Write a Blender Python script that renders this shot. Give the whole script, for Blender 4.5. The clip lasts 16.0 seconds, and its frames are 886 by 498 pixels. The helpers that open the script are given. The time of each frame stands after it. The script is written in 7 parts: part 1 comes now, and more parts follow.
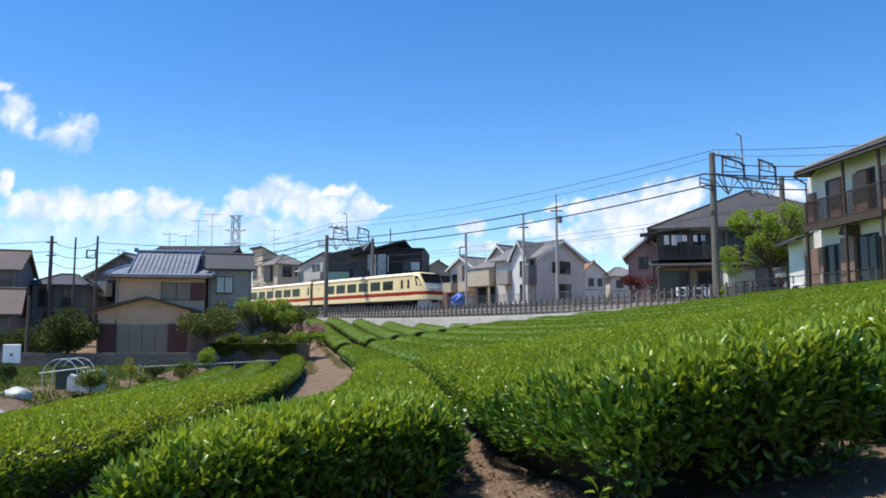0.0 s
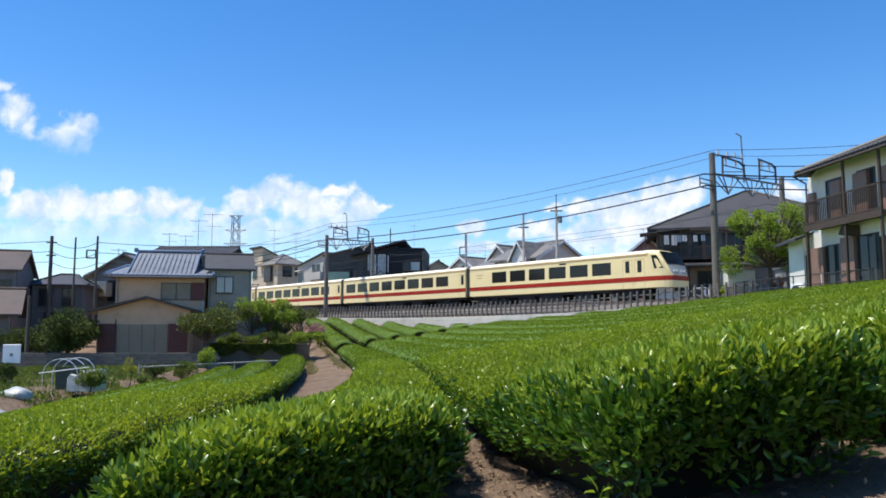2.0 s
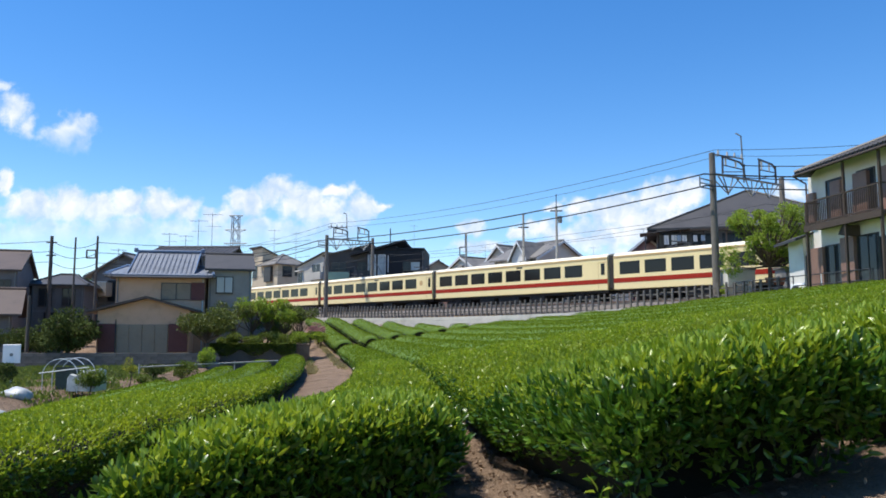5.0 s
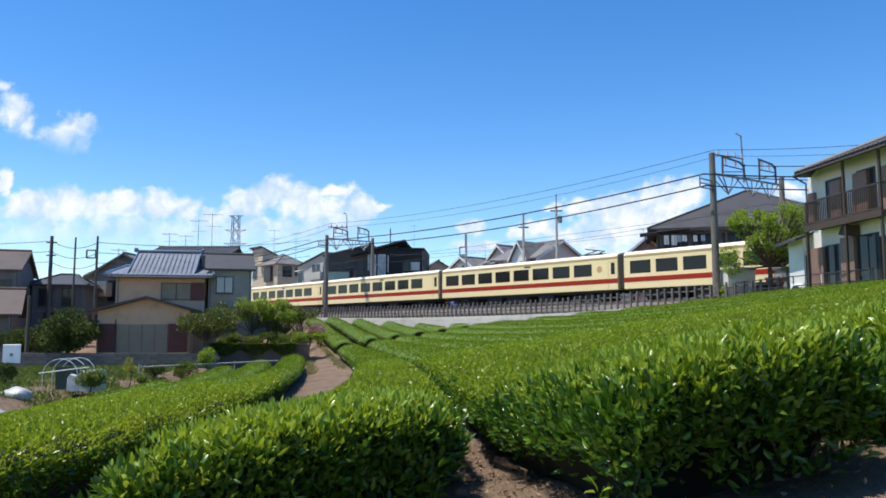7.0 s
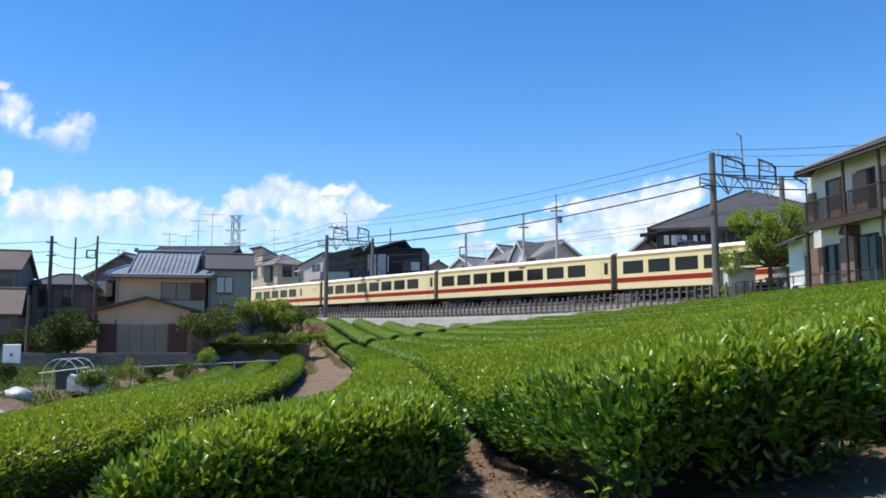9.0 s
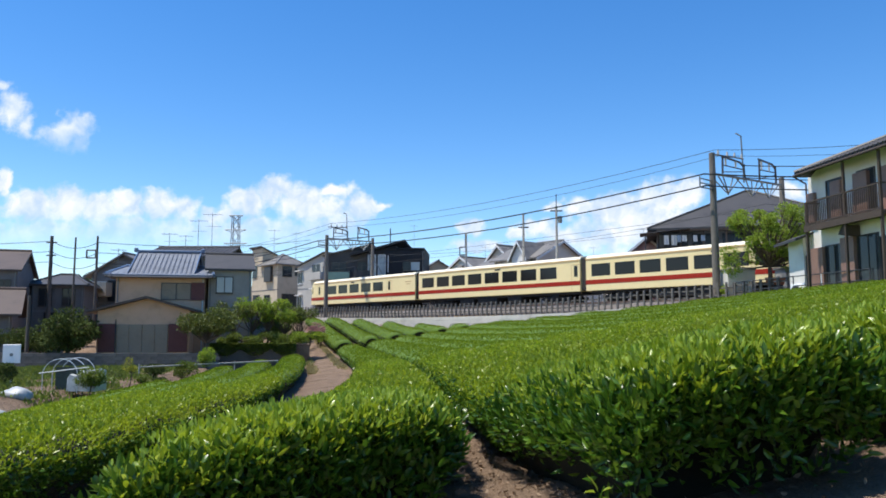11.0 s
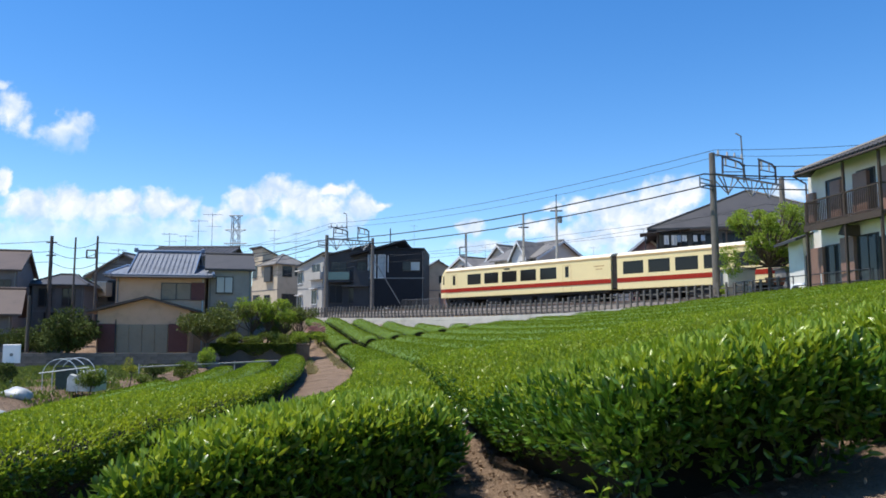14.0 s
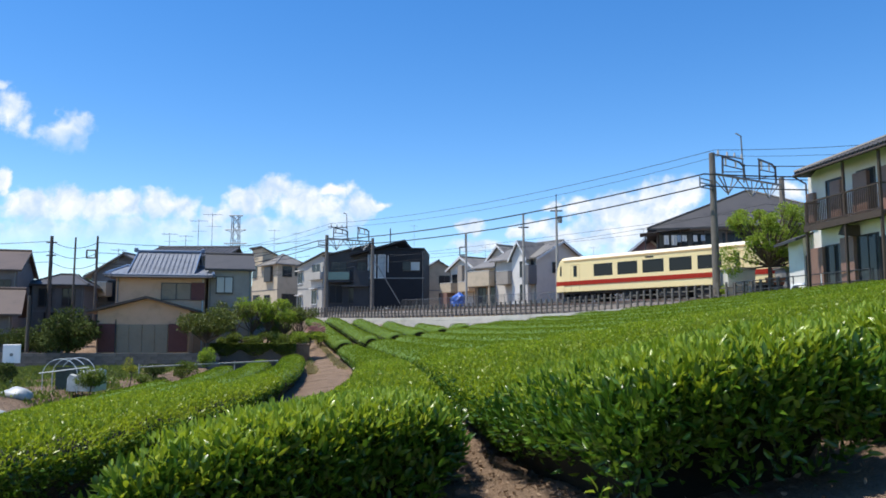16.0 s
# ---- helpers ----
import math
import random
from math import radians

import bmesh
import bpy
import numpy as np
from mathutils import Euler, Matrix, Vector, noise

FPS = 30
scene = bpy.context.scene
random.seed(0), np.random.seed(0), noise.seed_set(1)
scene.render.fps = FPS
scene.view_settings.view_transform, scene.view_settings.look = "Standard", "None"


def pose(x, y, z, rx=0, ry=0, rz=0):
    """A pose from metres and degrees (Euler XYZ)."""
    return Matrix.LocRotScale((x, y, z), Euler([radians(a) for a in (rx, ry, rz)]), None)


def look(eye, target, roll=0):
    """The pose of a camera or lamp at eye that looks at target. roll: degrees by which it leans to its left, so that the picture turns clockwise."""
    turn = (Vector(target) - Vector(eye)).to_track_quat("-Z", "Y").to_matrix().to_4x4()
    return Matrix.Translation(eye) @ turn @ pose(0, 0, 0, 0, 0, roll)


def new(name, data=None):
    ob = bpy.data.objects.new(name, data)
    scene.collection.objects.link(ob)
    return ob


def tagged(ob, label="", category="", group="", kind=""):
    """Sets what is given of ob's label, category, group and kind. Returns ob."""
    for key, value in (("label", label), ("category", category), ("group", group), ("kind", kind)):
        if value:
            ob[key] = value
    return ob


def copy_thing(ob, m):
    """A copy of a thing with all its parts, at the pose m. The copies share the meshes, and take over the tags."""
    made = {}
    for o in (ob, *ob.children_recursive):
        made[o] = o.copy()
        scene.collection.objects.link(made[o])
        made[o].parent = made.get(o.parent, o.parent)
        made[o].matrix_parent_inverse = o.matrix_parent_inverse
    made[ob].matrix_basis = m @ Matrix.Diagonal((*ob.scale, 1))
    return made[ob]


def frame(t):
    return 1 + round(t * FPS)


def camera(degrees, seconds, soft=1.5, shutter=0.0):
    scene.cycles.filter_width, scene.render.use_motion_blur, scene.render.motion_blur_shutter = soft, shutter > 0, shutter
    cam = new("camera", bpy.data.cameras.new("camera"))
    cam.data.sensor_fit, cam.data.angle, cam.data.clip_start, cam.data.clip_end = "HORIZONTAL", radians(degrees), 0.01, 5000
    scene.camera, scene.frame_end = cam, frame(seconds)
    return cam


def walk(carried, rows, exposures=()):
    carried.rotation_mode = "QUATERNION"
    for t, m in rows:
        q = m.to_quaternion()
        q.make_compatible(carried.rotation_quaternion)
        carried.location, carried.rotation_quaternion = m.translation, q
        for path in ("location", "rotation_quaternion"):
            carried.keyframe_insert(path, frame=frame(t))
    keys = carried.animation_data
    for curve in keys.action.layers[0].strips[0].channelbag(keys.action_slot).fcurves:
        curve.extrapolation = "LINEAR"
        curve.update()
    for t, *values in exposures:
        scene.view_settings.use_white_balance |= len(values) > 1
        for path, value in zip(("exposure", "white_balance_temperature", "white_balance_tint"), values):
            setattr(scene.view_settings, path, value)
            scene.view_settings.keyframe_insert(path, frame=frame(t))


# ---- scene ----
cam = camera(59.2, 16.0, soft=1.7)
EYE = pose(0, 0, 0, 90 + 6.08, 0, 0)
walk(cam, [(0.0, EYE), (16.0, EYE)], exposures=[(0.0, 0.3), (16.0, 0.3)])

# ---- daylight ----
SUN_AZ, SUN_EL = radians(-96), radians(68)      # azimuth from +y towards +x
sun_from = Vector((math.sin(SUN_AZ) * math.cos(SUN_EL), math.cos(SUN_AZ) * math.cos(SUN_EL), math.sin(SUN_EL)))
world = bpy.data.worlds.new("sky")
world.use_nodes = True
scene.world = world
wn = world.node_tree.nodes
sky = wn.new("ShaderNodeTexSky")
sky.sky_type = "NISHITA"
sky.sun_disc = False
sky.sun_elevation, sky.sun_rotation = SUN_EL, SUN_AZ
sky.air_density, sky.dust_density, sky.ozone_density = 0.95, 0.1, 2.8
wn["Background"].inputs["Strength"].default_value = 0.137
deep = wn.new("ShaderNodeHueSaturation")           # the deep blue of a clear day after rain
deep.inputs["Hue"].default_value = 0.505
deep.inputs["Saturation"].default_value = 1.33
deep.inputs["Value"].default_value = 1.14
world.node_tree.links.new(sky.outputs[0], deep.inputs["Color"])
world.node_tree.links.new(deep.outputs[0], wn["Background"].inputs["Color"])
sun_data = bpy.data.lights.new("sun", "SUN")
sun_data.energy, sun_data.angle, sun_data.color = 5.0, radians(0.6), (1.0, 0.95, 0.87)
sun = new("sun", sun_data)
sun.matrix_world = look(sun_from * 100, (0, 0, 0))


# ---- materials ----
def node_mat(name):
    m = bpy.data.materials.new(name)
    m.use_nodes = True
    return m, m.node_tree.nodes, m.node_tree.links


def rgb(c):
    return (*c, 1.0)


def mat(name, base, rough=0.7, metal=0.0, vary=0.15, scale=3.0, bump=0.0, fine=40.0, dark=None, spec=0.5, each=0.0):
    """Paint, plaster, wood or metal with two scales of variation."""
    m, N, L = node_mat(name)
    b = N["Principled BSDF"]
    b.inputs["Roughness"].default_value = rough
    b.inputs["Metallic"].default_value = metal
    b.inputs["Specular IOR Level"].default_value = spec
    tc = N.new("ShaderNodeTexCoord")
    n1 = N.new("ShaderNodeTexNoise")
    n1.inputs["Scale"].default_value = scale
    n1.inputs["Detail"].default_value = 6
    n1.inputs["Roughness"].default_value = 0.65
    n2 = N.new("ShaderNodeTexNoise")
    n2.inputs["Scale"].default_value = fine
    n2.inputs["Detail"].default_value = 3
    L.new(tc.outputs["Object"], n1.inputs["Vector"])
    L.new(tc.outputs["Object"], n2.inputs["Vector"])
    dark = dark or tuple(c * (1 - vary * 2) for c in base)
    light = tuple(min(1, c * (1 + vary * 0.6)) for c in base)
    ramp = N.new("ShaderNodeValToRGB")
    ramp.color_ramp.elements[0].position, ramp.color_ramp.elements[0].color = 0.28, rgb(dark)
    ramp.color_ramp.elements[1].position, ramp.color_ramp.elements[1].color = 0.72, rgb(light)
    e = ramp.color_ramp.elements.new(0.5)
    e.color = rgb(base)
    L.new(n1.outputs["Fac"], ramp.inputs["Fac"])
    mix = N.new("ShaderNodeMix")
    mix.data_type = "RGBA"
    mix.blend_type = "MULTIPLY"
    mix.inputs["Factor"].default_value = min(1.0, vary * 1.5)
    L.new(ramp.outputs["Color"], mix.inputs[6])
    L.new(n2.outputs["Fac"], mix.inputs[7])
    out = mix.outputs[2]
    if each:
        oi = N.new("ShaderNodeObjectInfo")
        mr = N.new("ShaderNodeMapRange")
        mr.inputs["To Min"].default_value, mr.inputs["To Max"].default_value = 1 - each, 1 + each
        L.new(oi.outputs["Random"], mr.inputs["Value"])
        mul = N.new("ShaderNodeMix")
        mul.data_type, mul.blend_type = "RGBA", "MULTIPLY"
        mul.inputs["Factor"].default_value = 1.0
        L.new(out, mul.inputs[6])
        L.new(mr.outputs["Result"], mul.inputs[7])
        out = mul.outputs[2]
    L.new(out, b.inputs["Base Color"])
    if bump:
        bp = N.new("ShaderNodeBump")
        bp.inputs["Strength"].default_value = bump
        bp.inputs["Distance"].default_value = 0.02
        L.new(n2.outputs["Fac"], bp.inputs["Height"])
        L.new(bp.outputs["Normal"], b.inputs["Normal"])
    return m


def leaf_mat(name, dark, mid, light, gloss=0.35, through_light=0.35, patch=0.5, spec=0.5):
    """Leaves: each its own green, a patchy crown, gloss and light through the blade."""
    m, N, L = node_mat(name)
    b = N["Principled BSDF"]
    geo = N.new("ShaderNodeNewGeometry")
    ramp = N.new("ShaderNodeValToRGB")
    ramp.color_ramp.elements[0].color = rgb(dark)
    ramp.color_ramp.elements[1].color = rgb(light)
    e = ramp.color_ramp.elements.new(0.5)
    e.color = rgb(mid)
    tc = N.new("ShaderNodeTexCoord")
    n1 = N.new("ShaderNodeTexNoise")
    n1.inputs["Scale"].default_value = patch
    n1.inputs["Detail"].default_value = 4
    L.new(tc.outputs["Object"], n1.inputs["Vector"])
    add = N.new("ShaderNodeMath")
    add.operation = "MULTIPLY_ADD"
    add.inputs[1].default_value = 0.55
    L.new(geo.outputs["Random Per Island"], add.inputs[0])
    sub = N.new("ShaderNodeMath")
    sub.operation = "MULTIPLY"
    sub.inputs[1].default_value = 0.45
    L.new(n1.outputs["Fac"], sub.inputs[0])
    L.new(sub.outputs[0], add.inputs[2])
    L.new(add.outputs[0], ramp.inputs["Fac"])
    L.new(ramp.outputs["Color"], b.inputs["Base Color"])
    b.inputs["Roughness"].default_value = gloss
    b.inputs["Specular IOR Level"].default_value = spec
    tr = N.new("ShaderNodeBsdfTranslucent")
    hue = N.new("ShaderNodeHueSaturation")
    hue.inputs["Hue"].default_value = 0.485
    hue.inputs["Value"].default_value = 1.3
    L.new(ramp.outputs["Color"], hue.inputs["Color"])
    L.new(hue.outputs["Color"], tr.inputs["Color"])
    mix = N.new("ShaderNodeMixShader")
    mix.inputs[0].default_value = through_light
    L.new(b.outputs[0], mix.inputs[1])
    L.new(tr.outputs[0], mix.inputs[2])
    L.new(mix.outputs[0], N["Material Output"].inputs["Surface"])
    return m


def glass_mat(name, tint=(0.02, 0.025, 0.03), rough=0.05, spec=0.7):
    m, N, L = node_mat(name)
    b = N["Principled BSDF"]
    b.inputs["Base Color"].default_value = rgb(tint)
    b.inputs["Roughness"].default_value = rough
    b.inputs["Specular IOR Level"].default_value = spec
    return m


def tile_mat(name, base, light):
    """Glazed roof tiles, each course a little different."""
    return mat(name, base, rough=0.55, vary=0.22, scale=0.9, fine=14, dark=tuple(c * 0.6 for c in base), bump=0.15)


def soil_mat(name):
    m, N, L = node_mat(name)
    b = N["Principled BSDF"]
    b.inputs["Roughness"].default_value = 0.95
    tc = N.new("ShaderNodeTexCoord")
    big = N.new("ShaderNodeTexNoise")
    big.inputs["Scale"].default_value = 1.2
    big.inputs["Detail"].default_value = 8
    small = N.new("ShaderNodeTexNoise")
    small.inputs["Scale"].default_value = 38
    small.inputs["Detail"].default_value = 8
    small.inputs["Roughness"].default_value = 0.75
    vor = N.new("ShaderNodeTexVoronoi")
    vor.inputs["Scale"].default_value = 55
    for n in (big, small, vor):
        L.new(tc.outputs["Object"], n.inputs["Vector"])
    ramp = N.new("ShaderNodeValToRGB")
    ramp.color_ramp.elements[0].position, ramp.color_ramp.elements[0].color = 0.3, (0.06, 0.036, 0.02, 1)
    ramp.color_ramp.elements[1].position, ramp.color_ramp.elements[1].color = 0.75, (0.4, 0.285, 0.185, 1)
    e = ramp.color_ramp.elements.new(0.5)
    e.color = (0.22, 0.146, 0.092, 1)
    mixv = N.new("ShaderNodeMath")
    mixv.operation = "MULTIPLY_ADD"
    mixv.inputs[1].default_value = 0.6
    L.new(small.outputs["Fac"], mixv.inputs[0])
    half = N.new("ShaderNodeMath")
    half.operation = "MULTIPLY"
    half.inputs[1].default_value = 0.4
    L.new(big.outputs["Fac"], half.inputs[0])
    L.new(half.outputs[0], mixv.inputs[2])
    L.new(mixv.outputs[0], ramp.inputs["Fac"])
    L.new(ramp.outputs["Color"], b.inputs["Base Color"])
    bp = N.new("ShaderNodeBump")
    bp.inputs["Strength"].default_value = 0.9
    bp.inputs["Distance"].default_value = 0.03
    L.new(vor.outputs["Distance"], bp.inputs["Height"])
    bp2 = N.new("ShaderNodeBump")
    bp2.inputs["Strength"].default_value = 0.8
    bp2.inputs["Distance"].default_value = 0.03
    L.new(small.outputs["Fac"], bp2.inputs["Height"])
    L.new(bp.outputs["Normal"], bp2.inputs["Normal"])
    L.new(bp2.outputs["Normal"], b.inputs["Normal"])
    return m


M_SOIL = soil_mat("reddish brown soil")
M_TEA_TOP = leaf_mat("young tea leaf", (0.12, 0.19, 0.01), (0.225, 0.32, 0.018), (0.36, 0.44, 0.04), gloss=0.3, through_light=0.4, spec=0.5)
# paler than the young leaf: the gloss on crest shoots is painted into the colour
M_TEA_TIP = leaf_mat("tea tip leaf with painted sheen", (0.26, 0.37, 0.03), (0.36, 0.47, 0.05), (0.48, 0.57, 0.1), gloss=0.3, through_light=0.35)
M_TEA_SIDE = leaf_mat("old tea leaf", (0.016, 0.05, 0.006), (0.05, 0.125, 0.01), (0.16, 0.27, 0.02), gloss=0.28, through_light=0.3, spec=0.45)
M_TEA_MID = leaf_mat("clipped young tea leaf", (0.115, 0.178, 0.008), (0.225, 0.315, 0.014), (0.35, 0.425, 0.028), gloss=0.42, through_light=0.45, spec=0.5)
M_TEA_DIST = leaf_mat("distant clipped tea leaf", (0.075, 0.13, 0.008), (0.15, 0.22, 0.013), (0.24, 0.31, 0.02), gloss=0.85, through_light=0.4, spec=0.2, patch=0.25)
# near-black: the shade between the leaves is put into this colour
M_TEA_CORE = mat("shaded tea hedge interior", (0.011, 0.017, 0.005), rough=0.9, vary=0.3, scale=6, fine=60, bump=0.6)
M_TEA_FAR = mat("clipped tea top", (0.1, 0.18, 0.013), rough=0.85, vary=0.2, scale=1.2, fine=18, bump=0.9, dark=(0.05, 0.1, 0.012))
M_BARK = mat("bark", (0.12, 0.085, 0.06), rough=0.9, vary=0.25, scale=4, fine=30, bump=0.6)
M_DEAD = leaf_mat("dry brown leaf", (0.1, 0.06, 0.035), (0.24, 0.16, 0.1), (0.42, 0.32, 0.22), gloss=0.8, through_light=0.1)
M_STRAW = leaf_mat("dry straw", (0.16, 0.15, 0.05), (0.32, 0.28, 0.12), (0.48, 0.42, 0.22), gloss=0.8)
M_TREE = leaf_mat("broad leaf", (0.11, 0.17, 0.018), (0.2, 0.3, 0.03), (0.32, 0.42, 0.05), gloss=0.6, through_light=0.5)
M_DARKTREE = leaf_mat("evergreen leaf", (0.025, 0.042, 0.01), (0.06, 0.088, 0.02), (0.12, 0.155, 0.03), gloss=0.85, through_light=0.2, spec=0.25)
M_PINE = leaf_mat("pine needles", (0.045, 0.07, 0.012), (0.1, 0.13, 0.022), (0.17, 0.2, 0.035), gloss=0.6, through_light=0.3)
M_BUSH = leaf_mat("shrub leaf", (0.05, 0.08, 0.012), (0.11, 0.16, 0.022), (0.2, 0.26, 0.038), gloss=0.6, through_light=0.4)
M_MAPLE = leaf_mat("red maple leaf", (0.06, 0.012, 0.01), (0.13, 0.025, 0.02), (0.2, 0.05, 0.03), gloss=0.5)
M_FLOWER = leaf_mat("pink blossom", (0.2, 0.1, 0.1), (0.35, 0.17, 0.17), (0.5, 0.3, 0.28), gloss=0.6)
M_YELLOW = leaf_mat("yellow blossom", (0.12, 0.15, 0.02), (0.3, 0.31, 0.03), (0.55, 0.5, 0.06), gloss=0.6)
M_CONC = mat("weathered concrete", (0.34, 0.33, 0.3), rough=0.9, vary=0.2, scale=1.5, fine=30, bump=0.3)
M_CONC_W = mat("pale concrete", (0.74, 0.69, 0.6), rough=0.85, vary=0.14, scale=0.8, fine=20, bump=0.2)
M_CONC_D = mat("dark stained concrete", (0.11, 0.1, 0.082), rough=0.9, vary=0.25, scale=1.2, fine=25, bump=0.3)
M_BLOCK = mat("stained concrete block", (0.17, 0.155, 0.135), rough=0.9, vary=0.22, scale=2, fine=25, bump=0.3, each=0.14)
M_POLE = mat("concrete pole", (0.42, 0.39, 0.35), rough=0.85, vary=0.12, scale=2, fine=20)
# brownish concrete, darkened in the colour because the poles stand against the light
M_POLE_G = mat("backlit gantry pole", (0.19, 0.165, 0.14), rough=0.85, vary=0.18, scale=2, fine=20)
M_POLE_D = mat("old brown pole", (0.13, 0.11, 0.09), rough=0.85, vary=0.15, scale=2, fine=20)
M_STEEL = mat("painted steel lattice", (0.22, 0.23, 0.23), rough=0.55, metal=0.4, vary=0.12)
M_STEEL_D = mat("dark steel", (0.07, 0.07, 0.075), rough=0.5, metal=0.4, vary=0.1)
M_WIRE = mat("black cable", (0.02, 0.022, 0.025), rough=0.6, vary=0.05)
M_INSUL = mat("insulator porcelain", (0.5, 0.48, 0.44), rough=0.3, vary=0.05)
M_FENCE = mat("weathered fence post", (0.17, 0.155, 0.14), rough=0.9, vary=0.2, scale=3, fine=30, each=0.15)
M_BALLAST = mat("rusty ballast", (0.19, 0.165, 0.14), rough=0.95, vary=0.3, scale=6, fine=45, bump=1.0)
M_RAIL = mat("rail steel", (0.22, 0.15, 0.11), rough=0.5, metal=0.6, vary=0.15)
M_SLEEPER = mat("concrete sleeper", (0.33, 0.3, 0.26), rough=0.9, vary=0.15)
M_CREAM = mat("cream coach paint", (0.93, 0.75, 0.39), rough=0.38, vary=0.025, scale=0.6, fine=6, spec=0.3)
M_IVORY = mat("pale roof paint", (0.88, 0.8, 0.6), rough=0.45, vary=0.06, scale=1, fine=10)
M_RED = mat("red coach stripe", (0.37, 0.028, 0.012), rough=0.45, vary=0.04, scale=0.6, spec=0.2)
M_TAN = mat("tan coach trim", (0.6, 0.38, 0.16), rough=0.4, vary=0.05)
M_NOSE = mat("white coach nose", (0.82, 0.81, 0.78), rough=0.35, vary=0.04)
M_SKIRT = mat("grey snow plough", (0.5, 0.52, 0.56), rough=0.45, vary=0.08)
M_UNDER = mat("sooty underframe", (0.035, 0.03, 0.027), rough=0.85, vary=0.25, scale=3)
M_GLASS_T = glass_mat("tinted coach glass", (0.02, 0.019, 0.017), 0.12, 0.25)
M_GLASS = glass_mat("window glass", (0.03, 0.034, 0.038), 0.08, 0.3)
M_CHAR = mat("charcoal siding", (0.05, 0.05, 0.054), rough=0.7, vary=0.12, scale=1, fine=15)
M_ORANGE = tile_mat("faded orange roof tile", (0.36, 0.18, 0.08), 1)
M_GLASS_L = glass_mat("curtained window glass", (0.34, 0.38, 0.4), 0.1)
M_BEIGE = mat("beige mortar wall", (0.66, 0.43, 0.28), rough=0.9, vary=0.1, scale=1, fine=40, bump=0.2)
M_BEIGE_P = mat("pale beige wall", (0.6, 0.49, 0.35), rough=0.9, vary=0.1, scale=1, fine=40)
M_SHUTTER = mat("brown storm shutter", (0.3, 0.235, 0.16), rough=0.6, vary=0.1, scale=2, fine=20)
M_MAROON = mat("dark red shutter box", (0.13, 0.035, 0.03), rough=0.6, vary=0.12)
M_BLUETILE = tile_mat("blue grey glazed tile", (0.19, 0.21, 0.245), 1)
M_BLUERIDGE = mat("bright blue ridge tile", (0.14, 0.2, 0.31), rough=0.3, vary=0.15, scale=3)
M_GREYTILE = tile_mat("grey roof slate", (0.2, 0.187, 0.17), 1)
M_DARKTILE = tile_mat("charcoal roof tile", (0.058, 0.055, 0.054), 1)
M_BROWNTILE = tile_mat("brown roof tile", (0.09, 0.06, 0.045), 1)
M_BROWNWOOD = mat("dark brown wood", (0.075, 0.05, 0.035), rough=0.75, vary=0.2, scale=3, fine=25)
M_BROWN = mat("reddish brown shutter", (0.28, 0.16, 0.12), rough=0.55, vary=0.12, scale=2)
M_WHITE = mat("white plaster", (0.76, 0.73, 0.68), rough=0.9, vary=0.07, scale=0.8, fine=30, bump=0.1)
M_WHITE_G = mat("greyish white siding", (0.66, 0.6, 0.52), rough=0.8, vary=0.07, scale=0.8, fine=25)
M_GREYWALL = mat("grey siding", (0.37, 0.325, 0.275), rough=0.8, vary=0.08, scale=0.8, fine=25)
# dark siding; on the low-side houses it also paints in the shade of the walls
M_GREY_D = mat("dark grey and shaded siding", (0.18, 0.175, 0.17), rough=0.8, vary=0.1, scale=0.8, fine=25)
M_BLACK = mat("black metal siding", (0.02, 0.022, 0.027), rough=0.7, vary=0.12, scale=1, fine=10, spec=0.25)
M_PALE = mat("pale grey siding", (0.46, 0.435, 0.39), rough=0.85, vary=0.08, scale=0.8, fine=25)
M_PINK = mat("dusty pink wall", (0.4, 0.25, 0.24), rough=0.85, vary=0.08, scale=1)
M_FRAME = mat("bronze window frame", (0.06, 0.055, 0.05), rough=0.45, metal=0.3, vary=0.05)
M_FRAME_W = mat("white window frame", (0.7, 0.7, 0.69), rough=0.5, vary=0.05)
M_GREENGLASS = glass_mat("sea green balcony glass", (0.09, 0.17, 0.16), 0.2)
M_METAL = mat("galvanised metal", (0.5, 0.5, 0.5), rough=0.4, metal=0.7, vary=0.1)
M_TARP = mat("blue tarpaulin", (0.02, 0.12, 0.5), rough=0.45, vary=0.15, scale=3, fine=12)
M_NETSHEET = mat("dusty plastic sheet", (0.45, 0.48, 0.48), rough=0.45, vary=0.25, scale=4, fine=14)
M_SHEET = mat("white plastic sheet", (0.4, 0.42, 0.42), rough=0.5, vary=0.12, scale=3, fine=10)
M_SIGN = mat("white sign board", (0.85, 0.85, 0.84), rough=0.5, vary=0.03)
M_NET = mat("dark green net", (0.035, 0.06, 0.05), rough=0.8, vary=0.2, scale=8)
M_PIPE = mat("pale plastic pipe", (0.62, 0.64, 0.62), rough=0.4, vary=0.08)
M_TERRA = mat("terracotta pot", (0.35, 0.12, 0.06), rough=0.8, vary=0.12)
M_CLOTH = mat("white laundry", (0.8, 0.8, 0.8), rough=0.9, vary=0.06)
M_CLOTH_B = mat("pale blue laundry", (0.4, 0.5, 0.62), rough=0.9, vary=0.08)


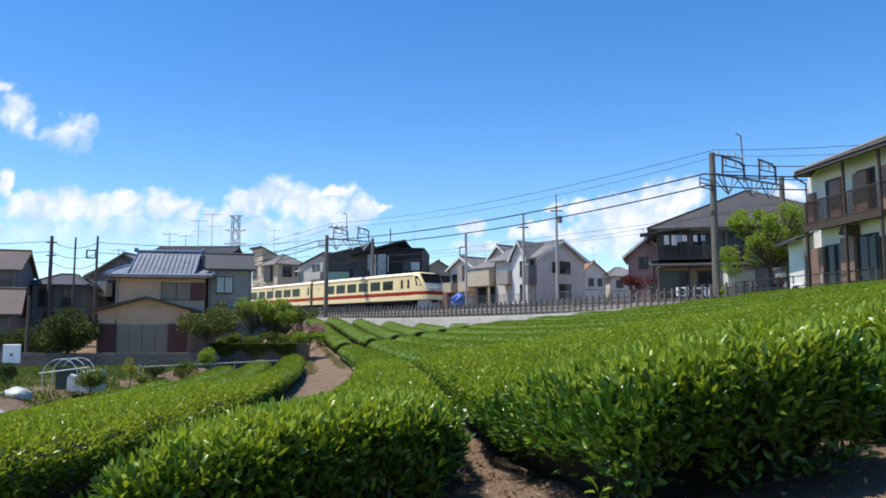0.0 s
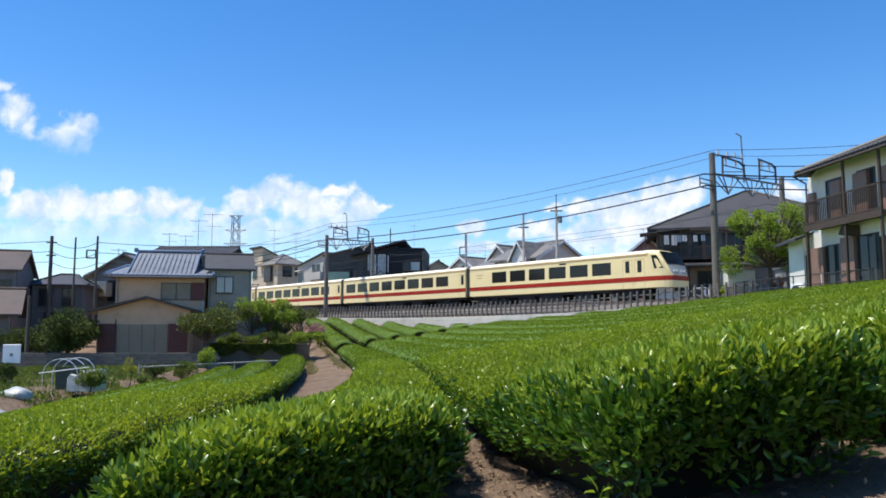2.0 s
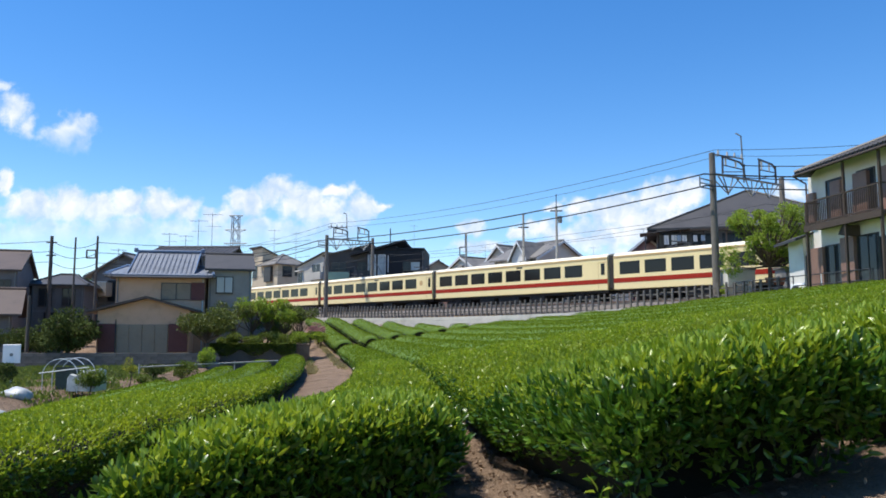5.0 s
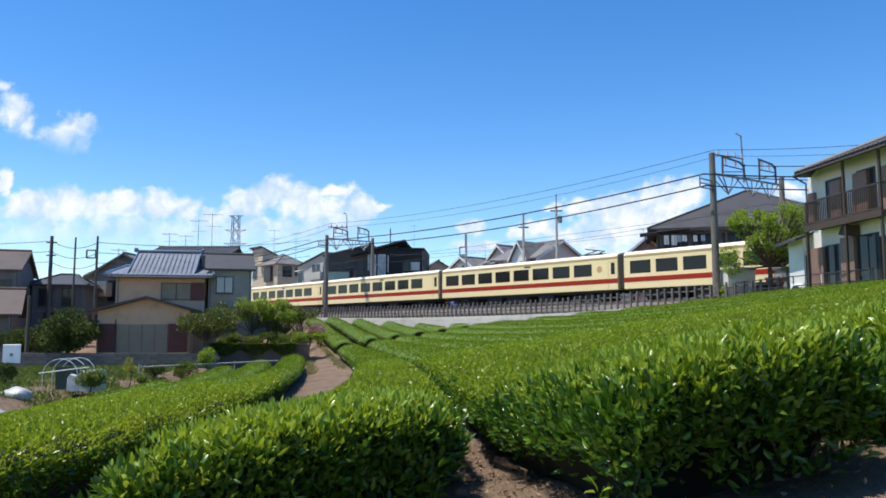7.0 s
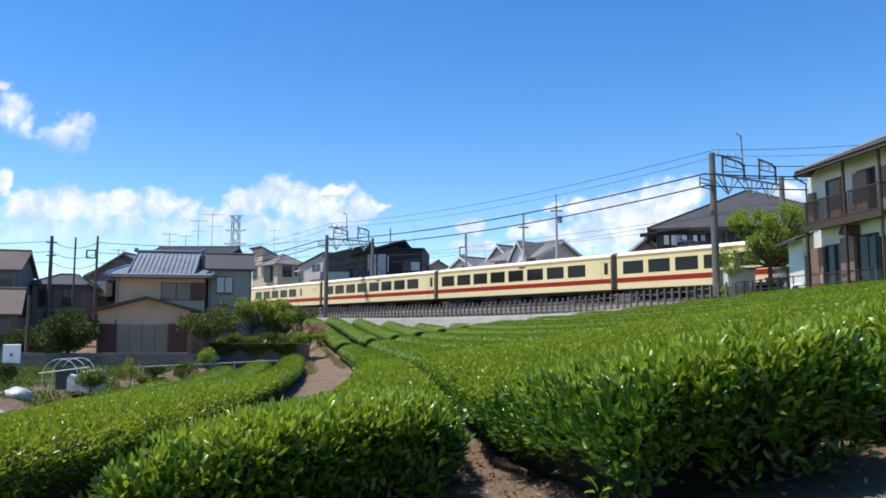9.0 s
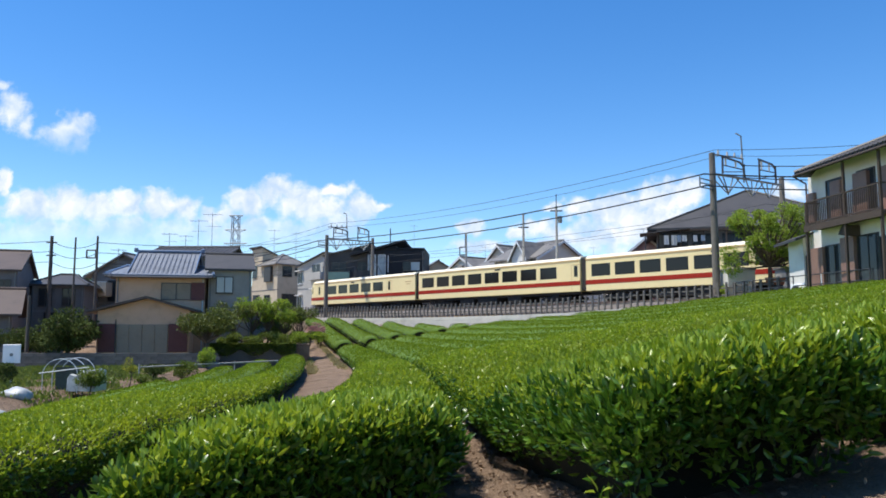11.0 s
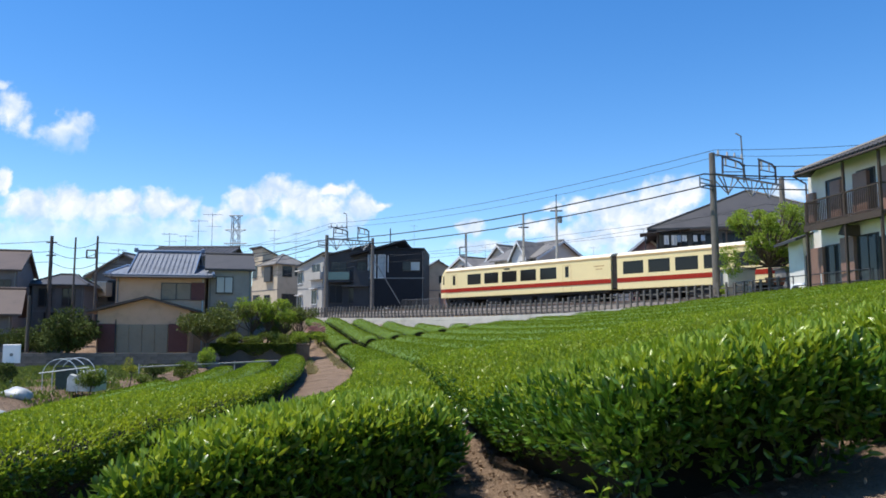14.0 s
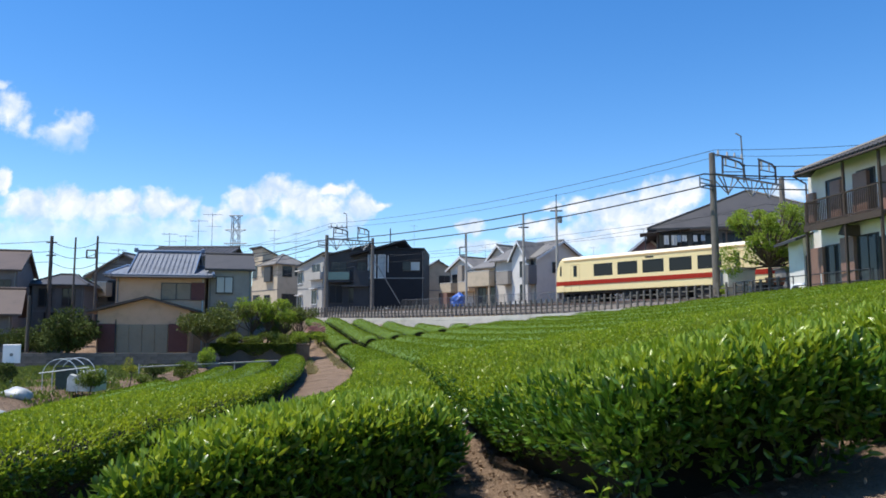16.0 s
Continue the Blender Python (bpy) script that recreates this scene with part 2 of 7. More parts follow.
def cloud_mat(name, blobs, white=0.9, thick=0.58, base=0.0):
    """Sunlit vapour as a glow: ellipses broken up by noise, shading painted in, fading towards the base."""
    m, N, L = node_mat(name)
    N.remove(N["Principled BSDF"])
    tc = N.new("ShaderNodeTexCoord")
    n1 = N.new("ShaderNodeTexNoise")
    n1.inputs["Scale"].default_value = 0.035
    n1.inputs["Detail"].default_value = 9
    n1.inputs["Roughness"].default_value = 0.58
    L.new(tc.outputs["Object"], n1.inputs["Vector"])
    warp = N.new("ShaderNodeTexNoise")
    warp.inputs["Scale"].default_value = 0.022
    warp.inputs["Detail"].default_value = 6
    L.new(tc.outputs["Object"], warp.inputs["Vector"])
    wv = N.new("ShaderNodeVectorMath")
    wv.operation = "MULTIPLY_ADD"
    wv.inputs[1].default_value = (60, 0, 60)
    L.new(warp.outputs["Color"], wv.inputs[0])
    off = N.new("ShaderNodeVectorMath")
    off.operation = "SUBTRACT"
    off.inputs[1].default_value = (30, 0, 30)
    L.new(tc.outputs["Object"], off.inputs[0])
    L.new(off.outputs[0], wv.inputs[2])
    total = None
    for cx, cz, rx, rz in blobs:
        s = N.new("ShaderNodeVectorMath")
        s.operation = "SUBTRACT"
        s.inputs[1].default_value = (cx * 100, 0, cz * 100)
        L.new(wv.outputs[0], s.inputs[0])
        d = N.new("ShaderNodeVectorMath")
        d.operation = "MULTIPLY"
        d.inputs[1].default_value = (0.01 / rx, 0, 0.01 / rz)
        L.new(s.outputs[0], d.inputs[0])
        ln = N.new("ShaderNodeVectorMath")
        ln.operation = "LENGTH"
        L.new(d.outputs[0], ln.inputs[0])
        one = N.new("ShaderNodeMath")
        one.operation = "SUBTRACT"
        one.inputs[0].default_value = 1.0
        L.new(ln.outputs["Value"], one.inputs[1])
        if total is None:
            total = one.outputs[0]
        else:
            mx = N.new("ShaderNodeMath")
            mx.operation = "SMOOTH_MAX"
            mx.inputs[2].default_value = 0.25
            L.new(total, mx.inputs[0])
            L.new(one.outputs[0], mx.inputs[1])
            total = mx.outputs[0]
    den = N.new("ShaderNodeMath")
    den.operation = "MULTIPLY_ADD"
    den.inputs[1].default_value = 0.95
    L.new(n1.outputs["Fac"], den.inputs[0])
    sc = N.new("ShaderNodeMath")
    sc.operation = "MULTIPLY_ADD"
    sc.inputs[1].default_value = 0.9
    sc.inputs[2].default_value = -0.5
    L.new(total, sc.inputs[0])
    L.new(sc.outputs[0], den.inputs[2])
    ramp = N.new("ShaderNodeValToRGB")
    ramp.color_ramp.interpolation = "EASE"
    ramp.color_ramp.elements[0].position, ramp.color_ramp.elements[0].color = 0.02, (0, 0, 0, 1)
    ramp.color_ramp.elements[1].position, ramp.color_ramp.elements[1].color = thick, (0.97, 0.97, 0.97, 1)
    L.new(den.outputs[0], ramp.inputs["Fac"])
    # fades out towards the base to imitate haze
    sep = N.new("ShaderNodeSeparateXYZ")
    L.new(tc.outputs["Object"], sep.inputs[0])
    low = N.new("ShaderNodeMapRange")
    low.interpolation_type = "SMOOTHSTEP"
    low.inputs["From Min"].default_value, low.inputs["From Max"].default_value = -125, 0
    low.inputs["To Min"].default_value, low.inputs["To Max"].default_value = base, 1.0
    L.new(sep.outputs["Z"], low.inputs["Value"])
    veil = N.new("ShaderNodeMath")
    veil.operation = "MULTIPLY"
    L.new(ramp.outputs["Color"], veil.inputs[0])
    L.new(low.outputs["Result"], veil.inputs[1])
    # blue-grey patches paint the shaded parts of the cloud
    tone = N.new("ShaderNodeValToRGB")
    tone.color_ramp.elements[0].position, tone.color_ramp.elements[0].color = 0.38, (0.56, 0.7, 0.92, 1)
    tone.color_ramp.elements[1].position, tone.color_ramp.elements[1].color = 0.62, (0.95, 0.97, 1.0, 1)
    n2 = N.new("ShaderNodeTexNoise")
    n2.inputs["Scale"].default_value = 0.02
    n2.inputs["Detail"].default_value = 7
    L.new(wv.outputs[0], n2.inputs["Vector"])
    L.new(n2.outputs["Fac"], tone.inputs["Fac"])
    # emission stands in for sunlight on the cloud
    em = N.new("ShaderNodeEmission")
    em.inputs["Strength"].default_value = white
    L.new(tone.outputs["Color"], em.inputs["Color"])
    tr = N.new("ShaderNodeBsdfTransparent")
    mix = N.new("ShaderNodeMixShader")
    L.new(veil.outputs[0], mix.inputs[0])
    L.new(tr.outputs[0], mix.inputs[1])
    L.new(em.outputs[0], mix.inputs[2])
    L.new(mix.outputs[0], N["Material Output"].inputs["Surface"])
    return m


# ---- small builders ----
def mesh_of(bm, name):
    me = bpy.data.meshes.new(name)
    bm.normal_update()
    bm.to_mesh(me)
    bm.free()
    return me


def part(name, bm, material, parent=None, label="", smooth=False):
    """One mesh object out of a bmesh, under a thing or a part."""
    me = mesh_of(bm, name)
    me.materials.append(material)
    if smooth:
        me.polygons.foreach_set("use_smooth", [True] * len(me.polygons))
    ob = new(name, me)
    ob.parent = parent
    if label:
        tagged(ob, label)
    return ob


def thing(name, label, category, m=None, group="", kind=""):
    ob = new(name)
    ob.empty_display_size = 0.3
    if m is not None:
        ob.matrix_world = m
    return tagged(ob, label, category, group, kind)


def box(bm, x0, x1, y0, y1, z0, z1, bevel=0.0):
    """A box, with bevelled edges where wanted."""
    r = bmesh.ops.create_cube(bm, size=1)
    vs = r["verts"]
    bmesh.ops.scale(bm, vec=(abs(x1 - x0), abs(y1 - y0), abs(z1 - z0)), verts=vs)
    bmesh.ops.translate(bm, vec=((x0 + x1) / 2, (y0 + y1) / 2, (z0 + z1) / 2), verts=vs)
    if bevel:
        es = list({e for v in vs for e in v.link_edges})
        bmesh.ops.bevel(bm, geom=es, offset=bevel, segments=1, affect="EDGES")
    return bm


def rod(bm, a, b, r0, r1=None, n=8):
    """A tapered round bar from a to b."""
    a, b = Vector(a), Vector(b)
    r1 = r0 if r1 is None else r1
    d = b - a
    if d.length < 1e-6:
        return bm
    q = Vector((0, 0, 1)).rotation_difference(d.normalized())
    r = bmesh.ops.create_cone(bm, cap_ends=True, segments=n, radius1=r0, radius2=r1, depth=d.length)
    m = Matrix.Translation((a + b) / 2) @ q.to_matrix().to_4x4()
    bmesh.ops.transform(bm, matrix=m, verts=r["verts"])
    return bm


def prism(bm, poly, y0, y1):
    """A polygon in x, z pushed from y0 to y1."""
    f = [bm.verts.new((x, y0, z)) for x, z in poly]
    g = [bm.verts.new((x, y1, z)) for x, z in poly]
    bm.faces.new(f)
    bm.faces.new(g[::-1])
    n = len(poly)
    for i in range(n):
        j = (i + 1) % n
        bm.faces.new((f[j], f[i], g[i], g[j]))
    bmesh.ops.recalc_face_normals(bm, faces=bm.faces)
    return bm


def slab(bm, pts, t):
    """A plate: a polygon in space given thickness t downwards."""
    top = [bm.verts.new(p) for p in pts]
    low = [bm.verts.new((p[0], p[1], p[2] - t)) for p in pts]
    bm.faces.new(top)
    bm.faces.new(low[::-1])
    n = len(pts)
    for i in range(n):
        j = (i + 1) % n
        bm.faces.new((top[j], top[i], low[i], low[j]))
    bmesh.ops.recalc_face_normals(bm, faces=bm.faces)
    return bm


def B():
    return bmesh.new()


def raw(name, verts, faces, material, parent=None, label="", smooth=False):
    me = bpy.data.meshes.new(name)
    me.from_pydata(verts, [], faces)
    me.materials.append(material)
    if smooth:
        me.polygons.foreach_set("use_smooth", [True] * len(me.polygons))
    ob = new(name, me)
    ob.parent = parent
    if label:
        tagged(ob, label)
    return ob


rng = np.random.default_rng(7)


def leaf_mesh(name, pos, nrm, length, width, material, parent, spread=0.6, fold=0.25, quad=False, label=""):
    """Many leaves at pos, growing roughly along nrm; length and width in metres."""
    n = len(pos)
    d = nrm + rng.normal(0, spread, (n, 3))
    d /= np.linalg.norm(d, axis=1, keepdims=True)
    h = rng.normal(0, 1, (n, 3))
    side = np.cross(d, h)
    side /= np.linalg.norm(side, axis=1, keepdims=True) + 1e-9
    up = np.cross(side, d)
    ln = length * rng.uniform(0.6, 1.25, (n, 1))
    wd = width * rng.uniform(0.7, 1.2, (n, 1))
    base = pos - d * ln * 0.3
    tip = base + d * ln - up * ln * 0.12
    mid = base + d * ln * 0.5
    lf = mid - side * wd * 0.5 + up * wd * fold
    rt = mid + side * wd * 0.5 + up * wd * fold
    if quad:
        v = np.stack([base, rt, tip, lf], 1).reshape(-1, 3)
        f = (np.arange(n)[:, None] * 4 + np.array([0, 1, 2, 3])).reshape(-1)
        per, cnt = 4, n
    else:
        # a pointed oval, folded along its rib
        a0, b0 = base + d * ln * 0.3, base + d * ln * 0.68 - up * ln * 0.04
        ra, rb = a0 + side * wd * 0.46 + up * wd * fold, b0 + side * wd * 0.4 + up * wd * fold
        la, lb = a0 - side * wd * 0.46 + up * wd * fold, b0 - side * wd * 0.4 + up * wd * fold
        v = np.stack([base, ra, rb, tip, lb, la, a0, b0], 1).reshape(-1, 3)
        f = (np.arange(n)[:, None] * 8 + np.array([0, 1, 6, 6, 1, 2, 6, 2, 7, 7, 2, 3, 3, 4, 7, 7, 4, 6, 6, 4, 5, 5, 0, 6])).reshape(-1)
        per, cnt = 3, n * 8
    me = bpy.data.meshes.new(name)
    me.vertices.add(len(v))
    me.vertices.foreach_set("co", v.astype(np.float32).ravel())
    me.loops.add(len(f))
    me.loops.foreach_set("vertex_index", f.astype(np.int32))
    me.polygons.add(cnt)
    me.polygons.foreach_set("loop_start", np.arange(cnt, dtype=np.int32) * per)
    if not quad:
        me.polygons.foreach_set("use_smooth", [True] * cnt)
    me.update(calc_edges=True)
    me.materials.append(material)
    ob = new(name, me)
    ob.parent = parent
    tagged(ob, label, kind="stuff")
    return ob


# ---- the lie of the land ----
AX, AY = 12.071, 56.02                 # a point of the train's near side
UX, UY = -0.6443, 0.7648               # along the line, away from the viewer
NX, NY = 0.7648, 0.6443                # across the line, away from the viewer


def on_line(s, q, z=0.0):
    return Vector((AX + UX * s + NX * q, AY + UY * s + NY * q, z))


def smooth01(a):
    a = np.clip(a, 0, 1)
    return a * a * (3 - 2 * a)


def bend(y):
    return -0.0022 * np.square(np.clip(y, 0, 95))


def tea_top(x, y):
    """Height of the clipped tea tops."""
    a = np.interp(y, (0, 3.5, 8, 17, 30, 45, 60, 70, 90), (-0.25, -0.34, -0.6, -0.72, -0.65, -0.34, 0.36, 1.06, 1.15))
    b = 0.15 + 0.07 * np.exp(-np.asarray(y) / 6.0)
    bn = 0.13 * (1 - smooth01((np.asarray(y) - 42) / 32))
    return a + np.where(x > 0, b * x, bn * x)


def across(x, y):
    return (x - AX) * NX + (y - AY) * NY


def ground_z(x, y):
    x, y = np.asarray(x, float), np.asarray(y, float)
    field = tea_top(np.clip(x, -14, 21), np.clip(y, 0, 85)) - 0.72
    left = smooth01((bend(y) - 10.2 - x) / 2.5) * (1 - smooth01((y - 52) / 22))
    g = field * (1 - left) + np.minimum(field, -2.0) * left
    # yard of the house on the low side, and the slope behind it
    g = np.where(x < -11.5, g + (np.where(y < 46, -2.05, -1.75 + 3.6 * smooth01((y - 56) / 16)) - g) * smooth01((-11.5 - x) / 2.5), g)
    q = across(x, y)
    bed = 1.24 + 0.42 * smooth01((q + 5.0) / 1.0) + 1.1 * smooth01((q - 7.5) / 4.0)
    k = smooth01((q + 5.75) / 0.3)
    g = g * (1 - k) + bed * k
    return g


def build_ground():
    ys = np.concatenate([np.linspace(-12, 12, 61), np.linspace(12.5, 100, 176), np.geomspace(102, 4000, 30)])
    xs = np.concatenate([-np.geomspace(3500, 42, 22), np.linspace(-40, 40, 201), np.geomspace(42, 3500, 22)])
    gx, gy = np.meshgrid(xs, ys)
    gz = ground_z(gx, gy) + 0.03 * np.sin(gx * 2.1 + gy) * np.sin(gy * 1.7) * (gy < 45)
    v = np.stack([gx, gy, gz], -1).reshape(-1, 3)
    w = len(xs)
    f = [(j * w + i, j * w + i + 1, (j + 1) * w + i + 1, (j + 1) * w + i) for j in range(len(ys) - 1) for i in range(w - 1)]
    ob = raw("ground", v.tolist(), f, M_SOIL, smooth=True)
    tagged(ob, "reddish brown bare soil sloping up to the railway", "ground", kind="structure")


# ---- tea hedges ----
def hedge_profile(t):
    """Across a hedge, t from 0 to 1: half width and height shares, and the outward turn."""
    ph = np.pi * (1 - np.asarray(t, float))
    c, s = np.cos(ph), np.sin(ph)
    lat = np.sign(c) * np.abs(c) ** 0.4
    hgt = np.abs(s) ** 0.5
    lat = lat * (0.7 + 0.3 * smooth01(hgt / 0.7))
    return lat, hgt, c, s


def hedge_point(o0, o1, y0, y1, t, y, high=0.7, dome=0.06, skew=0.0):
    lat, hgt, c, s = hedge_profile(t)
    e = np.minimum(y - y0, y1 - y)
    k = np.sqrt(np.clip(1 - np.square(np.clip(1 - e / 0.45, 0, 1)), 0, 1))
    mid, half = (o0 + o1) / 2, (o1 - o0) / 2
    wob = 0.03 * np.sin(y * 2.3 + o0 * 5) + 0.02 * np.sin(y * 5.1 + o1)
    if o0 > -1.6 and (half < 0.851 or half > 0.9):    # unclipped flanks lean over the furrow
        near = -0.2 if skew < 0.5 and y0 < 10 else 0.0
        lean = (near + (0.11 - near) * smooth01((y - 4.0) / 3.2)) * (1 - smooth01((y - 38) / 8))
        wob = wob + (lean if skew < 0.5 else lean * (lat > 0))
    x = bend(y) + mid + (half + wob) * lat * (0.8 + 0.2 * k)
    y = y + (skew * lat + (0.25 if skew > 0.5 else 0.4) * (1 - hgt)) * np.exp(-(y - y0) / 0.9)
    top = tea_top(x, y) + (dome + (0.08 * smooth01((y - 38) / 10) if o0 < 8 else 0.0)) * (1 - lat * lat)
    z = top - high * (1 - hgt * (0.76 + 0.24 * k))
    return x, z, c, s, y


def in_view(x, y):
    return (np.abs(x) < 0.6 * y + 0.7) | (rng.random(np.shape(x)) < 0.26)


def hedge(o0, o1, y0, y1, clipped="waist-high clipped tea hedge with glossy young leaves", dome=0.06, skew=0.0):
    base = thing("tea_hedge", clipped, "hedge", group="rows of tea hedges")
    base.location = (float(bend((y0 + y1) / 2) + (o0 + o1) / 2), (y0 + y1) / 2, float(ground_z(bend((y0 + y1) / 2) + (o0 + o1) / 2, (y0 + y1) / 2)))
    org = np.array(base.location)
    step = 0.25 if y0 < 15 else 0.6
    ys = [y0, y0 + 0.05, y0 + 0.15]
    while ys[-1] < min(y1 - 0.4, 20):
        ys.append(ys[-1] + step)
    while ys[-1] < y1 - 0.6:
        ys.append(ys[-1] + 0.6)
    ys += [y1 - 0.15, y1 - 0.05, y1]
    nt = 23
    verts, faces = [], []
    for y in ys:
        close = 1 - float(smooth01((y - 5.0) / 4.0))
        x, z, _, _, yy = hedge_point(o0 + 0.03 + 0.1 * close, o1 - 0.03 - 0.1 * close, y0, y1, np.linspace(0, 1, nt), y, dome=dome, skew=skew)
        z = z - 0.035 - 0.075 * close
        z += (rng.random(nt) - 0.5) * 0.03
        yy = yy + 0.26 * np.exp(-(y - y0) / 0.4)
        for i in range(nt):
            verts.append((float(x[i]) - org[0], float(yy[i]) - org[1], float(z[i]) - org[2]))
    far = []
    for j in range(len(ys) - 1):
        for i in range(nt - 1):
            a = j * nt + i
            top = ys[j] > 17 and 3 < i < nt - 5
            (far if top else faces).append((a, a + 1, a + nt + 1, a + nt))
    faces.append(tuple(range(nt)))
    faces.append(tuple(range((len(ys) - 1) * nt, len(ys) * nt))[::-1])
    # dark body behind the leaves, its colour standing in for the shade in the gaps
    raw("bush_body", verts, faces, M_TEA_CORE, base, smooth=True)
    if far:
        raw("clipped_top", verts, far, M_TEA_FAR, base, smooth=True)
    # leaves by distance: (from, to, count on a square metre, length, width); the nearest grow as shoots
    bands = ((0, 6.5, 560, 0.062, 0.0245, False), (6.5, 12, 1250, 0.066, 0.027, True), (12, 24, 620, 0.075, 0.036, True), (24, 90, 120, 0.06, 0.045, True))
    for a, b, dens, ln, wd, quad in bands:
        lo, hi = max(a, y0), min(b, y1)
        if hi <= lo:
            continue
        w = o1 - o0 + 1.1
        n = int(dens * (hi - lo) * w)
        t = rng.random(n)
        # most of them spread evenly over the flat top, the rest down the flanks
        flat = 2 * t - 1
        t = np.where(rng.random(n) < 0.68, 1 - np.arccos(np.sign(flat) * np.abs(flat) ** 2.5) / np.pi, np.where(t < 0.5, t * 0.44, 1 - (1 - t) * 0.44))
        y = rng.uniform(lo, hi, n)
        x, z, c, s, y = hedge_point(o0, o1, y0, y1, t, y, dome=dome, skew=skew)
        nr = np.stack([c * 1.2, np.zeros(n), np.maximum(s, 0.15) + 0.25], 1)
        # end faces
        if lo == y0 and y0 < 20:
            m = int(dens * w * 0.75 * 1.5)
            flat = rng.uniform(-1, 1, m)
            te, he = 1 - np.arccos(np.sign(flat) * np.abs(flat) ** 2.5) / np.pi, rng.random(m) ** 0.8
            xe, ze, ce, se, ye = hedge_point(o0, o1, y0, y1, te, np.full(m, y0 + 0.06), dome=dome, skew=skew)
            gz = ground_z(xe, ye)
            ze = np.maximum(gz + 0.1, gz + (ze - gz) * (0.14 + 0.9 * he))
            ye = ye + (0.2 if skew > 0.5 else 0.32) * (1 - he) ** 1.3 + 0.16 * he ** 3 - 0.05
            x, z, y = np.r_[x, xe], np.r_[z, ze], np.r_[y, ye + rng.uniform(-0.1, 0.05, m)]
            nr = np.r_[nr, np.stack([rng.normal(0, .3, m), np.full(m, -1.0), rng.uniform(0.1, 0.7, m)], 1)]
        keep = in_view(x, y)
        pos = np.stack([x, y, z], 1)[keep]
        nr = nr[keep]
        nr /= np.linalg.norm(nr, axis=1, keepdims=True)
        if quad:
            pos += nr * rng.normal(0, 0.02, (len(pos), 1))
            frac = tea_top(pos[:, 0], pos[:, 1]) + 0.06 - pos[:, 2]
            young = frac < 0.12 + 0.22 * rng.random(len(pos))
            pos -= org
            if young.any():
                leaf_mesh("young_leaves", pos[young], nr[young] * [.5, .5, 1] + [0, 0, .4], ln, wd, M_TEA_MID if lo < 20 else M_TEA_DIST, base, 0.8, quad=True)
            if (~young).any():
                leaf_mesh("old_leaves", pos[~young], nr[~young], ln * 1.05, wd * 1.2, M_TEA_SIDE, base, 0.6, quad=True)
            continue
        shoots(base, org, pos, nr, ln, wd)
    return base


def shoots(base, org, pos, nr, ln, wd):
    """Tea shoots: leaves set round a rising stem, thinning out and darkening down the flank."""
    pos = pos + nr * (0.03 - 0.19 * rng.random((len(pos), 1)) ** 1.4) - [0, 0, 0.05]
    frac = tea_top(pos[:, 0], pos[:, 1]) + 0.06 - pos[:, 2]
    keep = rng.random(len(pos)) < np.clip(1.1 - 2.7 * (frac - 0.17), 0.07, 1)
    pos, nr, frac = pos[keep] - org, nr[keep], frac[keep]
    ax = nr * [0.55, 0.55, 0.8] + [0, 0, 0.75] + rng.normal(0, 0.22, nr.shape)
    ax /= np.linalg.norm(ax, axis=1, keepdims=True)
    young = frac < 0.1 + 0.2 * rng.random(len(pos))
    n = len(pos)
    turn0 = rng.uniform(0, 6.28, n)
    ref = np.cross(ax, rng.normal(0, 1, (n, 3)))
    ref /= np.linalg.norm(ref, axis=1, keepdims=True) + 1e-9
    oth = np.cross(ax, ref)
    ps, ds, kind = [], [], []
    for k, (up, open_to) in enumerate(((0.055, 0.12), (0.045, 0.45), (0.03, 0.65), (0.01, 0.85), (-0.015, 1.05), (-0.04, 1.2))):
        ang = (turn0 + k * 2.4)[:, None]
        rad = ref * np.cos(ang) + oth * np.sin(ang)
        op = open_to + rng.normal(0, 0.15, (n, 1))
        ds.append(ax * np.cos(op) + rad * np.sin(op))
        ps.append(pos + ax * up + rad * 0.012)
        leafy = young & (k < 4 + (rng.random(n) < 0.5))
        # some of the top leaves get the pale colour that imitates their sheen
        sheen_tip = leafy & (k < 2) & (rng.random(n) < 0.45)
        kind.append(np.where(sheen_tip, 0, np.where(leafy, np.where(k < 2, 1, 2), 3)))
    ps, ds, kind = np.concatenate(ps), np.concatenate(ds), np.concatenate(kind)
    for i, name, m, size in ((0, "sheen_tip_leaves", M_TEA_TIP, 0.75), (1, "young_leaves", M_TEA_TOP, 0.9), (2, "young_leaves", M_TEA_TOP, 1.12), (3, "old_leaves", M_TEA_SIDE, 1.15)):
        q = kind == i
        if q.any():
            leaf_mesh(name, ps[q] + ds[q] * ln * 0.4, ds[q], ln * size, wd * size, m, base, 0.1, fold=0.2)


def line_y(o, q):
    """Where the row at offset o meets the line at distance q from the track."""
    ys = np.linspace(10, 95, 1700)
    d = across(bend(ys) + o, ys) - q
    i = int(np.argmax(d > 0))
    return float(ys[i])


def cut_y(o):
    """The cross path between the near and the far blocks."""
    return 49.0 + 0.65 * (o + 0.7)


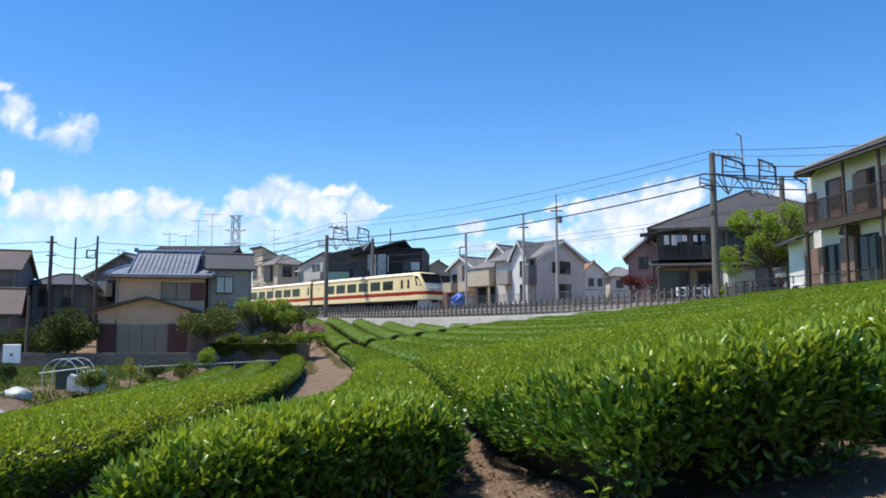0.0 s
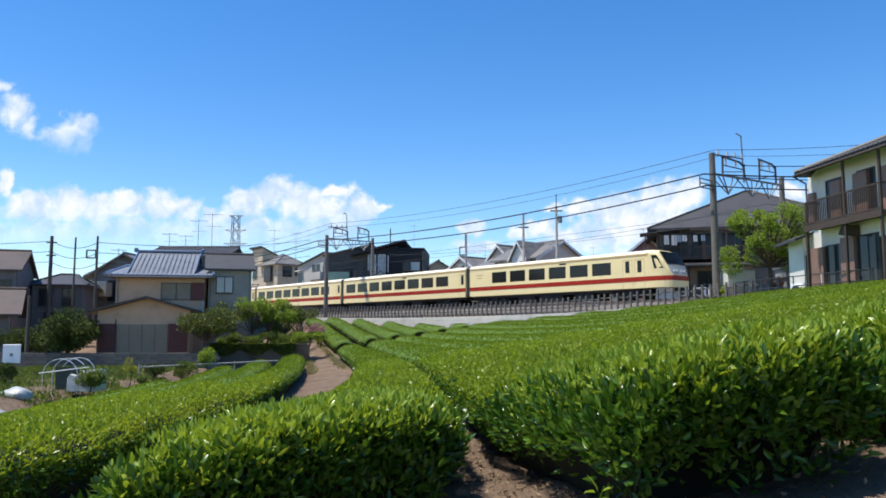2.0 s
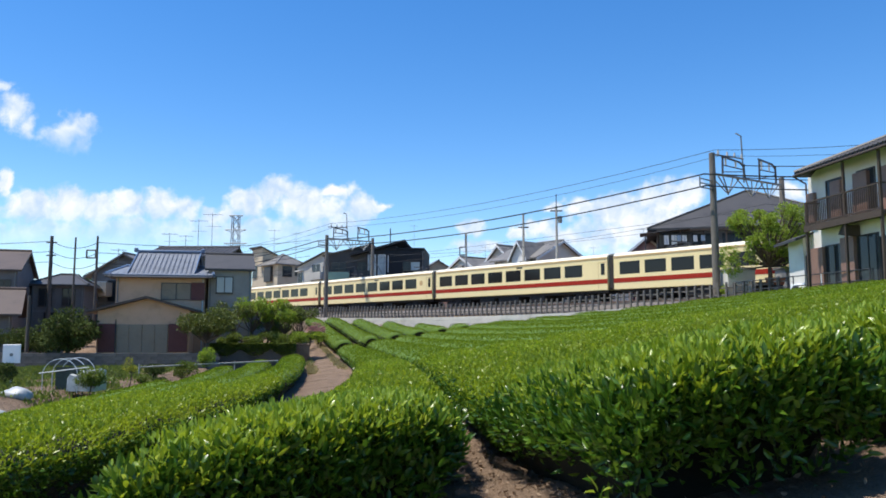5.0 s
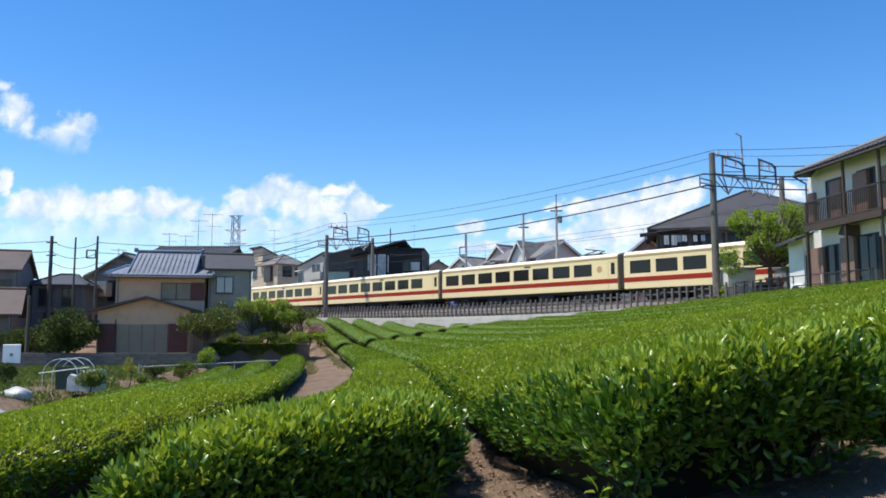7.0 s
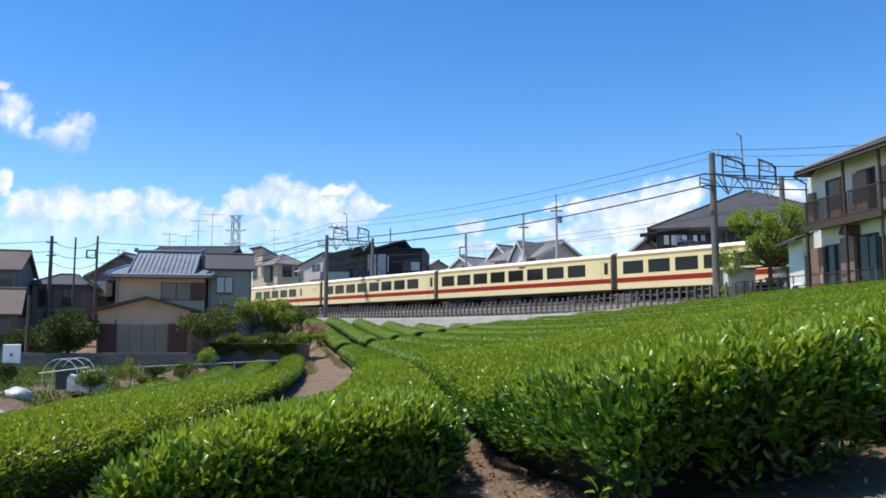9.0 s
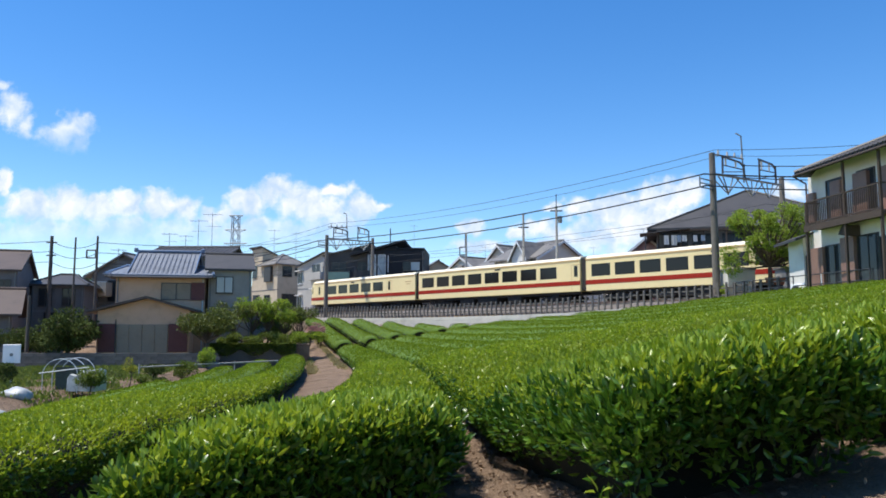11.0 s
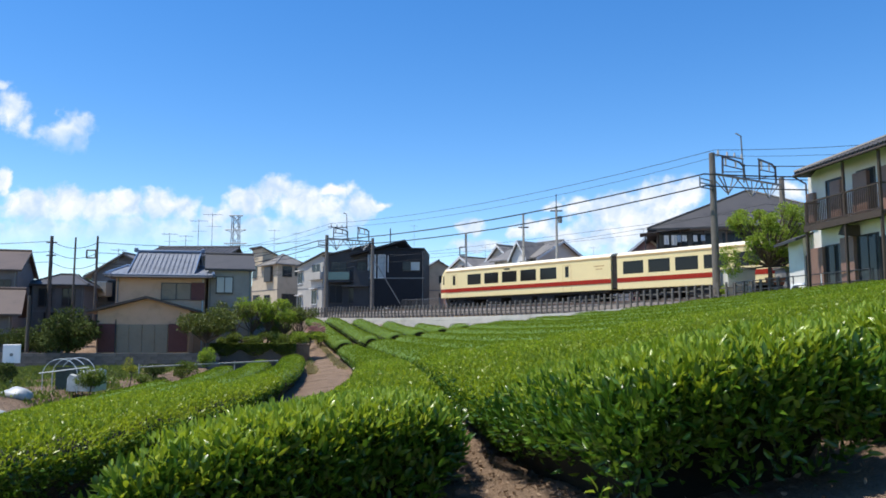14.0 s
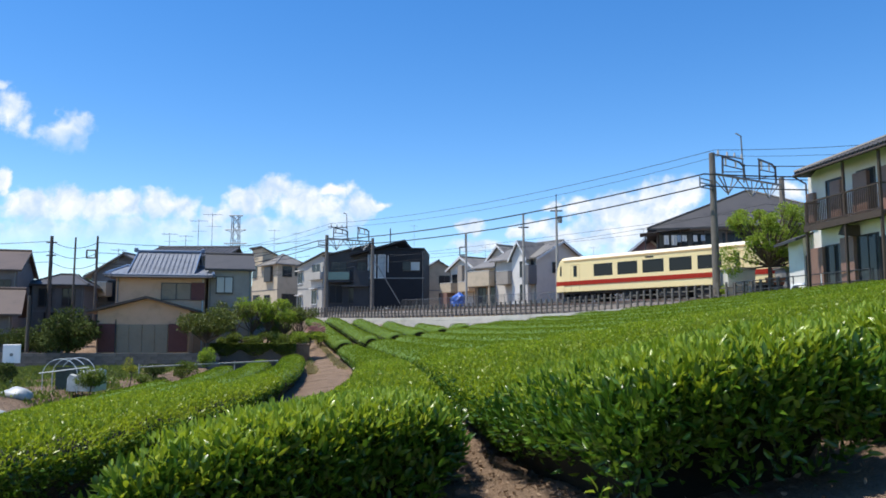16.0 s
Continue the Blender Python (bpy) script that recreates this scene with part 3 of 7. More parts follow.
def build_tea():
    hedge(-1.45, 0.1, 3.6, 48.0, skew=0.75)
    o = 0.5
    for k in range(12):
        end = line_y(o + 0.8, -6.3)
        cut = cut_y(o + 0.8)
        if cut < end - 2.5:
            hedge(o, o + (1.9 if k == 0 else 1.55), 3.5 if k == 0 else 3.0, cut - 0.9, skew=0.04)
            hedge(o + 0.1, o + 1.36, cut + 1.9, end, "low clipped tea hedge with a rounded smooth top", dome=0.16)
        else:
            hedge(o, o + 1.72, 3.6 if k < 6 else 8, end, dome=0.02)
        o += 1.85
    # tops of rows beyond the cross path
    hedge(-1.4, -0.05, 51.0, line_y(-0.7, -6.3), "low clipped tea hedge with a rounded smooth top", dome=0.16)
    # rows on the low side of the dirt path
    for k, (a, b) in enumerate(((2.5, 45), (4, 44), (5, 42), (7, 34))):
        hedge(-4.95 - 1.82 * k, -3.5 - 1.82 * k, a, b, dome=0.1)


# ---- railway ----
RAIL_Z = 2.04


def line_box(bm, s0, s1, q0, q1, z0, z1):
    """A box laid along the line."""
    pts = [on_line(s0, q0), on_line(s1, q0), on_line(s1, q1), on_line(s0, q1)]
    slab(bm, [(p.x, p.y, z1) for p in pts], z1 - z0)
    return bm


def build_track():
    bm = B()
    prof = ((-5.15, 1.3), (-4.6, 1.52), (-4.0, 1.76), (-3.4, 1.86), (7.4, 1.86), (8.4, 1.7))
    ss = np.arange(-60, 125, 2.5)
    rings = [[bm.verts.new(on_line(s, q, z + rng.normal(0, 0.015))) for q, z in prof] for s in ss]
    for a, b in zip(rings, rings[1:]):
        for i in range(5):
            bm.faces.new((a[i], a[i + 1], b[i + 1], b[i]))
    bmesh.ops.recalc_face_normals(bm, faces=bm.faces)
    tagged(part("track_bed", bm, M_BALLAST), "rust-stained ballast under the rails", "track bed", kind="structure")
    for c in (-2.4, 1.4):
        tr = thing("railway_track", "pair of rusty rails on concrete sleepers", "track", pose(*on_line(20, c, 1.9)), group="tracks", kind="structure")
        inv = tr.matrix_world.inverted()
        for g in (-0.533, 0.533):
            bm = line_box(B(), -60, 122, c + g - 0.035, c + g + 0.035, RAIL_Z - 0.15, RAIL_Z)
            bmesh.ops.transform(bm, matrix=inv, verts=bm.verts)
            part("rail", bm, M_RAIL, tr)
        bm = B()
        for s in np.arange(-30, 60, 0.62):
            line_box(bm, s, s + 0.24, c - 1.05, c + 1.05, RAIL_Z - 0.3, RAIL_Z - 0.152)
        bmesh.ops.transform(bm, matrix=inv, verts=bm.verts)
        tagged(part("sleepers", bm, M_SLEEPER, tr), kind="stuff")


def fence_z(s):
    """The foot of the fence along the line."""
    return 1.15 + 0.0006 * (s - 11.5) ** 2 + 0.018 * max(0.0, -s)


def build_fence():
    """Concrete posts and two rails along the line, on a pale retaining wall."""
    wall = thing("retaining_wall", "low pale concrete block retaining wall below the railway fence", "wall", pose(*on_line(10, -5.5, 1.0)), kind="structure")
    winv = wall.matrix_world.inverted()
    ss = np.arange(-12, 35.1, 1.0)
    for a in ss[:-1]:
        p = on_line(a + 0.5, -5.6)
        low = float(ground_z(p.x, p.y)) - 0.3
        if low < fence_z(a) - 0.1:
            z1 = float(fence_z(a + 0.5)) + 0.02
            part_z = [z1, z1 - 0.27, z1 - 0.54, low] if low < z1 - 0.6 else [z1, z1 - 0.27, low]
            for j in range(len(part_z) - 1):
                sh = 0.5 * (j % 2)
                bm = line_box(B(), a + sh, a + sh + 0.985, -5.75 - random.uniform(0, 0.015), -5.3, part_z[j + 1] + 0.012, part_z[j])
                bmesh.ops.transform(bm, matrix=winv, verts=bm.verts)
                part("block", bm, M_CONC_W, wall)
    f = thing("railway_fence", "weathered grey concrete post and rail fence beside the track", "fence", pose(*on_line(10, -5.2, 1.35)))
    inv = f.matrix_world.inverted()
    pm = B()
    box(pm, -0.055, 0.055, -0.06, 0.06, 0, 1.05, 0.015)
    me = mesh_of(pm, "post")
    me.materials.append(M_FENCE)
    turn = math.atan2(UY, UX)
    for i, s in enumerate(np.arange(-17, 35.2, 0.5)):
        ob = new("post", me)
        ob.parent = f
        z = fence_z(s)
        ob.matrix_local = inv @ Matrix.Translation(on_line(s, -5.2, float(z))) @ pose(0, 0, random.uniform(-0.03, 0.04), random.uniform(-1, 1), random.uniform(-1.5, 1.5), math.degrees(turn))
    for z in (0.4, 0.8):
        for a in np.arange(-17, 34, 2.34):
            b = min(a + 2.335, 35.2)
            zm = fence_z((a + b) / 2) + z
            bm = line_box(B(), a, b, -5.12, -5.05, zm - 0.04, zm + 0.04)
            bmesh.ops.transform(bm, matrix=inv, verts=bm.verts)
            part("rail", bm, M_FENCE, f)


def build_far_fence():
    """Steel mesh fence on the village side of the line."""
    f = thing("mesh_fence", "grey steel mesh fence on the far side of the railway", "fence", pose(*on_line(20, 9.0, 2.0)))
    inv = f.matrix_world.inverted()
    for a in np.arange(-6, 46, 2.0):
        p, q = on_line(a, 9.0), on_line(a + 2.0, 9.0)
        z = float(ground_z(p.x, p.y))
        part("post", rod(B(), inv @ Vector((p.x, p.y, z - 0.1)), inv @ Vector((p.x, p.y, z + 1.75)), 0.04, n=6), M_STEEL, f)
        bm = B()
        for k in np.arange(0.1, 1.0, 0.1):
            r = p.lerp(q, k)
            rod(bm, inv @ Vector((r.x, r.y, z + 0.1)), inv @ Vector((r.x, r.y, z + 1.68)), 0.016, n=4)
        for h in (0.15, 0.9, 1.66):
            rod(bm, inv @ Vector((p.x, p.y, z + h)), inv @ Vector((q.x, q.y, z + h)), 0.022, n=4)
        part("mesh_panel", bm, M_STEEL, f)


# ---- the train ----
def ring_loft(bm, rings):
    """Skin between rings of points with equal counts, closed at the ends."""
    vs = [[bm.verts.new(p) for p in r] for r in rings]
    n = len(rings[0])
    for a, b in zip(vs, vs[1:]):
        for i in range(n):
            j = (i + 1) % n
            bm.faces.new((a[i], a[j], b[j], b[i]))
    bm.faces.new(vs[0][::-1])
    bm.faces.new(vs[-1])
    bmesh.ops.recalc_face_normals(bm, faces=bm.faces)
    return bm


def car_part(name, bm, m, parent, flip, label="", smooth=False):
    if flip:
        for v in bm.verts:      # the tail seen here is blunter
            if v.co.x > 8.6:
                v.co.x = 8.6 + (v.co.x - 8.6) * 0.72
        bmesh.ops.rotate(bm, cent=(0, 0, 0), matrix=Matrix.Rotation(math.pi, 3, "Z"), verts=bm.verts)
    return part(name, bm, m, parent, label, smooth)


def make_car(windows, doors, cab=0, lettering=(), emblem=None, collectors=()):
    """A coach 20 m long. x forward, rails at z = 0. cab: 1 with the nose at the front, -1 at the rear; windows and doors are x centres."""
    names = {0: "cream express train coach with a red waist stripe", 1: "leading express train coach with sloping white nose and windscreen",
             -1: "last express train coach with sloping white nose"}
    car = thing("train_coach", names[cab], "train", group="coaches of the express train")
    f = cab < 0
    x1 = 8.6 if cab else 9.72
    x0 = -9.72
    sg = -1 if f else 1
    win = [sg * a for a in windows]
    drs = [sg * a for a in doors]
    wz0, wz1, ww = 2.04, 2.94, 1.72
    # side walls: lower band, pillars between the windows, upper band
    bm = B()
    for y0, y1 in ((-1.4, -1.33), (1.33, 1.4)):
        box(bm, x0, x1, y0, y1, 1.0, wz0)
        box(bm, x0, x1, y0, y1, wz1, 3.36)
        edges = sorted(win)
        last = x0
        for c in edges:
            box(bm, last, c - ww / 2, y0, y1, wz0, wz1)
            last = c + ww / 2
        box(bm, last, x1, y0, y1, wz0, wz1)
    box(bm, x0, x0 + 0.07, -1.33, 1.33, 1.0, 3.36)
    if not cab:
        box(bm, x1 - 0.07, x1, -1.33, 1.33, 1.0, 3.36)
    box(bm, x0, x1, -1.33, 1.33, 0.98, 1.1)
    car_part("body_shell", bm, M_CREAM, car, f)
    # roof
    prof = [(-1.415, 3.36), (-1.36, 3.47), (-1.2, 3.57), (-0.8, 3.65), (0, 3.69), (0.8, 3.65), (1.2, 3.57), (1.36, 3.47), (1.415, 3.36)]
    bm = ring_loft(B(), [[(x, y, z) for y, z in prof] for x in (x0, x1)])
    roof = car_part("roof", bm, M_IVORY, car, f, smooth=False)
    for y in (-1.425, 1.405):
        bm = box(B(), x0, x1, y, y + 0.02, 3.25, 3.37)
        car_part("gutter", bm, M_TAN, car, f)
        bm = box(B(), x0, x1, y + 0.012 * (1 if y < 0 else -0.2), y + 0.024, 1.46, 1.78)
        car_part("stripe", bm, M_RED, car, f, "red waist stripe")
    for cx in collectors:
        bm = B()
        box(bm, cx - 0.9, cx + 0.9, -0.7, 0.7, 3.72, 3.78)
        for y in (-0.55, 0.55):
            rod(bm, (cx - 0.8, y, 3.8), (cx + 0.3, y * 0.7, 4.05), 0.04, n=5)
            rod(bm, (cx + 0.3, y * 0.7, 4.05), (cx - 0.5, y, 4.15), 0.03, n=5)
        rod(bm, (cx - 0.5, -0.9, 4.16), (cx - 0.5, 0.9, 4.16), 0.04, n=5)
        car_part("pantograph", bm, M_STEEL_D, car, f, "dark folded pantograph")
    # windows
    for c in win:
        for y in (-1.365, 1.365):
            bm = box(B(), c - ww / 2, c + ww / 2, y - 0.006, y + 0.006, wz0, wz1)
            car_part("window", bm, M_GLASS_T, car, f)
    for y in (-1.404, 1.404):
        car_part("destination_display", box(B(), 0.55, 1.2, y - 0.004, y + 0.004, 3.06, 3.17), M_UNDER, car, f)
    # doors with a slim window
    for c in drs:
        for y in (-1.404, 1.404):
            bm = box(B(), c - 0.42, c - 0.4, y - 0.003, y + 0.003, 1.08, 3.0)
            box(bm, c + 0.4, c + 0.42, y - 0.003, y + 0.003, 1.08, 3.0)
            box(bm, c - 0.42, c + 0.42, y - 0.003, y + 0.003, 2.98, 3.01)
            d = car_part("door", bm, M_TAN, car, f)
            bm = box(B(), c - 0.17, c + 0.17, y - 0.008, y + 0.008, 2.1, 2.92, 0.004)
            part_ob = car_part("door_window", bm, M_GLASS_T, car, f)
    # unreadable lettering as plain bars, and a round emblem
    for c, z, w in lettering:
        for y in (-1.405, 1.4):
            car_part("lettering", box(B(), sg * c - w / 2, sg * c + w / 2, y, y + 0.005, z, z + 0.07), M_TAN, car, f)
    if emblem:
        bm = B()
        rod(bm, (emblem, -1.4, 2.5), (emblem, -1.406, 2.5), 0.24, n=20)
        car_part("emblem", bm, M_TAN, car, f)
    # underframe, boxes and bogies
    bm = B()
    box(bm, x0 + 0.3, x1 - 0.1, -1.2, 1.2, 0.8, 0.98)
    car_part("underframe", bm, M_UNDER, car, f)
    for cx, w in ((-3.2, 1.8), (-0.6, 2.4), (2.6, 1.6)):
        bm = box(B(), cx - w / 2, cx + w / 2, -1.22, 1.22, 0.32, 0.8, 0.05)
        car_part("equipment_box", bm, M_UNDER, car, f)
    for bx in (-6.9, 6.9):
        bm = B()
        for y in (-1.0, 1.0):
            box(bm, bx - 1.6, bx + 1.6, y - 0.08, y + 0.08, 0.42, 0.66, 0.03)
            box(bm, bx - 0.4, bx + 0.4, y - 0.14, y + 0.14, 0.3, 0.8, 0.04)
        bog = car_part("bogie", bm, M_UNDER, car, f)
        for ax in (-1.05, 1.05):
            for y in (-0.62, 0.62):
                bm = B()
                rod(bm, (bx + ax, y - 0.06, 0.43), (bx + ax, y + 0.06, 0.43), 0.43, n=18)
                rod(bm, (bx + ax, y - 0.1, 0.43), (bx + ax, y + 0.1, 0.43), 0.12, n=10)
                car_part("wheel", bm, M_UNDER, bog, f)
    # gangway at the closed ends
    bm = box(B(), x0 - 0.52, x0 - 0.004, -1.28, 1.28, 1.05, 3.5, 0.05)
    car_part("gangway", bm, M_UNDER, car, f)
    if cab:
        # nose: stations along x: (x, half width, roof height, sill height)
        st = ((8.6, 1.4, 3.64, 1.0), (9.0, 1.385, 3.6, 1.0), (9.3, 1.355, 3.46, 1.0), (9.65, 1.28, 3.02, 1.0), (9.98, 1.14, 2.42, 1.02), (10.2, 0.97, 1.9, 1.08))
        rings = []
        for x, w, t, b in st:
            sh = max(b + 0.3, t - 0.25)
            rings.append([(x, -w, b), (x, -w, (b + sh) / 2), (x, -w, sh), (x, -w * 0.88, t - 0.07), (x, -w * 0.5, t), (x, w * 0.5, t), (x, w * 0.88, t - 0.07), (x, w, sh), (x, w, (b + sh) / 2), (x, w, b)])
        nose = car_part("nose", ring_loft(B(), rings), M_CREAM, car, f, "rounded cream nose", smooth=False)
        # cream cheeks in front of the doors
        for y in (-1, 1):
            bm = B()
            pts = [(8.58, 1.02), (9.55, 1.02), (9.3, 1.46), (8.58, 1.46)]
            vs = [bm.verts.new((x, y * (1.41 - 0.13 * (x - 8.6)), z)) for x, z in pts]
            ws = [bm.verts.new((x, y * (1.36 - 0.13 * (x - 8.6)), z)) for x, z in pts]
            bm.faces.new(vs), bm.faces.new(ws[::-1])
            for i in range(4):
                bm.faces.new((vs[i], vs[(i + 1) % 4], ws[(i + 1) % 4], ws[i]))
            bmesh.ops.recalc_face_normals(bm, faces=bm.faces)
            car_part("lower_cheek", bm, M_CREAM, car, f, "cream lower cheek")
            bm = B()
            pts = [(8.58, 1.78), (9.5, 1.78), (9.2, 2.3), (8.68, 3.3), (8.58, 3.36)]
            vs = [bm.verts.new((x, y * (1.412 - 0.085 * (x - 8.6)), z)) for x, z in pts]
            ws = [bm.verts.new((x, y * (1.25 - 0.085 * (x - 8.6)), z)) for x, z in pts]
            bm.faces.new(vs), bm.faces.new(ws[::-1])
            for i in range(5):
                bm.faces.new((vs[i], vs[(i + 1) % 5], ws[(i + 1) % 5], ws[i]))
            bmesh.ops.recalc_face_normals(bm, faces=bm.faces)
            car_part("upper_cheek", bm, M_CREAM, car, f, "cream cheek")
            if f:
                pts = [(8.95, 2.2), (9.2, 2.2), (9.14, 2.95), (8.95, 2.95)]
                bm = B()
                vs = [bm.verts.new((x, y * (1.43 - 0.085 * (x - 8.6)), z)) for x, z in pts]
                ws = [bm.verts.new((x, y * (1.39 - 0.085 * (x - 8.6)), z)) for x, z in pts]
                bm.faces.new(vs), bm.faces.new(ws[::-1])
                for i in range(4):
                    bm.faces.new((vs[i], vs[(i + 1) % 4], ws[(i + 1) % 4], ws[i]))
                bmesh.ops.recalc_face_normals(bm, faces=bm.faces)
                car_part("cab_window", bm, M_GLASS_T, car, f)
                continue
            # side screen: dark slanted pane
            bm = B()
            pts = [(8.86, 3.2), (9.08, 2.3), (9.74, 2.3), (9.26, 3.22)]
            off = {8.86: 1.4, 9.08: 1.385, 9.74: 1.255, 9.26: 1.37}
            vs = [bm.verts.new((x, y * (off[x] + 0.012), z)) for x, z in pts]
            ws = [bm.verts.new((x, y * (off[x] - 0.03), z)) for x, z in pts]
            bm.faces.new(vs), bm.faces.new(ws[::-1])
            for i in range(4):
                bm.faces.new((vs[i], vs[(i + 1) % 4], ws[(i + 1) % 4], ws[i]))
            bmesh.ops.recalc_face_normals(bm, faces=bm.faces)
            car_part("side_screen", bm, M_GLASS_T, car, f)
        # windscreen over the slope
        bm = B()
        cols = ((-1.08, 0.0), (-0.55, 0.05), (0, 0.06), (0.55, 0.05), (1.08, 0.0))
        lowr = [bm.verts.new((9.94 + d, y * 0.98, 2.56 + d * 0.2)) for y, d in cols]
        topr = [bm.verts.new((9.36 + d, y * 1.08, 3.5)) for y, d in cols]
        for i in range(4):
            bm.faces.new((lowr[i], lowr[i + 1], topr[i + 1], topr[i]))
        bmesh.ops.solidify(bm, geom=bm.faces[:], thickness=0.04)
        bmesh.ops.recalc_face_normals(bm, faces=bm.faces)
        car_part("windscreen", bm, M_GLASS_T, car, f)
        # red chin band, lamps, coupler and plough
        bm = B()
        sec = ((8.6, 1.418), (9.0, 1.405), (9.35, 1.37), (9.75, 1.27), (10.05, 1.12), (10.24, 0.96))
        path = [(x, -w) for x, w in sec] + [(10.3, 0)] + [(x, w) for x, w in reversed(sec)]
        ring = [[(x, y, 1.46), (x, y, 1.78), (x - 0.08, y * 0.92, 1.78), (x - 0.08, y * 0.92, 1.46)] for x, y in path]
        car_part("chin_band", ring_loft(bm, ring), M_RED, car, f, "dark red chin band")
        bm = B()
        path2 = [(x - 0.02, y * 1.0) for x, y in path]
        ring = [[(x, y, 1.0), (x + 0.03, y, 1.455), (x - 0.08, y * 0.9, 1.455), (x - 0.08, y * 0.9, 1.0)] for x, y in path2]
        car_part("bumper", ring_loft(bm, ring), M_CREAM, car, f, "cream front apron")
        bm = B()
        cols = ((-1.02, 0.0), (-0.55, 0.08), (0, 0.1), (0.55, 0.08), (1.02, 0.0))
        lowr = [bm.verts.new((10.17 + d, y * 0.9, 1.84)) for y, d in cols]
        topr = [bm.verts.new((9.96 + d, y * 1.02, 2.52)) for y, d in cols]
        for i in range(4):
            bm.faces.new((lowr[i], lowr[i + 1], topr[i + 1], topr[i]))
        bmesh.ops.solidify(bm, geom=bm.faces[:], thickness=0.05)
        bmesh.ops.recalc_face_normals(bm, faces=bm.faces)
        car_part("lamp_panel", bm, M_NOSE, car, f, "white panel round the headlights")
        for y in (-0.62, -0.3, 0.3, 0.62):
            bm = rod(B(), (10.0, y, 2.08), (10.25, y, 2.06), 0.11, n=12)
            car_part("headlight", bm, M_GLASS_L, car, f)
        bm = box(B(), 9.7, 10.45, -0.16, 0.16, 0.72, 0.98, 0.03)
        car_part("coupler", bm, M_UNDER, car, f)
        bm = B()
        ring = [[(9.1, -1.2, 0.98), (9.1, -1.1, 0.98), (8.9, -1.0, 0.2), (8.9, -1.1, 0.2)], [(9.85, -0.6, 0.98), (9.8, -0.5, 0.98), (9.75, -0.45, 0.2), (9.85, -0.55, 0.2)],
                [(9.85, 0.6, 0.98), (9.8, 0.5, 0.98), (9.75, 0.45, 0.2), (9.85, 0.55, 0.2)], [(9.1, 1.2, 0.98), (9.1, 1.1, 0.98), (8.9, 1.0, 0.2), (8.9, 1.1, 0.2)]]
        car_part("snow_plough", ring_loft(bm, ring), M_SKIRT, car, f, "pale grey snow plough")
    return car


HEADING = math.degrees(math.atan2(-UY, -UX))
COACHES = []


def build_train():
    eight = [-8.35 + 2.125 * i for i in range(8)]
    bars = lambda c: [(c, 2.72, 0.95), (c, 2.5, 0.6)]
    lead = make_car([4.57 - 2.134 * i for i in range(6)], [6.87, 7.89], 1, bars(-8.5))
    COACHES.append(lead)
    a = make_car(eight, [9.3], 0)
    COACHES.append(make_car(eight, [9.3], 0, collectors=(-4.9,)))
    COACHES.append(a)
    COACHES.append(make_car(eight, [9.3], 0, emblem=8.1, collectors=(-4.4, 6.9)))
    COACHES.append(copy_thing(a, pose(0, 0, 0)))
    COACHES.append(copy_thing(a, pose(0, 0, 0)))
    tail = make_car([3.67 - 2.14 * i for i in range(5)], [5.59, -7.5], -1, bars(8.65))
    COACHES.append(tail)


# ---- overhead line ----
def wire(name, pts, r, parent=None, label="thin black overhead cable", sag=0.0):
    """A cable through the points, hanging by sag between each two."""
    bm = B()
    for a, b in zip(pts, pts[1:]):
        a, b = Vector(a), Vector(b)
        prev = a
        for i in range(1, 13):
            k = i / 12
            p = a.lerp(b, k) - Vector((0, 0, sag * 4 * k * (1 - k)))
            rod(bm, prev, p, r, n=5)
            prev = p
    ob = part(name, bm, M_WIRE, parent)
    if parent is None:
        tagged(ob, label, "cable", group="overhead cables")
    return ob


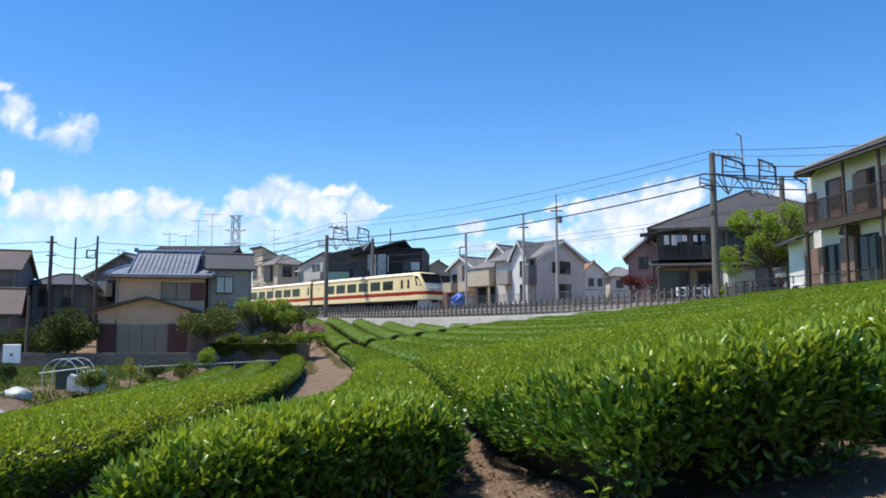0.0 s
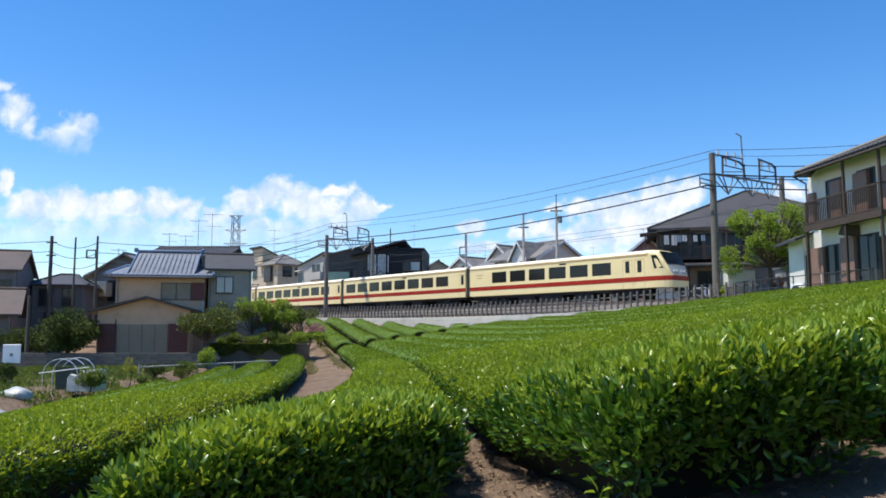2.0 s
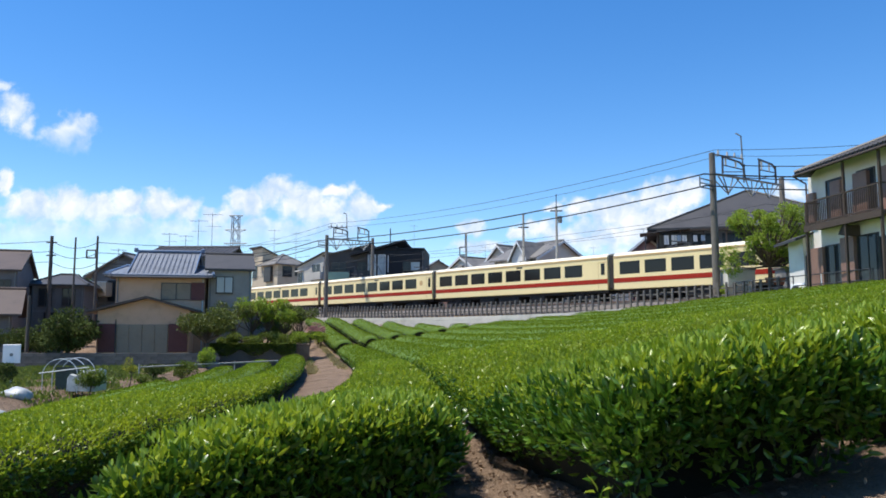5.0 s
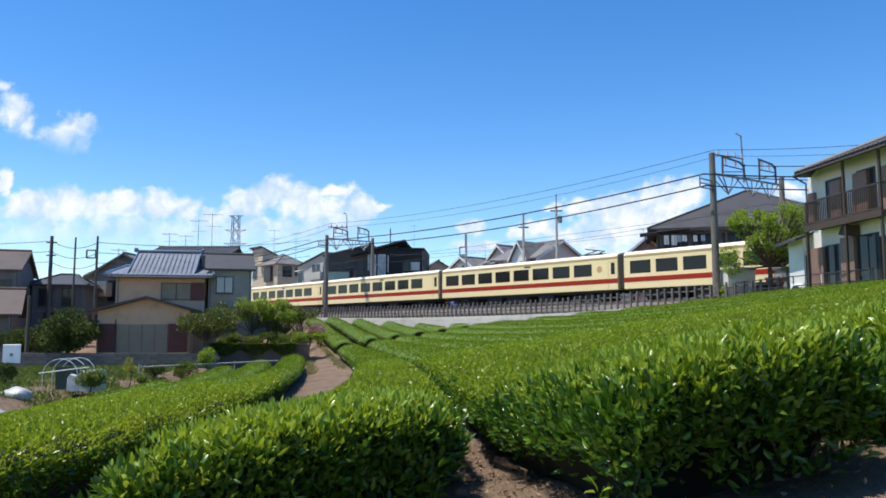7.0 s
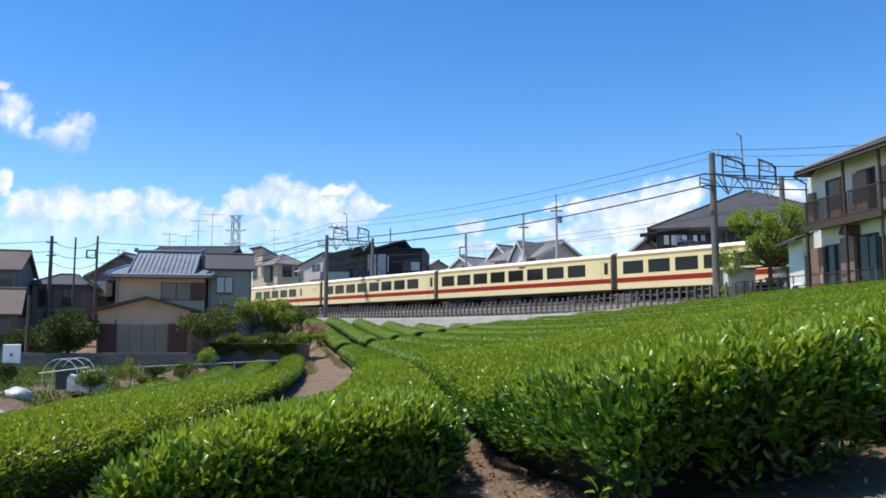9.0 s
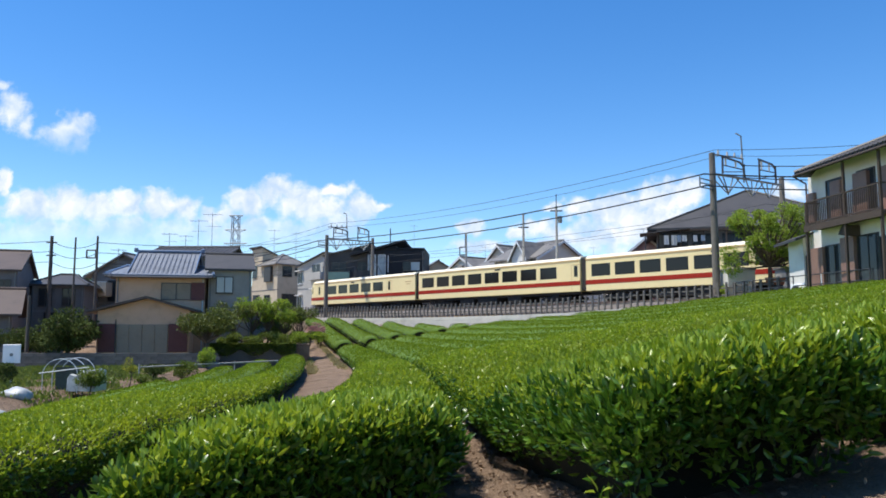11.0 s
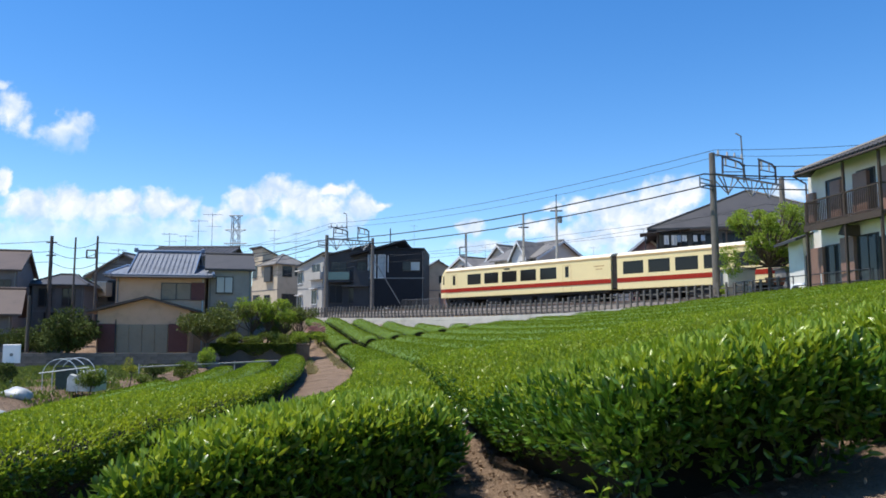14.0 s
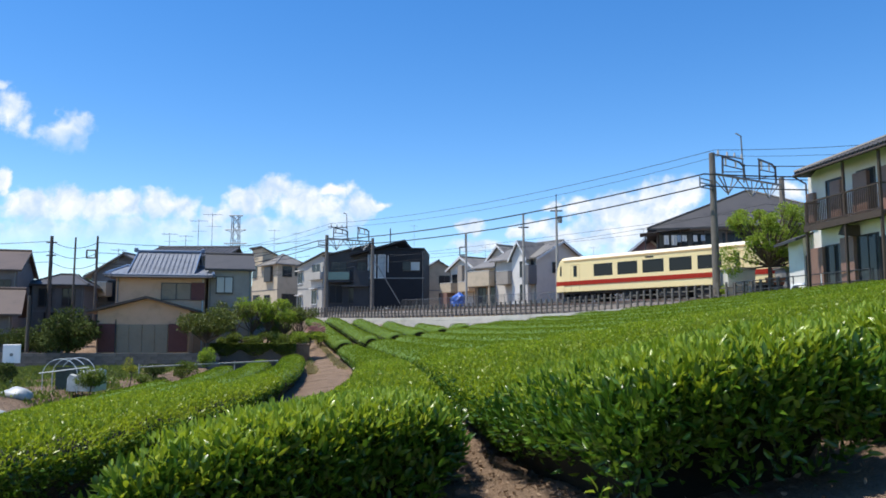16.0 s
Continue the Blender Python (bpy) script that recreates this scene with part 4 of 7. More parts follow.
def gantry(near, far, znear, zfar, zbeam, zbase, width_at):
    """Two poles and a lattice beam over the line, with brackets for the wires."""
    g = thing("overhead_line_gantry", "concrete poles carrying a steel lattice beam over the railway", "gantry", Matrix.Translation((near[0], near[1], zbase)), group="railway gantries")
    inv = g.matrix_world.inverted()
    n, f = Vector((near[0], near[1], 0)), Vector((far[0], far[1], 0))

    def at(k, z):
        p = n.lerp(f, k)
        return inv @ Vector((p.x, p.y, z))

    part("pole", rod(B(), at(0, zbase), at(0, znear), width_at * 1.15, width_at * 0.85, 14), M_POLE_G, g, smooth=False)
    part("pole", rod(B(), at(1, zbase), at(1, zfar), width_at * 1.15, width_at * 0.85, 14), M_POLE_G, g)
    za, zb = zbeam
    bm = B()
    rod(bm, at(0, za), at(1, zb), 0.07, n=6)
    rod(bm, at(0.02, za - 0.02), at(0.98, zb - 0.02), 0.06, n=6)
    part("top_chord", bm, M_STEEL, g)
    bm = B()
    for k1, ends in ((0.2, (0.06, 0.13, 0.27, 0.36)), (0.53, (0.3, 0.44, 0.53, 0.62, 0.72)), (0.78, (0.66, 0.76, 0.86, 0.95))):
        for k0 in ends:
            rod(bm, at(k0, za + (zb - za) * k0), at(k1, za + (zb - za) * k1 - 1.05), 0.04, n=5)
    rod(bm, at(0.02, za - 0.35), at(0.2, za - 1.0), 0.04, n=5)
    part("truss_web", bm, M_STEEL, g)
    # raised wire brackets above the beam
    for k, w, hi in ((0.28, 0.15, 1.05), (0.78, 0.13, 1.35)):
        bm = B()
        zz = za + (zb - za) * k
        rod(bm, at(k - w, zz), at(k - w * 0.95, zz + hi), 0.06, n=6)
        rod(bm, at(k + w, zz), at(k + w * 0.95, zz + hi * 0.95), 0.07, n=6)
        rod(bm, at(k - w * 1.05, zz + hi), at(k + w * 0.6, zz + hi * 0.98), 0.065, n=6)
        rod(bm, at(k + w * 0.6, zz + hi * 0.98), at(k + w * 0.97, zz + hi * 0.8), 0.065, n=6)
        rod(bm, at(k - w, zz + hi * 0.5), at(k + w, zz + hi * 0.62), 0.04, n=6)
        rod(bm, at(k - w, zz + 0.1), at(k + w, zz + hi * 0.5), 0.03, n=5)
        part("wire_bracket", bm, M_STEEL_D, g)
        for kk in (k - w * 0.7, k + w * 0.2):
            part("insulator", rod(B(), at(kk, zz + hi * 0.55), at(kk, zz + hi * 0.95), 0.05, 0.07, n=8), M_INSUL, g)
    part("insulator_arm", rod(B(), at(0.02, za + 1.15), at(0.42, za + 1.5), 0.05, n=6), M_STEEL, g)
    for kk in (0.08, 0.2, 0.3, 0.4):
        part("insulator", rod(B(), at(kk, za + 1.17 + 0.85 * kk), at(kk, za + 1.42 + 0.85 * kk), 0.08, 0.05, n=8), M_INSUL, g)
    bm = B()
    rod(bm, at(0.42, za), at(0.4, za + 2.9), 0.045, n=6)
    rod(bm, at(0.4, za + 2.9), at(0.33, za + 2.95), 0.04, n=6)
    part("lightning_rod", bm, M_STEEL, g)
    bm = B()
    for i in range(3):
        rod(bm, at(-0.16, za - 0.5 - 0.25 * i), at(0.0, za - 0.45 - 0.25 * i), 0.04, n=6)
    rod(bm, at(-0.16, za - 1.05), at(-0.16, za - 0.4), 0.04, n=6)
    part("side_arm", bm, M_STEEL, g)
    return g


def pole(x, y, z0, z1, r, material=None, label="plain concrete utility pole", arms=(), box_at=None, lean=0.0):
    p = thing("utility_pole", label, "utility pole", Matrix.Translation((x, y, z0)), group="utility poles")
    h = z1 - z0
    part("shaft", rod(B(), (0, 0, 0), (lean, 0, h), r * 1.2, r * 0.8, 12), material or M_POLE, p)
    for z, w in arms:
        bm = box(B(), -w, w, -0.05, 0.05, h - z - 0.05, h - z + 0.05, 0.01)
        part("crossarm", bm, M_STEEL_D, p)
    if box_at:
        bm = rod(B(), (0.3, 0, h - box_at - 0.4), (0.3, 0, h - box_at + 0.15), 0.18, n=12)
        box(bm, 0.0, 0.3, -0.03, 0.03, h - box_at - 0.1, h - box_at)
        part("transformer", bm, M_STEEL, p)
    return p


def bracket_frame(p, x0, x1, z0, z1):
    bm = B()
    for a, b in (((x0, 0, z0), (x1, 0, z0)), ((x0, 0, z1), (x1, 0, z1)), ((x0, 0, z0), (x0, 0, z1)), ((x1, 0, z0), (x1, 0, z1))):
        rod(bm, a, b, 0.06, n=6)
    part("square_bracket", bm, M_STEEL_D, p)


def build_overhead():
    pl, pr = on_line(31, -4.7), on_line(-11.1, -4.7)
    fl, fr = on_line(35.0, 3.6), on_line(-10.4, 5.0)
    gantry((pl.x, pl.y), (fl.x, fl.y), 9.55, 10.25, (9.25, 9.85), 1.5, 0.19)
    gantry((pr.x, pr.y), (fr.x, fr.y), 10.35, 10.24, (9.15, 9.75), 1.5, 0.2)
    # cables along the line
    for q, za, zb, zc, r, sag in ((-4.3, 10.6, 10.75, 10.6, 0.022, 0.7), (-3.9, 10.3, 10.4, 10.2, 0.018, 0.8), (-5.6, 9.0, 8.95, 8.8, 0.06, 0.7), (-5.4, 8.35, 8.45, 8.4, 0.055, 0.8), 
                                  (1.4, 8.0, 8.0, 8.0, 0.018, 0.9), (1.4, 7.05, 7.05, 7.05, 0.016, 0.05), (-2.4, 7.05, 7.05, 7.05, 0.016, 0.05)):
        p = on_line(-11.1, q, za)
        wire("overhead_cable", [p + Vector((24, -3.0, 2.0 if za > 10 else 0.8)), p, on_line(31, q, zb), on_line(73, q, zc)], r * 0.75, sag=sag)
    for z0, z1 in ((10.2, 10.3), (9.45, 9.2)):
        wire("overhead_cable", [(18.4, 47.2, z0), (30, 47, z1 + 0.4)], 0.03, sag=0.25)
    p = pole(2.34, 78, 2.6, 9.97, 0.1)
    bracket_frame(p, -0.65, -0.05, 5.1, 5.9)
    bm = rod(B(), (-0.1, 0, 5.9), (-0.1, 0, 7.2), 0.05, n=6)
    part("mast", bm, M_STEEL_D, p)
    pole(6.86, 66, 2.5, 10.09, 0.11, arms=((1.2, 0.45),))
    p = pole(9.4, 64, 2.5, 10.4, 0.11, arms=((0.4, 0.5),), box_at=1.0)
    part("mast", rod(B(), (0, 0, 7.9), (0, 0, 8.9), 0.04, n=6), M_STEEL_D, p)
    pole(-30.3, 60, -0.5, 7.4, 0.15, M_POLE_D, "dark utility pole beside the houses", arms=((0.5, 0.4), (1.5, 0.35)))
    pole(-28.45, 60, -0.5, 7.3, 0.08, M_POLE_D, "slim dark utility pole beside the houses")
    p = pole(-26.75, 60, -0.5, 7.4, 0.1, M_POLE_D, "dark utility pole with a square bracket")
    bracket_frame(p, -0.8, -0.1, 6.2, 6.8)
    pole(-24.9, 47, -1.9, 2.2, 0.1, M_POLE_D, "slim grey pole behind the garden wall")
    for y0, z0, z1 in ((60, 7.0, 7.2), (60, 6.2, 6.4), (60, 5.4, 5.5)):
        wire("overhead_cable", [(-60, y0 + 3, z0 + .6), (-30.3, y0, z0), (-26.7, y0, z0 - 0.1), (-14, 82, z1 + 2.5)], 0.022, sag=0.5)


def build_pylon():
    """Far transmission tower."""
    p = thing("transmission_pylon", "distant grey steel lattice transmission pylon", "pylon", Matrix.Translation((-107.2, 400, 3)))
    bm = B()
    hts = [0, 12, 22, 31, 39, 46, 52, 57]
    hw = [4.2, 3.4, 2.8, 2.3, 2.0, 1.8, 1.7, 1.6]
    for i in range(len(hts) - 1):
        for sx, sy in ((1, 1), (1, -1), (-1, 1), (-1, -1)):
            rod(bm, (sx * hw[i], sy * hw[i], hts[i]), (sx * hw[i + 1], sy * hw[i + 1], hts[i + 1]), 0.22, n=4)
        for sy in (1, -1):
            rod(bm, (-hw[i], sy * hw[i], hts[i]), (hw[i + 1], sy * hw[i + 1], hts[i + 1]), 0.13, n=4)
            rod(bm, (hw[i], sy * hw[i], hts[i]), (-hw[i + 1], sy * hw[i + 1], hts[i + 1]), 0.13, n=4)
    part("lattice_tower", bm, M_STEEL, p)
    for z, w in ((56.5, 3.6), (49, 5.6), (42, 6.0)):
        bm = B()
        rod(bm, (-w, 0, z + 0.6), (w, 0, z + 0.6), 0.22, n=4)
        rod(bm, (-w, 0, z + 0.6), (-1.5, 0, z - 0.8), 0.12, n=4)
        rod(bm, (w, 0, z + 0.6), (1.5, 0, z - 0.8), 0.12, n=4)
        part("crossarm", bm, M_STEEL, p)


# ---- clouds ----
def cloud(label, blobs, x0, x1, z0, z1, y, drift, base=0.0):
    cx, cz = (x0 + x1) / 2, (z0 + z1) / 2
    bl = [(a - cx, b - cz, r, s) for a, b, r, s in blobs]
    w, h = (x1 - x0) * 50, (z1 - z0) * 50
    n = 8
    verts = [(-w + 2 * w * i / n, 0, h * k) for k in (-1, 1) for i in range(n + 1)]
    faces = [(i, i + 1, n + 2 + i, n + 1 + i) for i in range(n)]
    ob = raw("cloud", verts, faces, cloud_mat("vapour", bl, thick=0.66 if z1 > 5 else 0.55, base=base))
    ob.location = (cx * 100, y, cz * 100)
    ob.visible_shadow = False
    tagged(ob, label, "cloud", group="cumulus clouds", kind="structure")
    CLOUDS.append((ob, Vector((cx * 100, y, cz * 100)), Vector((drift[0], 0, drift[1]))))


CLOUDS = []


def build_clouds():
    cloud("small white fair-weather clouds drifting in a blue sky", [(-8.45, 4.4, 0.5, 0.42), (-8.15, 4.0, 0.28, 0.36), (-8.75, 4.85, 0.35, 0.2), (-7.2, 4.0, 0.52, 0.4), (-7.55, 3.82, 0.55, 0.34), (-7.05, 3.65, 0.36, 0.32)],
          -10.35, -6.35, 3.0, 5.6, 1500, (-10, 3.5))
    cloud("bank of white cumulus over the houses", [(-8.6, 2.9, 0.25, 0.32), (-8.1, 2.45, 0.85, 0.42), (-7.4, 2.5, 0.75, 0.45), (-6.7, 2.4, 0.75, 0.42), (-6.2, 2.5, 0.5, 0.42), (-5.5, 2.5, 0.65, 0.4), (-5.0, 2.35, 0.45, 0.42), (-7.9, 1.85, 1.6, 0.5), (-6.2, 1.85, 1.7, 0.52), (-5.0, 1.8, 1.2, 0.5), (-7.0, 1.4, 2.6, 0.5)],
          -10.4, -3.9, 1.25, 3.95, 1520, (-5, 2))
    cloud("towering white cumulus behind the railway", [(-4.4, 2.3, 0.45, 0.3), (-3.85, 2.55, 0.6, 0.38), (-3.3, 2.8, 0.55, 0.42), (-2.8, 2.65, 0.7, 0.4), (-2.05, 2.8, 0.5, 0.2), (-2.4, 2.4, 0.9, 0.42), (-1.65, 2.45, 0.42, 0.4), (-1.25, 2.5, 0.25, 0.16), (-3.8, 1.95, 1.3, 0.5), (-2.9, 1.8, 1.4, 0.5), (-2.1, 2.0, 0.8, 0.4)],
          -5.8, -0.2, 1.1, 4.1, 1530, (-4, 2.5))
    cloud("low white cumulus behind the dark house", [(0.55, 2.05, 0.4, 0.2), (1.5, 2.0, 0.26, 0.2), (2.0, 2.05, 0.44, 0.3), (2.2, 2.5, 0.32, 0.15), (2.9, 2.45, 0.7, 0.28), (2.5, 1.9, 0.7, 0.34), (3.5, 2.4, 0.9, 0.5), (4.4, 2.6, 0.85, 0.55), (4.95, 2.75, 0.45, 0.42), (4.3, 2.15, 1.1, 0.55), (3.4, 1.9, 1.2, 0.5), (6.9, 2.8, 0.5, 0.35), (0.7, 1.7, 0.7, 0.2), (6.8, 2.75, 0.45, 0.24), (1.9, 1.6, 1.0, 0.25)],
          -0.2, 8.0, 0.95, 3.75, 1540, (-3, 2), 0.8)


# ---- houses ----
def roof_part(h, kind, w, d, z, rise, over, m, ridge=0.0, t=0.14, ribs=0.0, name="roof", off=(0, 0), rib_m=None, base=None):
    """Roof over a w by d plan at height z. gable_x: ridge along x; gable_y: ridge along y; hip; mono: rises towards +x."""
    cx, cy = off
    X, Y = w / 2 + over, d / 2 + over
    lo = z - over * rise / (d / 2 if kind in ("gable_x", "hip") else w / 2)
    hi = z + rise
    planes = []
    if kind == "gable_x":
        planes = [[(-X, -Y, lo), (X, -Y, lo), (X, 0, hi), (-X, 0, hi)], [(X, Y, lo), (-X, Y, lo), (-X, 0, hi), (X, 0, hi)]]
    elif kind == "gable_y":
        planes = [[(-X, Y, lo), (-X, -Y, lo), (0, -Y, hi), (0, Y, hi)], [(X, -Y, lo), (X, Y, lo), (0, Y, hi), (0, -Y, hi)]]
    elif kind == "hip":
        r = ridge / 2
        planes = [[(-X, -Y, lo), (X, -Y, lo), (r, 0, hi), (-r, 0, hi)], [(X, Y, lo), (-X, Y, lo), (-r, 0, hi), (r, 0, hi)],
                  [(-X, Y, lo), (-X, -Y, lo), (-r, 0, hi)], [(X, -Y, lo), (X, Y, lo), (r, 0, hi)]]
    elif kind == "mono":
        planes = [[(-X, -Y, z), (X, -Y, hi), (X, Y, hi), (-X, Y, z)]]
    elif kind == "flat":
        planes = [[(-X, -Y, z + t), (X, -Y, z + t), (X, Y, z + t), (-X, Y, z + t)]]
    bm = B()
    for p in planes:
        slab(bm, [(a + cx, b + cy, c + t * 0.5) for a, b, c in p], t)
    roof = part(name, bm, m, base or h)
    bm = B()
    r = ridge / 2
    if kind == "gable_x":
        rod(bm, (-X + cx, cy, hi + t * .6), (X + cx, cy, hi + t * .6), 0.11, n=8)
    elif kind == "gable_y":
        rod(bm, (cx, -Y + cy, hi + t * .6), (cx, Y + cy, hi + t * .6), 0.11, n=8)
    elif kind == "hip":
        rod(bm, (-r + cx, cy, hi + t * .7), (r + cx, cy, hi + t * .7), 0.12, n=8)
        for sx in (-1, 1):
            for sy in (-1, 1):
                rod(bm, (sx * r + cx, cy, hi + t * .6), (sx * X + cx, sy * Y + cy, lo + t * .6), 0.1, n=8)
    if len(bm.verts):
        if base is None:
            part("ridge_tiles", bm, rib_m or m, roof)
        else:
            bm.free()
    else:
        bm.free()
    if ribs and kind in ("hip", "gable_x"):
        # rows of rounded tiles on the two long slopes
        bm = B()
        sl = (hi - lo) / Y
        for x in np.arange(-X + ribs / 2, X, ribs):
            k = 1.0 if kind == "gable_x" or abs(x) <= r else max(0.0, (X - abs(x)) / (X - r))
            if k > 0.06:
                for sy in (-1, 1):
                    rod(bm, (x + cx, sy * Y + cy, lo + t * .5), (x + cx, sy * Y * (1 - k) + cy, lo + sl * Y * k + t * .5), 0.065, n=5)
        tagged(part("tiling", bm, m, roof if base is None else base), kind="stuff")
    return roof


def window(parent, face, u, z, w, h, half_w, half_d, frame_m=None, glass=None, bars=1, shutter=None, sill=True):
    """A framed window on a wall. face: front (-y), back, left (-x) or right; u along the wall, z the sill."""
    frame_m, glass = frame_m or M_FRAME, glass or M_GLASS

    def put(bm):
        if face == "front":
            m = pose(u, -half_d, z)
        elif face == "left":
            m = pose(-half_w, u, z, 0, 0, -90)
        elif face == "right":
            m = pose(half_w, u, z, 0, 0, 90)
        else:
            m = pose(u, half_d, z, 0, 0, 180)
        bmesh.ops.transform(bm, matrix=m, verts=bm.verts)
        return bm

    e = 0.05
    bm = B()
    box(bm, -w / 2 - e, w / 2 + e, -0.06, 0.02, -e, 0)
    box(bm, -w / 2 - e, w / 2 + e, -0.06, 0.02, h, h + e)
    box(bm, -w / 2 - e, -w / 2, -0.06, 0.02, 0, h)
    box(bm, w / 2, w / 2 + e, -0.06, 0.02, 0, h)
    for i in range(bars):
        c = -w / 2 + w * (i + 1) / (bars + 1)
        box(bm, c - 0.025, c + 0.025, -0.05, 0.02, 0, h)
    wd = part("window", put(bm), frame_m, parent)
    for i in range(bars + 1):
        a = -w / 2 + w * i / (bars + 1) + (0.025 if i else 0)
        b = -w / 2 + w * (i + 1) / (bars + 1) - (0.025 if i < bars else 0)
        part("pane", put(box(B(), a, b, -0.022, -0.004, 0, h)), glass, wd)
    if sill:
        part("sill", put(box(B(), -w / 2 - 0.08, w / 2 + 0.08, -0.11, 0.0, -e - 0.05, -e - 0.004)), frame_m, wd)
    if shutter:
        sw, sm = shutter
        x0 = w / 2 + e + 0.004 if sw > 0 else -w / 2 - e - 0.004
        part("shutter_box", put(box(B(), x0, x0 + sw, -0.14, 0.0, -0.06, h + 0.08, 0.015)), sm, parent)
    return wd


def walls(h, w, d, z0, z1, m, kind=None, rise=0.0, off=(0, 0), name="wall"):
    """Walls with gable triangles where the roof has them."""
    cx, cy = off
    bm = B()
    if kind == "gable_y":
        prism(bm, [(cx - w / 2, z0), (cx + w / 2, z0), (cx + w / 2, z1), (cx, z1 + rise), (cx - w / 2, z1)], cy - d / 2, cy + d / 2)
    elif kind == "gable_x":
        prism(bm, [(cy - d / 2, z0), (cy + d / 2, z0), (cy + d / 2, z1), (cy, z1 + rise), (cy - d / 2, z1)], -w / 2, w / 2)
        bmesh.ops.rotate(bm, cent=(0, 0, 0), matrix=Matrix.Rotation(math.pi / 2, 3, "Z"), verts=bm.verts)
        bmesh.ops.scale(bm, vec=(-1, 1, 1), verts=bm.verts)
        bmesh.ops.translate(bm, vec=(cx, 0, 0), verts=bm.verts)
        bmesh.ops.recalc_face_normals(bm, faces=bm.faces)
    elif kind == "mono":
        prism(bm, [(cx - w / 2, z0), (cx + w / 2, z0), (cx + w / 2, z1 + rise * 0.97), (cx - w / 2, z1)], cy - d / 2, cy + d / 2)
    else:
        box(bm, cx - w / 2, cx + w / 2, cy - d / 2, cy + d / 2, z0, z1)
    return part(name, bm, m, h)


def house(label, x, y, z, rz, w, d, h, wall_m, roof, rise, over, roof_m, wins=(), ridge=0.0, ribs=0.0, rib_m=None, trim=None, t=0.14):
    """A house whose front (-y) middle stands at x, y. wins: (face, u, sill, width, height, options)."""
    ho = thing("house", label, "house", pose(x, y, z, 0, 0, rz) @ pose(0, d / 2, 0), group="houses along the railway")
    walls(ho, w, d, -1.0, h, wall_m, roof if roof in ("gable_x", "gable_y", "mono") else None, rise)
    roof_part(ho, roof, w, d, h, rise, over, roof_m, ridge, t=t, ribs=ribs, rib_m=rib_m)
    for face, u, s, ww, hh, *o in wins:
        window(ho, face, u, s, ww, hh, w / 2, d / 2, **(o[0] if o else {}))
    for sx in (-1, 1):
        part("downpipe", rod(B(), (sx * (w / 2 - 0.12), -d / 2 - 0.07, -0.2), (sx * (w / 2 - 0.12), -d / 2 - 0.07, h - 0.15), 0.04, n=6), M_STEEL, ho)
    part("belt_course", box(B(), -w / 2 - 0.015, w / 2 + 0.015, -d / 2 - 0.03, -d / 2 + 0.1, h * 0.5 - 0.06, h * 0.5 + 0.06), M_STEEL, ho)
    if trim:
        bm = B()
        if roof == "gable_y":
            X = w / 2 + over
            lo = h - over * rise / (w / 2)
            for sx in (-1, 1):
                slab(bm, [(sx * X, -d / 2 - over - 0.05, lo + 0.1), (0, -d / 2 - over - 0.05, h + rise + 0.1), (0, -d / 2 - over - 0.01, h + rise + 0.1), (sx * X, -d / 2 - over - 0.01, lo + 0.1)], 0.26)
        else:
            box(bm, -w / 2 - over, w / 2 + over, -d / 2 - over - 0.05, -d / 2 - over, h - over * rise / max(d / 2, .1) - 0.16, h - over * rise / max(d / 2, .1) + 0.04)
        part("fascia", bm, trim, ho)
    return ho


def balcony(ho, x0, x1, y0, y1, z, high, m, slats=0.12, floor_m=None, solid=False):
    """A balcony: slab, posts at the corners, handrail, and slats or a solid parapet."""
    bl = part("balcony", box(B(), x0, x1, y0, y1, z - 0.16, z), floor_m or m, ho)
    if solid:
        bm = B()
        box(bm, x0, x1, y0 - 0.08, y0, z - 0.1, z + high)
        box(bm, x0 - 0.08, x0, y0 - 0.08, y1, z - 0.1, z + high)
        box(bm, x1, x1 + 0.08, y0 - 0.08, y1, z - 0.1, z + high)
        part("parapet", bm, m, bl)
        part("coping", box(B(), x0 - 0.1, x1 + 0.1, y0 - 0.1, y0 + 0.02, z + high, z + high + 0.05), M_FRAME_W, bl)
        return bl
    part("handrail", box(B(), x0, x1, y0, y0 + 0.06, z + high - 0.06, z + high), m, bl)
    part("bottom_rail", box(B(), x0, x1, y0, y0 + 0.05, z + 0.06, z + 0.12), m, bl)
    for xx in (x0, x1 - 0.06):
        part("side_rail", box(B(), xx, xx + 0.06, y0, y1, z + high - 0.06, z + high), m, bl)
    pm = box(B(), -0.02, 0.02, -0.015, 0.015, 0, high - 0.06)
    me = mesh_of(pm, "slat")
    me.materials.append(m)
    for a in np.arange(x0 + 0.02, x1, slats):
        ob = new("slat", me)
        ob.parent = bl
        ob.location = (a, y0 + 0.03, z)
    return bl


def antenna(x, y, z, h, w, label="thin rooftop television antenna"):
    a = thing("television_antenna", label, "antenna", Matrix.Translation((x, y, z)), group="rooftop antennas")
    part("mast", rod(B(), (0, 0, 0), (0, 0, h), 0.022, 0.016, 6), M_STEEL, a)
    bm = B()
    rod(bm, (-w, 0, h * 0.95), (w, 0.2, h * 0.95), 0.013, n=5)
    for k in (-0.9, -0.5, -0.1, 0.3, 0.8):
        rod(bm, (k * w, -0.35, h * 0.95), (k * w, 0.4, h * 0.95), 0.008, n=4)
    part("boom", bm, M_STEEL, a)
    bm = rod(B(), (-w * 0.7, 0, h * 0.6), (w * 0.9, 0.1, h * 0.6), 0.011, n=5)
    part("lower_boom", bm, M_STEEL, a)


